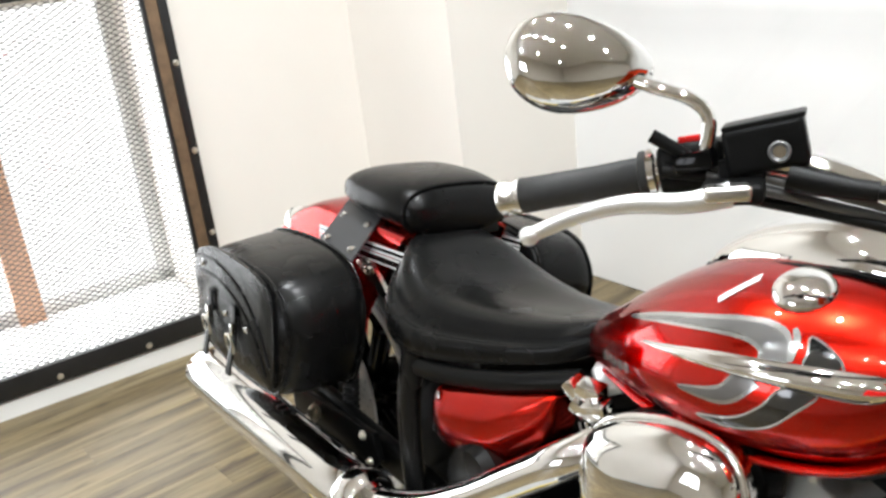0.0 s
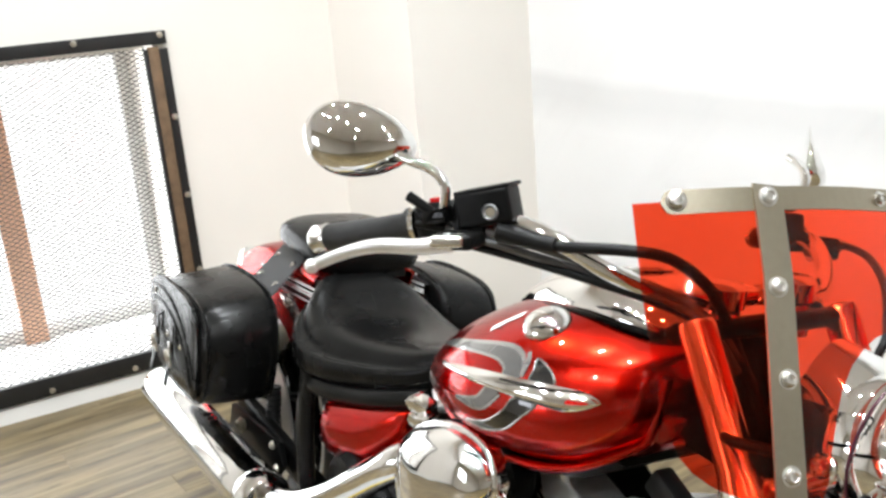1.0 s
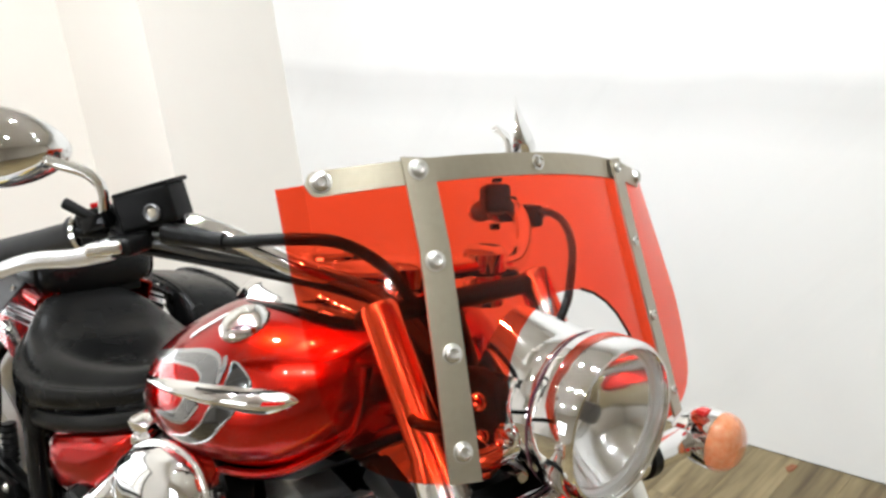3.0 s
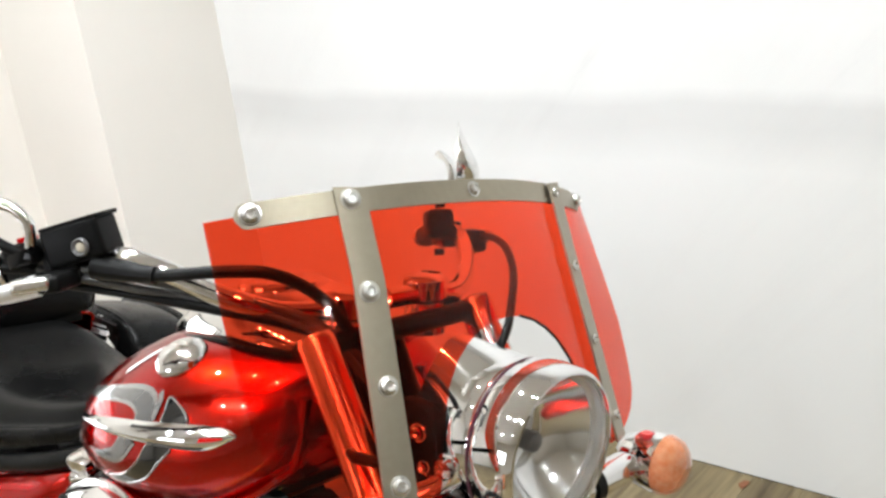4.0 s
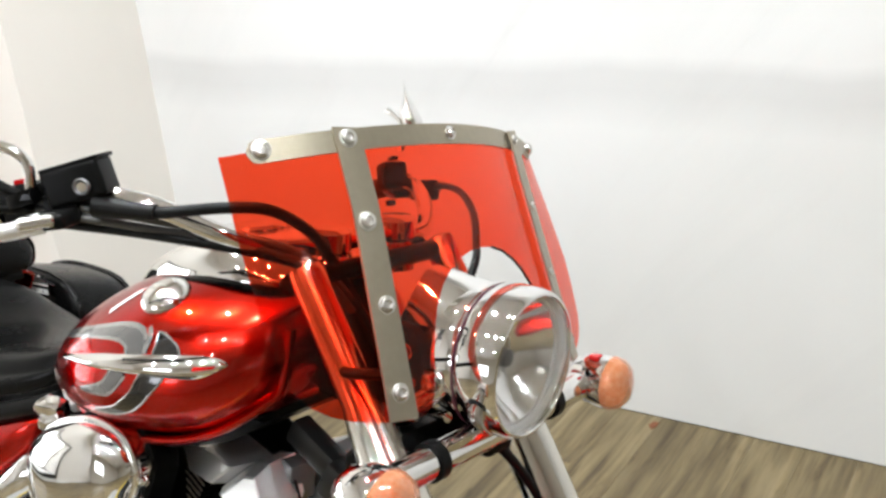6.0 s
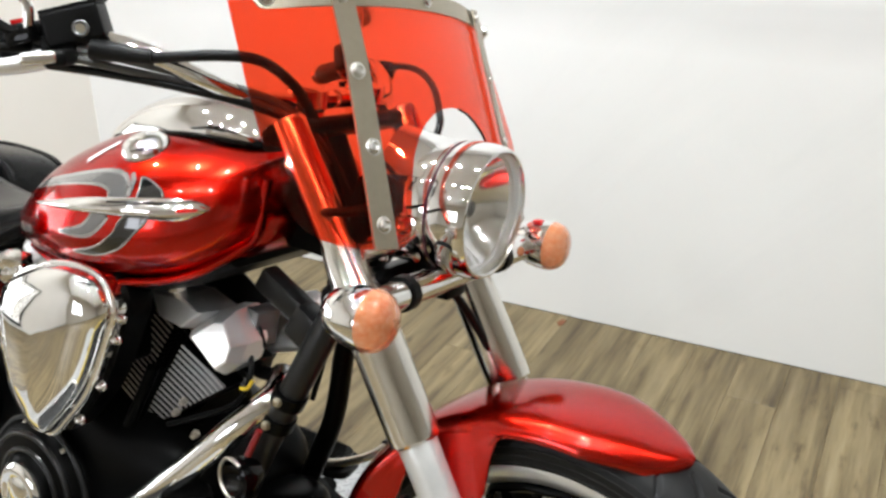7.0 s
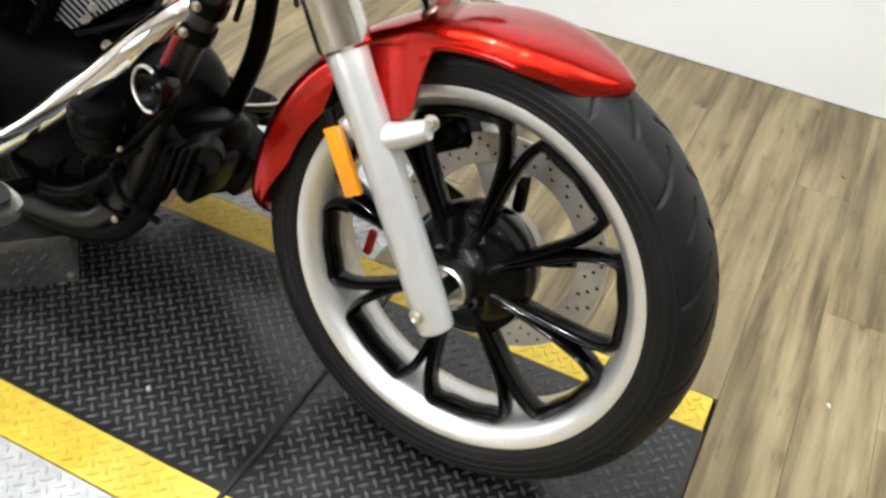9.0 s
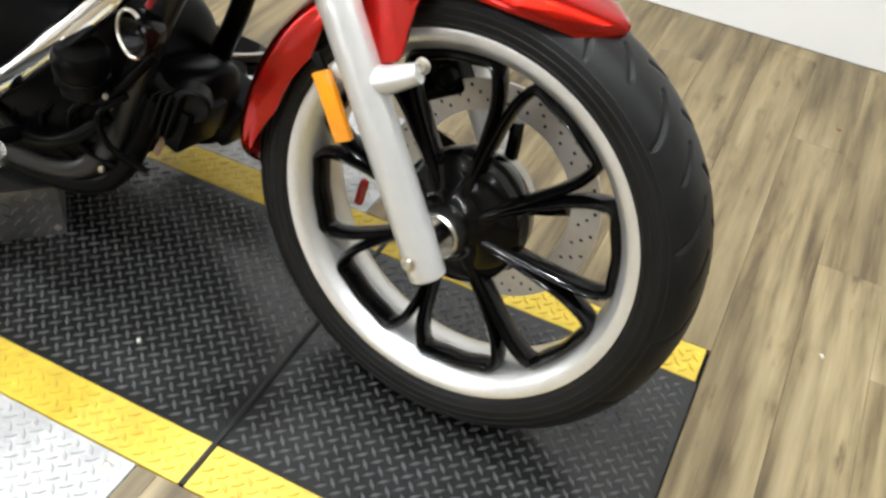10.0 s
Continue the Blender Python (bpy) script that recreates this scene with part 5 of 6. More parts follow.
def saddle_ring(x, w, zt, zb, dish, n=7):
    """A saddle's section: a dished crown that falls into a valley, then a fat rolled edge."""
    half = spline([(0, 1.0, 0), (0.40, 0.99, 0), (0.62, 0.935, 0), (0.76, 0.82, 0), (0.83, 0.66, 0), (0.865, 0.52, 0), (0.905, 0.455, 0), (0.955, 0.435, 0), (0.99, 0.37, 0), (1.0, 0.25, 0), (0.985, 0.09, 0), (0.92, 0.0, 0), (0.4, 0.0, 0)], n)
    pts = [V((x, -w * p.x, zb + (zt - zb) * p.y - dish * math.exp(-(p.x / 0.45) ** 2) * (1 if p.y > 0.5 else 0))) for p in half]
    return pts + [V((x, -p.y, p.z)) for p in pts[:0:-1]]


SADDLE = [(-0.945, 0.040, 0.722, 0.690, 0), (-0.965, 0.066, 0.722, 0.670, 0), (-1.00, 0.092, 0.713, 0.650, 0.002), (-1.06, 0.117, 0.700, 0.631, 0.005), (-1.13, 0.140, 0.691, 0.612, 0.008), (-1.20, 0.163, 0.687, 0.597, 0.010),
          (-1.27, 0.177, 0.691, 0.590, 0.010), (-1.33, 0.172, 0.706, 0.596, 0.007), (-1.375, 0.152, 0.727, 0.612, 0.003), (-1.41, 0.117, 0.742, 0.634, 0), (-1.435, 0.084, 0.743, 0.66, 0), (-1.448, 0.045, 0.736, 0.69, 0)]
cols = [spline([(q[0], q[k], 0) for q in SADDLE], 5) for k in (1, 2, 3, 4)]
seat = part("seat", skin(bmesh.new(), [saddle_ring(a.x, max(a.y, 0.004), b.y, c.y, d.y) for a, b, c, d in zip(*cols)]), LEATHER, bike, "black leather rider seat with a rolled edge", 70)
seat.location = (0, -0.03, 0)
pad = part("pillion_pad", lofted([(-1.402, 0.070, 0.786, 0.748, 0), (-1.408, 0.096, 0.803, 0.738, 0), (-1.424, 0.113, 0.818, 0.733, 0), (-1.46, 0.122, 0.829, 0.733, 0), (-1.52, 0.127, 0.833, 0.738, 0), (-1.60, 0.125, 0.830, 0.742, 0), (-1.645, 0.116, 0.819, 0.748, 0), (-1.667, 0.10, 0.804, 0.754, 0), (-1.677, 0.07, 0.790, 0.762, 0)], e=2.9, split=0.45), LEATHER, bike, "black leather pillion pad", 70)
ring = [p + V((0.001, 0, 0)) for p in super_ring(-1.430, 0.1175, 0.8225, 0.7315, e=2.9)]
part("seam_welt", tube(ring, 0.0036, 8, closed=True, ref=(1, 0, 0)), LEATHER, pad, "stitched welt round the pad")
part("pad_base", rbox((-1.53, 0, 0.735), (0.24, 0.17, 0.02), 0.006), PLASTIC, pad)
for s in (-1, 1):
    part("seat_skirt", tube(spline([(-0.955, s * 0.110, 0.640), (-1.05, s * 0.143, 0.608), (-1.14, s * 0.166, 0.585), (-1.22, s * 0.186, 0.573), (-1.29, s * 0.190, 0.566)], 5), 0.0165, 14, squash=0.7, ref=(0, 1, 0)), VINYL, bike, "black skirt under the seat")
    part("frame_cover", tube(spline([(-1.272, s * 0.188, 0.590), (-1.278, s * 0.190, 0.50), (-1.268, s * 0.188, 0.40), (-1.24, s * 0.186, 0.30)], 5), 0.027, 14, squash=0.6, ref=(0, 1, 0)), VINYL, bike, "black upright frame cover")
    # side cover
    o = [(-1.214, 0.544), (-1.17, 0.561), (-1.09, 0.582), (-1.00, 0.607), (-0.982, 0.600), (-0.988, 0.548), (-1.022, 0.500), (-1.062, 0.466), (-1.13, 0.456), (-1.195, 0.456), (-1.216, 0.49)]
    outr = smooth_outline(o, 5)
    cx, cz = -1.10, 0.528
    def cover_y(x, z, h):
        crease = 0.508 + 0.21 * (x + 1.185) + 1.15 * max(0.0, x + 1.15) ** 2
        ridge = max(0.0, 1 - math.hypot(z - crease, 0.02) / 0.085)
        return 0.180 - 0.215 * (x + 1.238) + h + min(1.0, max(0.0, h) / 0.016) * 0.016 * ridge
    rr = []
    for k, h in ((1.02, -0.03), (1.0, -0.004), (0.99, 0.002), (0.965, 0.006), (0.92, 0.009), (0.84, 0.012), (0.7, 0.0155), (0.5, 0.0185), (0.28, 0.020), (0.08, 0.0205)):
        rr.append([V((cx + (x - cx) * k, s * cover_y(cx + (x - cx) * k, cz + (z - cz) * k, h), cz + (z - cz) * k)) for x, z in outr])
    side = part("side_cover", skin(bmesh.new(), rr), RED, bike, "candy red side cover", 55)
    bolt(side, (-1.196, s * 0.186, 0.537), (0, s, 0), 0.007, 0.005)
    bolt(side, (-1.200, s * 0.188, 0.482), (0, s, 0), 0.006, 0.004, PLASTIC)

# rear fender with stripes, tail, rear wheel
def rear_fender_fn(u, v):
    th = radians(58 + 132 * u)
    s = 2 * v - 1
    k, sign = abs(s), (1 if s >= 0 else -1)
    rise = 0.068 * max(0.0, (95 - 58 - 132 * u) / 35) ** 2.6  # runs up under the seat
    if k < 0.6:
        q = k / 0.6
        r, y = 0.419 + rise - 0.022 * q ** 2.2, 0.114 * math.sin(q * math.pi / 2)
    else:
        q = (k - 0.6) / 0.4
        r, y = 0.397 + rise - (0.119 + rise) * q, 0.114 + 0.004 * math.sin(q * math.pi / 2)
    return RA.x + r * math.cos(th), sign * y, RA.z + r * math.sin(th)


rf = part("rear_fender", sheet(rear_fender_fn, 60, 32, 0.004), RED, bike, "candy red rear fender", 50)
for dz, w, mt in ((0.000, 0.0042, WHITEDECAL), (-0.0062, 0.0060, BLACKDECAL), (-0.0104, 0.0040, WHITEDECAL), (-0.0165, 0.0032, WHITEDECAL), (-0.0275, 0.0108, BLACKDECAL), (-0.0305, 0.0028, WHITEDECAL)):
    for s in (-1, 1):
        part("pinstripe", sheet(lambda u, v, dz=dz, w=w, s=s: (-1.74 + 0.345 * u, s * 0.1225, 0.684 + dz + w * v + 0.0215 * u), 12, 2, 0.0008), mt, rf)
rw = group_part("rear_wheel", bike, "rear wheel behind the saddlebags")
tyre(RA, 0.322, 0.085, rw, 300, 24)
rim(RA, 0.066, 0.232, rw)
for k in range(7):
    m = k * 360 / 7
    part("spoke", tube(spline([polar(RA, 0.05, m - 18, -0.02), polar(RA, 0.12, m - 20, -0.02), polar(RA, 0.165, m - 19, -0.02), polar(RA, 0.182, m, -0.02), polar(RA, 0.165, m + 19, -0.02), polar(RA, 0.12, m + 20, -0.02), polar(RA, 0.05, m + 18, -0.02)], 4), 0.008, 8, squash=2.4), GLOSS, rw)
part("hub", lathe([(-0.08, 0.03), (-0.06, 0.05), (0.06, 0.07), (0.08, 0.03)], RA, (0, 1, 0), 32), GLOSS, rw)
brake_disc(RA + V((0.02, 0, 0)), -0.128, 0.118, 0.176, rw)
part("tail_light", lathe([(0, 0.045), (-0.02, 0.044), (-0.035, 0.035), (-0.042, 0.01)], (-2.02, 0, 0.60), (1, 0, 0), 28), REDLENS, bike, "red tail light")
for s in (-1, 1):
    part("rear_signal", lathe([(0.0, 0.010), (0.01, 0.028), (0.03, 0.036), (0.055, 0.034), (0.065, 0.02)], (-1.86, 0.085 * s, 0.655), (-1, 0, 0), 28), CHROME, bike, "chrome rear turn signal")
part("rear_caliper", rbox((-1.800, -0.125, 0.405), (0.11, 0.05, 0.07), 0.012, (0, -35, 0), seg=3), ENGINE, bike, "black rear brake caliper")
for s in (-1, 1):
    part("swingarm", rbox((-1.46, s * 0.165, 0.352), (0.50, 0.030, 0.055), 0.010, (0, 2, 0), seg=3), ENGINE, bike, "black swingarm")
    part("shock_absorber", tube(spline([(-1.552, s * 0.15, 0.452), (-1.548, s * 0.15, 0.40), (-1.545, s * 0.155, 0.335)], 4), 0.015, 16), SIDEWALL, bike, "rubber-booted shock")
for s in (-1, 1):
    part("strut_plate", prism(smooth_outline([(-1.528, 0.668), (-1.512, 0.680), (-1.486, 0.682), (-1.457, 0.666), (-1.432, 0.650), (-1.416, 0.638), (-1.424, 0.622), (-1.448, 0.634), (-1.474, 0.645), (-1.506, 0.656)], 4), s * 0.146, s * 0.155, 0.003), SATINCHROME, bike, "chrome fender bracket")
    bolt(bike, (-1.4748, s * 0.155, 0.668), (0, s, 0), 0.009, 0.010)
    for k in range(7):
        part("shock_rib", lathe([(-0.0025, 0.0145), (0, 0.0175), (0.0025, 0.0145)], (-1.5515 + 0.0008 * k, s * 0.1505, 0.448 - 0.013 * k), (-0.06, 0, 0.998), 18), ENGINE, bike, "shock boot rib")
part("swingarm_plate", prism([(-1.672, 0.374), (-1.372, 0.400), (-1.345, 0.36), (-1.385, 0.318), (-1.685, 0.302)], -0.206, -0.192, 0.003), ENGINE, bike, "black swingarm side plate")
for x, z in ((-1.372, 0.345), (-1.40, 0.385)):
    bolt(bike, (x, -0.207, z), (0, -1, 0), 0.008, 0.007, STEEL)
bolt(bike, (-1.579, -0.213, 0.358), (0, -1, 0), 0.014, 0.012, TRIM, "axle_nut")
part("axle_stub", tube([(-1.579, -0.213, 0.358), (-1.579, -0.15, 0.358)], 0.012, 14), STEEL, bike)

# saddlebags with flap, straps and buckles
def saddlebag(s):
    bag = group_part("saddlebag", bike, "black leather saddlebag with a buckled flap")
    bm = bmesh.new()
    # body: a rounded box, lofted from inner to outer side
    out = smooth_outline([(-1.414, 0.590), (-1.424, 0.645), (-1.464, 0.686), (-1.55, 0.701), (-1.68, 0.696), (-1.78, 0.676), (-1.835, 0.634), (-1.845, 0.55), (-1.825, 0.470), (-1.70, 0.448), (-1.56, 0.450), (-1.460, 0.466), (-1.427, 0.52)], 5)
    cx, cz = -1.645, 0.575
    rings = []
    for k, y in ((0.5, 0.190), (0.93, 0.192), (0.985, 0.199), (1.0, 0.218), (1.0, 0.30), (0.985, 0.330), (0.95, 0.344), (0.86, 0.352), (0.5, 0.354)):
        drop = 0.030 * max(0, (y - 0.2) / 0.15)
        rings.append([V((cx + (x - cx) * k, s * y, cz + (z - cz) * k - (drop if z > 0.6 else 0) * 0.8)) for x, z in out])
    part("bag_body", skin(bm, rings), LEATHER, bag, "black leather bag body", 60)
    # welts along the two side edges
    for k, y, r in ((1.002, 0.200, 0.0026), (0.968, 0.342, 0.0036)):
        drop = 0.030 * max(0, (y - 0.2) / 0.15)
        part("welt", tube([V((cx + (x - cx) * k, s * y, cz + (z - cz) * k - (drop if z > 0.6 else 0) * 0.8)) for x, z in out], r, 8, closed=True, ref=(0, 1, 0)), LEATHER, bag)
    # outer flap whose lower edge sweeps down towards the front, with two sewn swooshes
    flap = smooth_outline([(-1.455, 0.635), (-1.50, 0.668), (-1.60, 0.678), (-1.72, 0.674), (-1.80, 0.650), (-1.822, 0.600), (-1.790, 0.560), (-1.70, 0.545), (-1.60, 0.535), (-1.52, 0.500), (-1.462, 0.478), (-1.446, 0.55)], 5)
    fl = part("flap", prism(flap, s * 0.350, s * 0.358, 0.003), LEATHER, bag, "black leather flap")
    for path, r in (([(-1.80, 0.640), (-1.70, 0.650), (-1.59, 0.628), (-1.51, 0.580), (-1.462, 0.520)], 0.0030), ([(-1.79, 0.612), (-1.69, 0.618), (-1.59, 0.596), (-1.52, 0.552), (-1.478, 0.500)], 0.0026)):
        part("stitch_line", tube([(p.x, s * 0.3585, p.y) for p in spline([(x, z, 0) for x, z in path], 6)], r, 6, ref=(0, 1, 0)), LEATHER, fl)
    for x in (-1.608, -1.725):
        st = part("strap", rbox((x, s * 0.3635, 0.555), (0.022, 0.004, 0.075), 0.0015), LEATHER, bag, "leather buckle strap")
        part("strap_end", rbox((x, s * 0.372, 0.490), (0.020, 0.004, 0.060), 0.0015, (10 * s, 0, 0)), LEATHER, st)
        loop = [(x + 0.016 * math.cos(a), s * (0.372 + 0.004 * math.sin(a)), 0.520 + 0.019 * math.sin(a)) for a in [2 * math.pi * k / 20 for k in range(20)]]
        part("buckle", tube(loop, 0.0028, 8, closed=True, ref=(0, 1, 0)), STEEL, st, "steel ring buckle")
        part("buckle_clip", rbox((x, s * 0.3685, 0.546), (0.010, 0.006, 0.026), 0.002), CHROME, st)
    for x, z in ((-1.77, 0.630), (-1.56, 0.560), (-1.745, 0.565), (-1.66, 0.560)):
        bolt(fl, (x, s * 0.358, z), (0, s, 0), 0.005, 0.004, CHROME, "stud")
    return bag


for s in (-1, 1):
    saddlebag(s)
# yoke that carries the bags over the fender
def yoke_fn(x, y):
    """The strap lies over the fender and slants forward as it falls towards the bags."""
    k = min(1.15, max(0.0, (abs(y) - 0.085) / 0.090))
    return x + 0.050 * k, y, 0.756 - 0.008 * min(1.0, abs(y) / 0.085) ** 2 - 0.060 * k


yoke = part("bag_yoke", sheet(lambda u, v: yoke_fn(-1.680 + 0.137 * v, 0.188 * (2 * u - 1)), 32, 4, 0.004), STRAP, bike, "dark grey leather yoke strap with studs")
for s in (-1, 1):
    for x, y in ((-1.660, 0.118), (-1.566, 0.118), (-1.660, 0.168), (-1.566, 0.168)):
        x, y, z = yoke_fn(x, s * y)
        bolt(yoke, (x, y + s * 0.002, z + 0.004), (0, s * 0.47, 0.88), 0.0062, 0.004, CHROME, "stud")

# exhaust
ex = group_part("exhaust", bike, "chrome two-into-one exhaust")
part("muffler", lathe([(0, 0.030), (0.004, 0.046), (0.02, 0.052), (0.10, 0.0545), (0.45, 0.0545), (0.60, 0.052), (0.645, 0.050), (0.65, 0.046), (0.62, 0.040), (0.50, 0.038)], (-1.285, -0.270, 0.330), (-0.645, -0.03, 0.003), 48, cap=False), CHROME, ex, "long chrome muffler")
part("muffler_core", lathe([(0, 0.0005), (0.001, 0.040)], (-1.86, -0.297, 0.332), (-1, 0, 0), 32), ENGINE, ex)
for k in range(3):
    part("heat_slot", rbox((-1.60 + 0.022 * k, -0.284, 0.3875), (0.008, 0.018, 0.004), 0.001), PLASTIC, ex)
part("muffler_collar", lathe([(-0.03, 0.036), (-0.028, 0.050), (-0.008, 0.058), (0.02, 0.058), (0.028, 0.053), (0.03, 0.04)], (-1.285, -0.270, 0.330), (-1, -0.04, 0), 40), CHROME, ex, "chrome collar")
part("front_header", tube(spline([(-0.450, -0.04, 0.560), (-0.425, -0.085, 0.552), (-0.465, -0.128, 0.500), (-0.55, -0.156, 0.405), (-0.65, -0.164, 0.312), (-0.74, -0.172, 0.250), (-0.86, -0.190, 0.235), (-1.02, -0.22, 0.27), (-1.16, -0.25, 0.315), (-1.27, -0.268, 0.330)], 6), 0.0205, 20), CHROME, ex, "chrome front header shield")
part("rear_header", tube(spline([(-0.845, -0.13, 0.610), (-0.875, -0.195, 0.580), (-0.95, -0.215, 0.520), (-1.06, -0.232, 0.435), (-1.16, -0.250, 0.375), (-1.275, -0.268, 0.335)], 6), 0.0285, 20), CHROME, ex, "chrome rear header shield")

# engine
eng = group_part("engine", bike, "black air-cooled twin-cylinder engine with chrome covers")
part("crankcase", lofted([(-0.50, 0.09, 0.36, 0.22, 0), (-0.53, 0.125, 0.41, 0.19, 0), (-0.62, 0.145, 0.45, 0.16, 0), (-0.75, 0.155, 0.47, 0.142, 0), (-0.88, 0.155, 0.47, 0.142, 0), (-1.02, 0.145, 0.46, 0.16, 0), (-1.12, 0.12, 0.42, 0.22, 0), (-1.15, 0.08, 0.38, 0.26, 0)], e=4.0), ENGINE, eng)
part("clutch_cover", lathe([(0, 0.115), (-0.015, 0.114), (-0.028, 0.106), (-0.036, 0.090), (-0.038, 0.062), (-0.044, 0.058), (-0.050, 0.050), (-0.051, 0.001)], (-0.835, -0.150, 0.300), (0, 1, 0), 48), ENGINE, eng, "round black engine cover")
# unseen far-side cover, added to block light that the plate would reflect
part("added_far_cover", lathe([(0, 0.128), (0.022, 0.126), (0.046, 0.112), (0.062, 0.082), (0.066, 0.001)], (-0.840, 0.148, 0.295), (0, 1, 0), 40), ENGINE, eng, "unseen round black cover added to darken the plate's reflections")
badge = part("cover_badge", lathe([(0, 0.050), (-0.005, 0.050), (-0.010, 0.045), (-0.012, 0.034), (-0.009, 0.028), (-0.012, 0.020), (-0.014, 0.001)], (-0.835, -0.200, 0.300), (0, 1, 0), 40), CHROME, eng, "chrome cover badge")
part("rear_cover", lathe([(0, 0.075), (-0.02, 0.074), (-0.034, 0.064), (-0.038, 0.04), (-0.038, 0.001)], (-1.03, -0.150, 0.40), (0, 1, 0), 36), ENGINE, eng, "round black gear cover")
part("sprocket_cover", lathe([(0, 0.07), (-0.03, 0.069), (-0.045, 0.055), (-0.046, 0.001)], (-1.105, -0.145, 0.425), (0, 1, 0), 36), VINYL, eng)
for r_, t_ in ((0.112, 0.0045), (0.092, 0.0050), (0.066, 0.0045)):
    part("cover_ridge", tube([(-0.835 + r_ * math.cos(a), -0.150 - {0.112: 0.018, 0.092: 0.034, 0.066: 0.038}[r_], 0.300 + r_ * math.sin(a)) for a in [2 * math.pi * k / 48 for k in range(48)]], t_, 8, closed=True, ref=(0, 1, 0)), FRAMEGREY, eng)
for k in range(7):
    a = 2 * math.pi * k / 7
    bolt(eng, (-0.835 + 0.103 * math.cos(a), -0.172, 0.300 + 0.103 * math.sin(a)), (0, -1, 0), 0.006, 0.006, STEEL)


def block(bm, place, a0, a1, y0, y1, c0, c1):
    """A box in a cylinder's own directions: along the bore, across, fore."""
    vs = [bm.verts.new(place(a, y, c)) for a in (a0, a1) for y in (y0, y1) for c in (c0, c1)]
    for f in ((0, 1, 3, 2), (4, 6, 7, 5), (0, 4, 5, 1), (2, 3, 7, 6), (0, 2, 6, 4), (1, 5, 7, 3)):
        bm.faces.new([vs[i] for i in f])
    return bm


def wedge(place, a0, a1, y0, y1, back, c0, c1):
    """A fin whose outer edge runs from y0 at its rear end to y1 at its front end."""
    bm = bmesh.new()
    low, top = [[bm.verts.new(place(a, y, c)) for y, c in ((y0, c0), (y1, c1), (back, c1), (back, c0))] for a in (a0, a1)]
    bm.faces.new(low[::-1])
    bm.faces.new(top)
    for i in range(4):
        j = (i + 1) % 4
        bm.faces.new((low[i], low[j], top[j], top[i]))
    bmesh.ops.recalc_face_normals(bm, faces=bm.faces)
    return bm


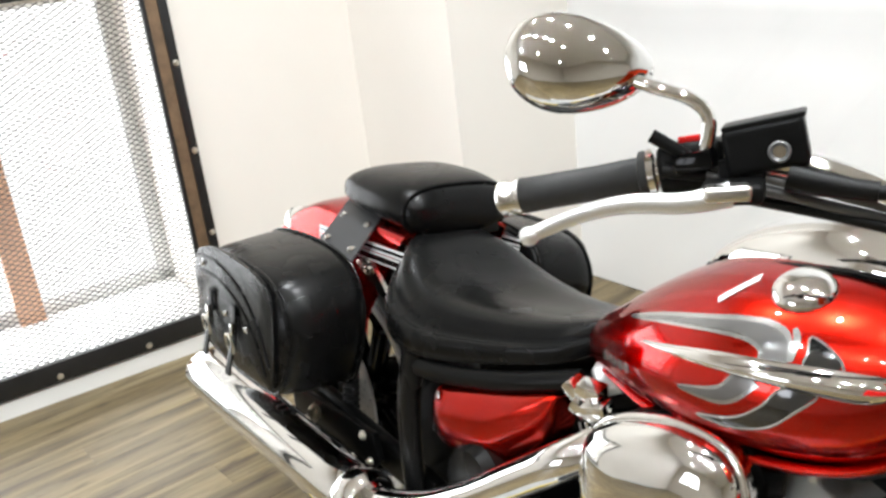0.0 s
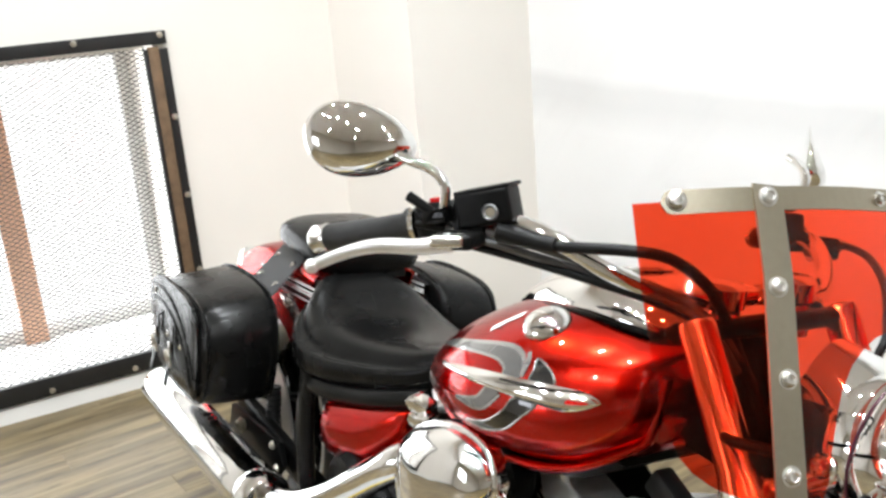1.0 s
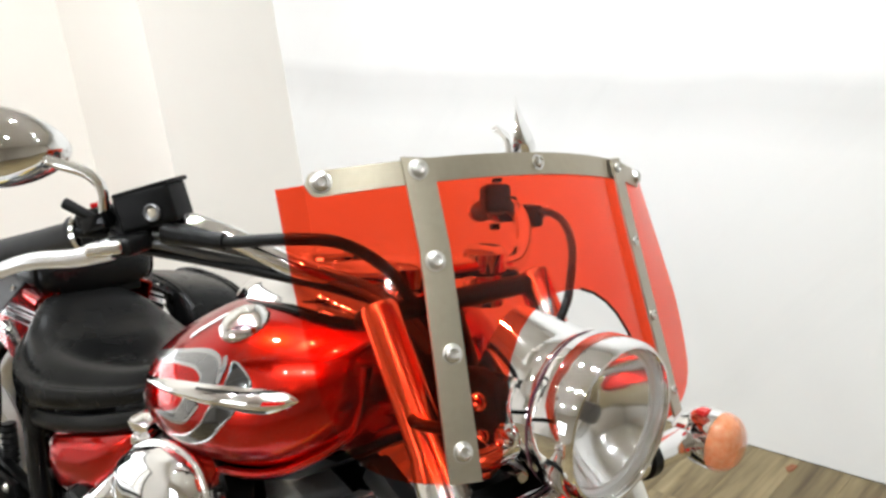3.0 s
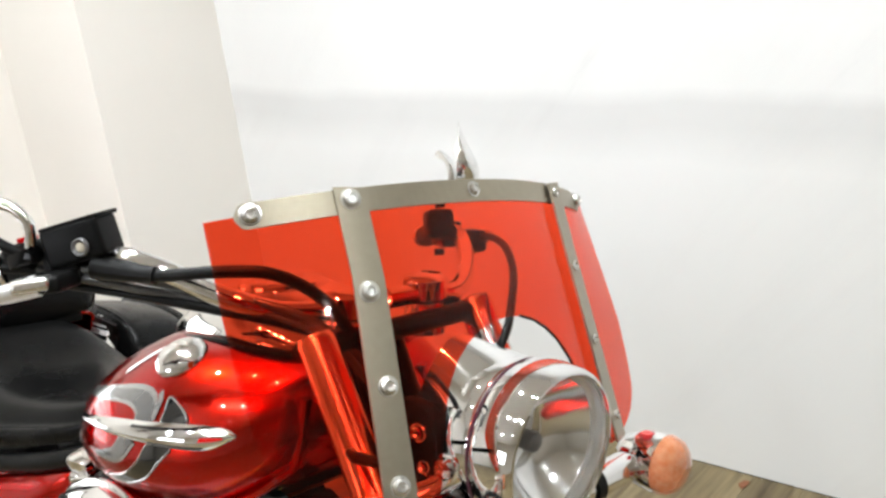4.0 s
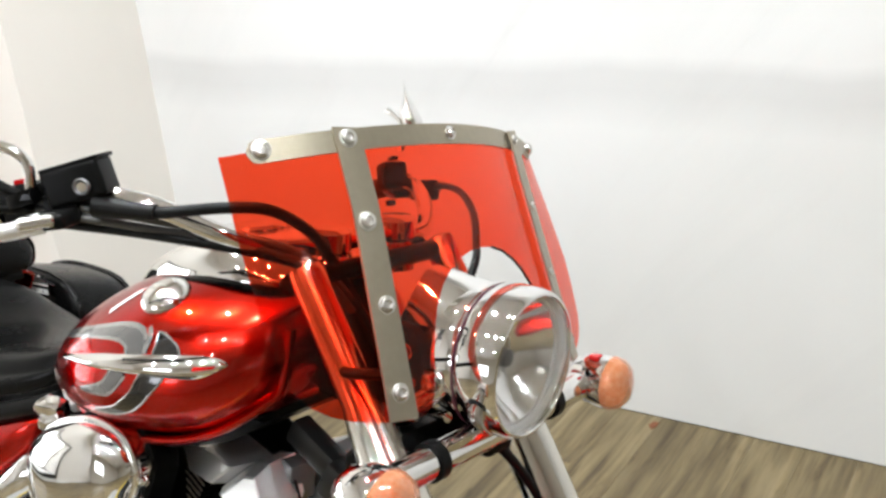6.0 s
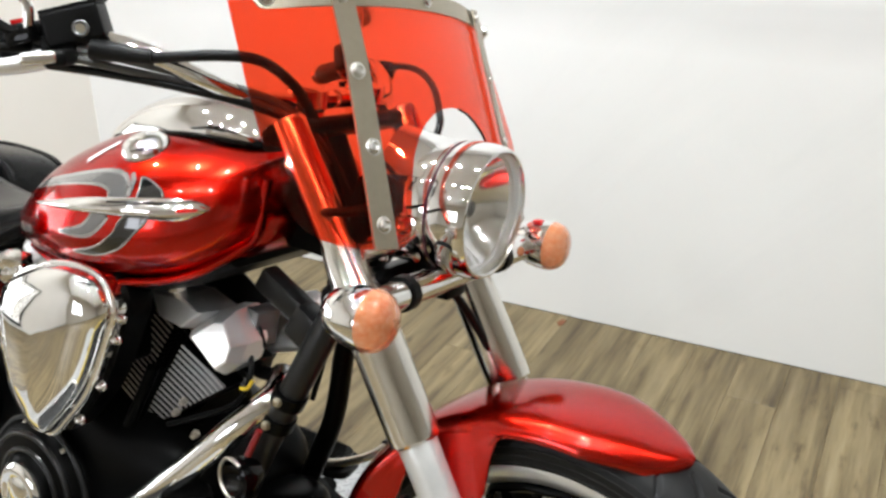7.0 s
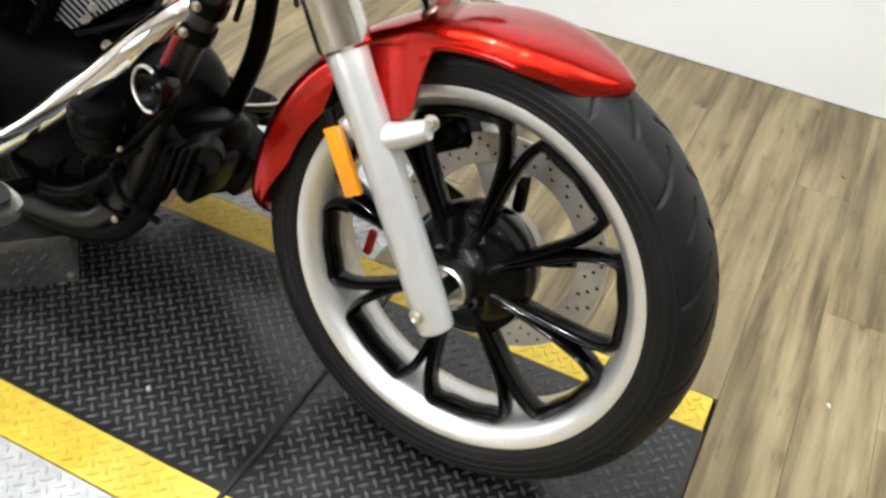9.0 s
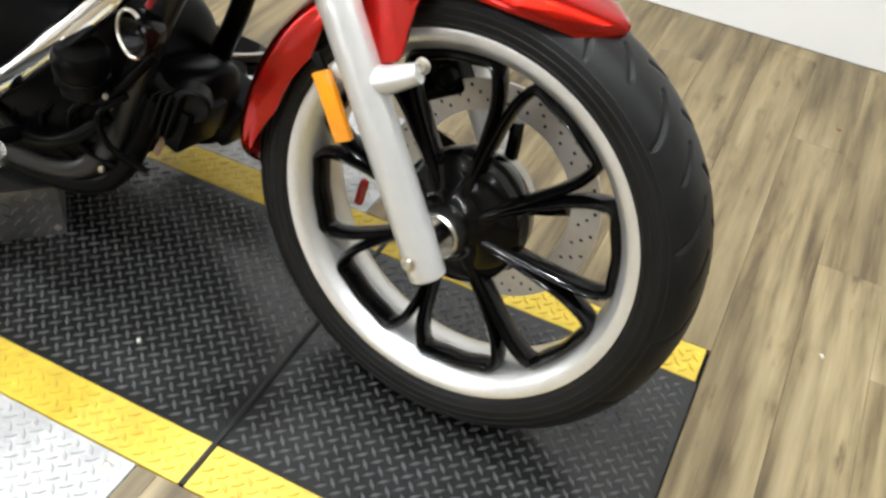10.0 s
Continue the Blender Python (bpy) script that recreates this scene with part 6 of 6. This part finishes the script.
def cylinder(name, up, fore, front, a0, a1, y0, y1, depth, label):
    """A finned cylinder with its head covers."""
    up, fore = V(up).normalized(), V(fore).normalized()
    def place(a, y, c):
        return up * a + V((0, y, 0)) + fore * c
    cyl = part(name, block(bmesh.new(), place, a0, a1, y0 + 0.016, y1, front - depth, front - 0.016), ENGINE, eng, label, 30)
    if name == "front_cylinder":
        # fins across the bore, longer towards the head; their outer edges are machined bright
        part("barrel", block(bmesh.new(), place, a0 + 0.05, a1, y0 + 0.030, y1, front - 0.02, front + 0.030), ENGINE, cyl)
        part("barrel", block(bmesh.new(), place, a0 + 0.11, a1, y0 + 0.032, y1, front + 0.030, front + 0.060), ENGINE, cyl)
        for i in range(17):
            a, ln = a0 + 0.008 + 0.0103 * i, 0.022 + 0.0046 * i
            part("fin", wedge(place, a - 0.0024, a + 0.0024, y0, y0 + 0.011 * ln / 0.096, y0 + 0.045, front, front + ln), ENGINE, cyl, "black cooling fin", 20)
            part("fin_edge", wedge(place, a - 0.0018, a + 0.0018, y0 - 0.0012, y0 - 0.0012 + 0.011 * ln / 0.096, y0 + 0.004, front + 0.002, front + ln - 0.002), FIN, cyl, "machined bright fin edge", 20)
        for i in range(17):
            a = a0 + 0.016 + 0.0103 * i
            part("fin", block(bmesh.new(), place, a - 0.0022, a + 0.0022, y0 + 0.002, y0 + 0.03, front - 0.068, front - 0.022), ENGINE, cyl, "black cooling fin", 20)
            part("fin_edge", block(bmesh.new(), place, a - 0.0014, a + 0.0014, y0 + 0.0008, y0 + 0.004, front - 0.066, front - 0.026), ROTOR, cyl, "machined fin edge", 20)
    else:
        for i in range(11):
            y = y0 + 0.008 + 0.0145 * i
            part("fin", block(bmesh.new(), place, a0 + 0.006, a1 - 0.004, y - 0.0030, y + 0.0030, front - 0.03, front - 0.0025 * abs(i - 5) / 5), ENGINE, cyl, "black cooling fin", 20)
            part("fin_edge", block(bmesh.new(), place, a0 + 0.012, a1 - 0.008, y - 0.0026, y + 0.0026, front - 0.004, front + 0.0008 - 0.0025 * abs(i - 5) / 5), FIN, cyl, "machined bright fin edge", 20)
        for i in range(10):
            c = front - 0.012 - 0.0142 * i
            part("fin", block(bmesh.new(), place, a0 + 0.006, a1 - 0.004, y0, y0 + 0.03, c - 0.0030, c + 0.0030), ENGINE, cyl, "black cooling fin", 20)
            part("fin_edge", block(bmesh.new(), place, a0 + 0.012, a1 - 0.008, y0 - 0.0008, y0 + 0.004, c - 0.0022, c + 0.0022), FIN, cyl, "machined bright fin edge", 20)
    ang = math.degrees(math.atan2(up.x, up.z))
    part("head_block", rbox(place(a1 + 0.022, (y0 + y1) / 2, front - 0.055), (0.175, 0.145, 0.050), 0.012, (0, ang, 0), seg=3), ENGINE, cyl)
    if name == "front_cylinder":
        for nm, poly, y_in, y_out, k_in, tag in (("rocker_cover", [(-0.655, 0.663), (-0.593, 0.660), (-0.547, 0.643), (-0.570, 0.616), (-0.620, 0.628)], -0.050, -0.108, 0.80, "chrome rocker cover"),
                                                 ("head_cover", [(-0.568, 0.616), (-0.538, 0.648), (-0.517, 0.650), (-0.482, 0.611), (-0.479, 0.586), (-0.492, 0.572)], -0.045, -0.110, 0.74, "faceted chrome head cover")):
            mx, mz = sum(p[0] for p in poly) / len(poly), sum(p[1] for p in poly) / len(poly)
            rows_c = [[V((mx + (x - mx) * k, y + (0.7 * (z - mz) + 0.3 * (x - mx)) * k, mz + (z - mz) * k)) for x, z in poly] for k, y in ((1.0, y_in), (1.0, y_out + 0.022), (0.97, y_out + 0.019), (k_in, y_out), (k_in * 0.9, y_out - 0.002))]
            part(nm, skin(bmesh.new(), rows_c), POLISH, cyl, tag, 12)
        part("head_stud", lathe([(-0.02, 0.010), (0.006, 0.010), (0.012, 0.016), (0.018, 0.012), (0.022, 0.002)], (-0.598, -0.100, 0.668), (0.2, -0.5, 0.85), 8), CHROME, cyl, "chrome head stud", 20)
        return cyl
    part("rocker_cover", rbox(place(a1 + 0.052, y0 + 0.006, front - 0.030), (0.074, 0.064, 0.048), 0.010, (-15, ang, 26), seg=1), POLISH, cyl, "chrome rocker cover")
    part("head_cover", rbox(place(a1 + 0.046, y0 + 0.010, front + 0.052), (0.086, 0.076, 0.056), 0.010, (-15, ang, 30), seg=1), POLISH, cyl, "faceted chrome head cover")
    part("head_plug", rbox(place(a1 + 0.072, y0 + 0.022, front - 0.030), (0.030, 0.040, 0.016), 0.005, (0, ang, 0), seg=2), BRUSHED, cyl)
    return cyl


cylinder("front_cylinder", (0.5, 0, 0.866), (0.866, 0, -0.5), -0.812, 0.030, 0.210, -0.092, 0.075, 0.165, "finned front cylinder")
cylinder("rear_cylinder", (-0.42, 0, 0.9), (0.9, 0, 0.42), -0.510, 0.760, 0.930, -0.088, 0.085, 0.165, "finned rear cylinder")
for y in (-0.105, -0.120):
    part("pushrod_tube", tube([(-0.690, y, 0.42), (-0.640, y + 0.01, 0.54)], 0.009, 14), ENGINE, eng)
part("spark_lead", tube(spline([(-0.50, -0.06, 0.60), (-0.47, -0.085, 0.575), (-0.495, -0.085, 0.52), (-0.56, -0.09, 0.48), (-0.62, -0.10, 0.45)], 5), 0.0045, 8), CABLE, eng, "black spark lead")
part("yellow_lead", tube(spline([(-0.452, -0.10, 0.572), (-0.458, -0.105, 0.560), (-0.470, -0.105, 0.556)], 4), 0.0028, 8), WIRE, eng, "yellow wire")
part("coil", rbox((-0.502, -0.030, 0.622), (0.028, 0.040, 0.056), 0.004, (0, 8, -12), seg=2), COIL, eng, "dark grey ignition coil")
part("coil_case", rbox((-0.529, -0.034, 0.610), (0.026, 0.034, 0.044), 0.003, (0, 6, -12), seg=2), BRUSHED, eng, "pale grey coil case")
part("coil_foot", rbox((-0.514, -0.034, 0.574), (0.056, 0.034, 0.026), 0.004, (0, 16, -12), seg=2), FRAMEGREY, eng)
part("coil_rod", tube([(-0.515, -0.045, 0.650), (-0.488, -0.047, 0.622), (-0.478, -0.048, 0.598)], 0.0026, 8), CABLE, eng, "thin black rod")
far = [(-0.528, 0.640), (-0.488, 0.656), (-0.468, 0.650), (-0.437, 0.610), (-0.440, 0.588), (-0.512, 0.566)]
mx, mz = sum(p[0] for p in far) / 6, sum(p[1] for p in far) / 6
part("far_head_cover", skin(bmesh.new(), [[V((mx + (x - mx) * k, y + 0.35 * (z - mz) * k, mz + (z - mz) * k)) for x, z in far] for k, y in ((1.0, 0.06), (1.0, 0.020), (0.98, 0.018), (0.80, 0.002), (0.7, 0.0))]), POLISH, eng, "faceted chrome head cover", 12)
part("coil_cap", lathe([(0, 0.007), (0.006, 0.007), (0.009, 0.004), (0.010, 0.0005)], (-0.520, -0.052, 0.634), (0.3, -0.7, 0.6), 14), CHROME, eng)
for i, (x, z) in enumerate(((-0.585, 0.500), (-0.560, 0.455), (-0.625, 0.425), (-0.600, 0.478))):
    bolt(eng, (x, -0.100, z), (0.4, -1, 0), 0.0050, 0.014, STEEL)
part("cylinder_base", lofted([(-0.60, 0.06, 0.475, 0.40, 0), (-0.615, 0.074, 0.470, 0.39, 0), (-0.68, 0.082, 0.47, 0.38, 0), (-0.80, 0.100, 0.47, 0.38, 0)], e=3.5), ENGINE, eng)
# teardrop chrome air box
air = group_part("air_cleaner", bike, "chrome teardrop air cleaner cover")
tear = smooth_outline([(-0.599, 0.666), (-0.626, 0.706), (-0.690, 0.710), (-0.764, 0.688), (-0.816, 0.654), (-0.825, 0.600), (-0.807, 0.497), (-0.764, 0.448), (-0.736, 0.441), (-0.709, 0.465), (-0.653, 0.535), (-0.614, 0.622)], 6)
cx, cz = -0.712, 0.610
rings = [[V((cx + (x - cx) * k, -y, cz + (z - cz) * k)) for x, z in tear] for k, y in ((0.97, 0.175), (1.0, 0.205), (0.99, 0.220), (0.96, 0.232), (0.90, 0.241), (0.78, 0.249), (0.60, 0.255), (0.40, 0.2585), (0.20, 0.260), (0.03, 0.2605))]
part("cover", skin(bmesh.new(), rings), CHROME, air, "chrome teardrop cover", 60)
part("rim_trim", tube([V((cx + (x - cx) * 0.999, -0.212, cz + (z - cz) * 1.002)) for x, z in tear], 0.0060, 10, closed=True, ref=(0, 1, 0)), CHROME, air)
part("backplate", prism([(cx + (x - cx) * 1.04, cz + (z - cz) * 1.04) for x, z in tear], -0.150, -0.188, 0.006), ENGINE, air, "black backing plate")
for x, z in ((-0.590, 0.655), (-0.600, 0.622), (-0.632, 0.545), (-0.68, 0.478)):
    bolt(air, (x, -0.205, z), (0, -1, 0), 0.006, 0.010)
part("intake", rbox((-0.72, -0.09, 0.60), (0.11, 0.13, 0.12), 0.02, seg=3), ENGINE, air)
for dx, dz, rot in ((0.0, 0.0, 20), (0.030, 0.012, -15), (-0.024, 0.016, 40), (0.012, 0.030, 5)):
    part("mount_cover", rbox((-0.905 + dx, -0.150 - dx * 0.3, 0.628 + dz), (0.036, 0.030, 0.022), 0.005, (12, rot, 18), seg=2), CHROME, eng, "chrome engine mount cover")

# frame
fr = group_part("frame", bike, "black steel frame")
part("neck", tube([(-0.335, 0, 0.715), (-0.43, 0, 0.90)], 0.034, 24), ENGINE, fr)
part("neck_gusset", prism([(-0.345, 0.755), (-0.395, 0.86), (-0.56, 0.785), (-0.52, 0.752), (-0.40, 0.745)], -0.025, 0.025, 0.006), ENGINE, fr)
part("backbone", tube(spline([(-0.41, 0, 0.83), (-0.55, 0, 0.775), (-0.80, 0, 0.70), (-1.10, 0, 0.60), (-1.30, 0, 0.52)], 5), 0.030, 16), ENGINE, fr)
for s in (-1, 1):
    out_ = -0.088 if s < 0 else 0.075
    part("down_tube", tube(spline([(-0.330 if s < 0 else -0.375, out_ * 0.75, 0.715), (-0.381 if s < 0 else -0.425, out_, 0.588), (-0.445, out_ * 1.05, 0.452), (-0.495, out_ * 1.1, 0.315), (-0.53, s * 0.11, 0.22), (-0.62, s * 0.12, 0.165), (-0.90, s * 0.13, 0.155), (-1.15, s * 0.14, 0.20), (-1.25, s * 0.16, 0.32)], 6), 0.0200 if s < 0 else 0.0165, 18), FRAMEGREY if s < 0 else ENGINE, fr, "satin black frame tube")
    bolt(fr, (-0.393, s * 0.116, 0.563), (0.3, s, 0), 0.0055, 0.006, TRIM)
    bolt(fr, (-0.412, s * 0.116, 0.523), (0.3, s, 0), 0.0055, 0.006, TRIM)
part("gusset_box", rbox((-0.432, -0.050, 0.682), (0.112, 0.030, 0.036), 0.006, (0, 27, 0), seg=2), FRAMEGREY, fr, "satin black steering head gusset")
part("gusset_collar", rbox((-0.392, -0.056, 0.655), (0.050, 0.040, 0.052), 0.007, (0, 30, 0), seg=2), FRAMEGREY, fr)
for x, z in ((-0.393, 0.563), (-0.412, 0.523)):
    part("tube_clamp", lathe([(-0.010, 0.020), (-0.010, 0.0245), (0.010, 0.0245), (0.010, 0.020)], (x, -0.0905, z), (0.40, 0, 0.92), 24), ENGINE, fr, "black tube clamp")
part("brace_tube", tube([(-0.395, -0.06, 0.575), (-0.48, -0.05, 0.560), (-0.57, -0.03, 0.552)], 0.010, 12), ENGINE, fr)
part("drop_cable", tube(spline([(-0.42, 0.02, 0.70), (-0.425, 0.025, 0.64), (-0.43, 0.03, 0.58), (-0.45, 0.03, 0.50)], 5), 0.0045, 8), CABLE, fr)
part("horn", lathe([(0.03, 0.018), (0.010, 0.029), (0, 0.031), (-0.008, 0.031), (-0.010, 0.027), (0.002, 0.022), (0.008, 0.012), (0.004, 0.001)], (-0.437, -0.140, 0.445), (0.20, 1, 0.0), 32), GLOSS, fr, "round horn with a metal ring")
HORN = pose(-0.437, -0.141, 0.445, 0, 0, -11.3)
part("horn_ring", tube([HORN @ V((0.0295 * math.cos(radians(a)), -0.009, 0.0300 * math.sin(radians(a)))) for a in range(60, 301, 10)], 0.0028, 8), STEEL, fr, "steel arc along one side of the horn rim")
part("red_sleeve", tube([(-0.412, -0.128, 0.520), (-0.424, -0.136, 0.482)], 0.0050, 10), REDRUBBER, fr, "small red rubber sleeve")
part("oil_filter", lathe([(0, 0.030), (0.016, 0.032), (0.018, 0.036), (0.026, 0.036), (0.028, 0.033), (0.034, 0.037), (0.056, 0.038), (0.064, 0.033), (0.066, 0.001)], (-0.522, -0.150, 0.336), (0.05, -0.15, 1), 32), ENGINE, eng, "black ribbed cap")
part("oil_hose", tube(spline([(-0.50, -0.13, 0.30), (-0.535, -0.155, 0.262), (-0.584, -0.158, 0.235), (-0.64, -0.158, 0.225), (-0.69, -0.15, 0.24), (-0.72, -0.13, 0.28)], 6), 0.0105, 12), ENGINE, eng, "black oil hose")
part("oil_hose", tube(spline([(-0.45, -0.10, 0.40), (-0.485, -0.125, 0.345), (-0.52, -0.13, 0.315), (-0.57, -0.13, 0.33), (-0.585, -0.12, 0.37)], 6), 0.0085, 12), ENGINE, eng, "black oil hose")
part("drain_strap", tube(spline([(-0.435, -0.075, 0.315), (-0.440, -0.085, 0.275), (-0.452, -0.088, 0.245)], 5), 0.0055, 8, squash=0.5), TIMBER, eng, "brown hanging strap")
reg = part("regulator", rbox((-0.450, -0.045, 0.305), (0.095, 0.085, 0.070), 0.008, (0, 18, 0)), ENGINE, eng, "black finned regulator")
for k in range(6):
    part("regulator_fin", rbox((-0.492 + 0.0155 * k, -0.086, 0.295 + 0.005 * k), (0.005, 0.030, 0.078), 0.002, (0, 18, 0), seg=1), PLASTIC, reg)
part("regulator_end", lathe([(0.02, 0.026), (-0.004, 0.028), (-0.008, 0.024), (-0.005, 0.018), (-0.005, 0.001)], (-0.402, -0.075, 0.338), (-0.5, 0.8, 0.2), 24), PLASTIC, eng)
part("skid_pan", lofted([(-0.405, 0.02, 0.36, 0.31, 0), (-0.42, 0.05, 0.37, 0.265, 0), (-0.48, 0.085, 0.36, 0.225, 0), (-0.56, 0.10, 0.33, 0.20, 0), (-0.66, 0.10, 0.30, 0.19, 0)], e=2.6), ENGINE, eng)
part("pan_foot", rbox((-0.455, 0.055, 0.285), (0.11, 0.07, 0.09), 0.015, (0, 24, 0), seg=2), ENGINE, eng)

rng_ = random.Random(11)
for k in range(7):
    p = V((-0.46 - 0.30 * rng_.random(), -0.118 - 0.035 * rng_.random(), 0.20 + 0.20 * rng_.random()))
    bolt(eng, p, (0.3, -1, 0.15), 0.0035 + 0.002 * rng_.random(), 0.005, TRIM)
for k in range(5):
    a = V((-0.47 - 0.055 * k, -0.125, 0.34 - 0.02 * k))
    part("hose", tube(spline([a, a + V((-0.03, -0.022, -0.035)), a + V((-0.02, -0.010, -0.085)), a + V((0.03, 0.01, -0.11))], 5), 0.0052, 8), ENGINE, eng, "black hose")
    part("hose_clip", lathe([(-0.003, 0.0050), (-0.003, 0.0066), (0.003, 0.0066), (0.003, 0.0050)], a + V((-0.03, -0.022, -0.035)), (0.1, 0.1, -1), 12), ENGINE, eng)

# footboards, pedals
for s in (-1, 1):
    fb = group_part("footboard", bike, "black rubber footboard with a metal edge")
    dy, dx = (0.0, 0.0) if s < 0 else (-0.060, 0.020)
    o = smooth_outline([(-0.565, 0.27), (-0.555, 0.33), (-0.58, 0.385), (-0.68, 0.392), (-0.80, 0.385), (-0.84, 0.35), (-0.84, 0.27), (-0.70, 0.255)], 5)
    o = [(x + dx, 0.325 + dy + (y - 0.325) * (1.0 if s < 0 else 0.72) - (0.030 * max(0.0, (0.36 - y) / 0.10) if s < 0 else 0)) for x, y in o]
    bm = bmesh.new()
    skin(bm, [[V((x, s * y, 0.245 + dz)) for x, y in o] for dz in (0, 0.014)])
    part("board", bm, ALU if s < 0 else PLASTIC, fb, "cast metal board edge" if s < 0 else "black board edge")
    bm = bmesh.new()
    skin(bm, [[V((-0.70 + dx + (x - dx + 0.70) * 0.90, s * (0.325 + dy + (y - dy - 0.325) * (0.84 if s < 0 else 0.90) - (0.006 if s < 0 else 0)), 0.259 + dz)) for x, y in o] for dz in (0, 0.010)])
    part("rubber_mat", bm, SIDEWALL if s < 0 else ENGINE, fb, "ribbed black rubber mat")
    for k in range(9):
        part("rib", rbox((-0.70 + dx, s * (0.325 + dy + (0.0115 if s < 0 else 0.0082) * (k - 4)), 0.270), (0.24 - 0.004 * abs(k - 4) ** 1.5, 0.005, 0.005), 0.0015, seg=1), SIDEWALL if s < 0 else ENGINE, fb)
    part("board_arm", tube([(-0.64, s * 0.13, 0.22), (-0.64, s * 0.27, 0.245)], 0.012, 12), ENGINE, fb)
part("shift_lever", tube(spline([(-0.66, 0.20, 0.25), (-0.56, 0.23, 0.27), (-0.49, 0.25, 0.30), (-0.465, 0.29, 0.325)], 6), 0.008, 12), STEEL, bike, "shift lever")
part("shift_peg", tube([(-0.468, 0.27, 0.318), (-0.455, 0.34, 0.330)], 0.013, 14), SIDEWALL, bike, "rubber shift peg")
# low rails added under the engine so the plate reflects less light
for s in (-1, 1):
    part("added_low_rail", tube(spline([(-0.455, s * 0.085, 0.330), (-0.490, s * 0.105, 0.215), (-0.560, s * 0.120, 0.160), (-0.72, s * 0.128, 0.140), (-0.95, s * 0.130, 0.142), (-1.12, s * 0.130, 0.200), (-1.20, s * 0.135, 0.300)], 6), 0.016, 12), ENGINE, bike, "black low rail added to darken the plate's reflections")
part("side_stand", tube(spline([(-0.72, 0.15, 0.17), (-0.70, 0.26, 0.13), (-0.68, 0.355, 0.075)], 5), 0.012, 12), ENGINE, bike, "lowered black side stand")
part("stand_foot", rbox((-0.68, 0.36, 0.073), (0.07, 0.05, 0.008), 0.003, (10.2, 0, 0)), ENGINE, bike)

# ---- floor planks ----
floor = tagged(new("floor"), "grey-brown vinyl wood planks", "floor", kind="structure")
PLANK_W, PLANK_L = 0.1215, 1.22


def plank_mesh(w, l):
    return mesh_of("plank", rbox((0, 0, -0.006), (w - 0.0005, l - 0.0005, 0.010), 0.0005, seg=1), WOOD, 20)


WHOLE = plank_mesh(PLANK_W, PLANK_L)


def lay(x, y0, y1):
    """One plank, cut where the platform or the walls end it."""
    if y1 - y0 < 0.02:
        return
    full = abs(y1 - y0 - PLANK_L) < 1e-4
    ob = new("plank", WHOLE if full else plank_mesh(PLANK_W, y1 - y0))
    ob.parent = floor
    ob.location = (x, (y0 + y1) / 2, 0)


rng = random.Random(5)
col = 0
x = PLATE_X1 + 0.002 + PLANK_W / 2 - 28 * PLANK_W
while x < 5.1:
    off = [0.0, 0.47, 0.86, 0.23, 0.66, 1.05][col % 6] + rng.uniform(-0.05, 0.05)
    holes = []
    if PLATE_X0 < x < PLATE_X1:
        holes = [(-0.3615, 0.2575)]
        if x < -0.27:
            holes = [(-0.661, 0.561)]
    y = -4.5 - off
    while y < NORTH:
        a, b = max(y, -4.5), min(y + PLANK_L, NORTH - 0.002)
        segs = [(a, b)]
        for h0, h1 in holes:
            cut = []
            for s0, s1 in segs:
                if s1 <= h0 or s0 >= h1:
                    cut.append((s0, s1))
                else:
                    cut += [(s0, min(s1, h0)), (max(s0, h1), s1)]
            segs = cut
        for s0, s1 in segs:
            lay(x, s0, s1)
        y += PLANK_L
    x += PLANK_W
    col += 1

# narrow planks that close the ends of the silver wings
END = mesh_of("plank", rbox((0, 0, -0.006), (0.0335, 0.3000, 0.010), 0.0015, seg=1), WOOD, 20)
for y in (-0.5115, 0.4095):
    ob = new("plank", END)
    ob.parent = floor
    ob.location = (-0.2668, y, 0)


# small scraps and a stain on the floor
def scrap(x, y, size, seed, material, label, category):
    r = random.Random(seed)
    n = 9
    bm = bmesh.new()
    low = [(size * (0.6 + 0.5 * r.random()) * math.cos(2 * math.pi * k / n), size * 0.6 * (0.6 + 0.5 * r.random()) * math.sin(2 * math.pi * k / n)) for k in range(n)]
    skin(bm, [[V((a, b, 0.0)) for a, b in low], [V((a * 0.85, b * 0.85, 0.0016 + 0.001 * r.random())) for a, b in low]])
    ob = new("floor_scrap", mesh_of("floor_scrap", bm, material, 30))
    ob.matrix_world = pose(x, y, 0.0002, 0, 0, r.uniform(0, 180))
    return tagged(ob, label, category, "floor scraps")


RUST = surface("brown_scrap", (0.20, 0.07, 0.03), 0.7, 0, 0.3, 80)
PALE = surface("pale_scrap", (0.55, 0.52, 0.46), 0.7, 0, 0.2, 80)
scrap(-0.50, 1.340, 0.022, 3, RUST, "small brown leaf-like scrap on the planks", "scrap")
scrap(0.448, 1.056, 0.006, 5, RUST, "tiny dark brown crumb on the planks", "scrap")
scrap(0.521, 0.342, 0.007, 8, PALE, "tiny pale paint chip on the planks", "scrap")
scrap(-0.422, -0.190, 0.007, 9, PALE, "tiny pale chip on the black tread plate", "scrap").location.z = 0.003
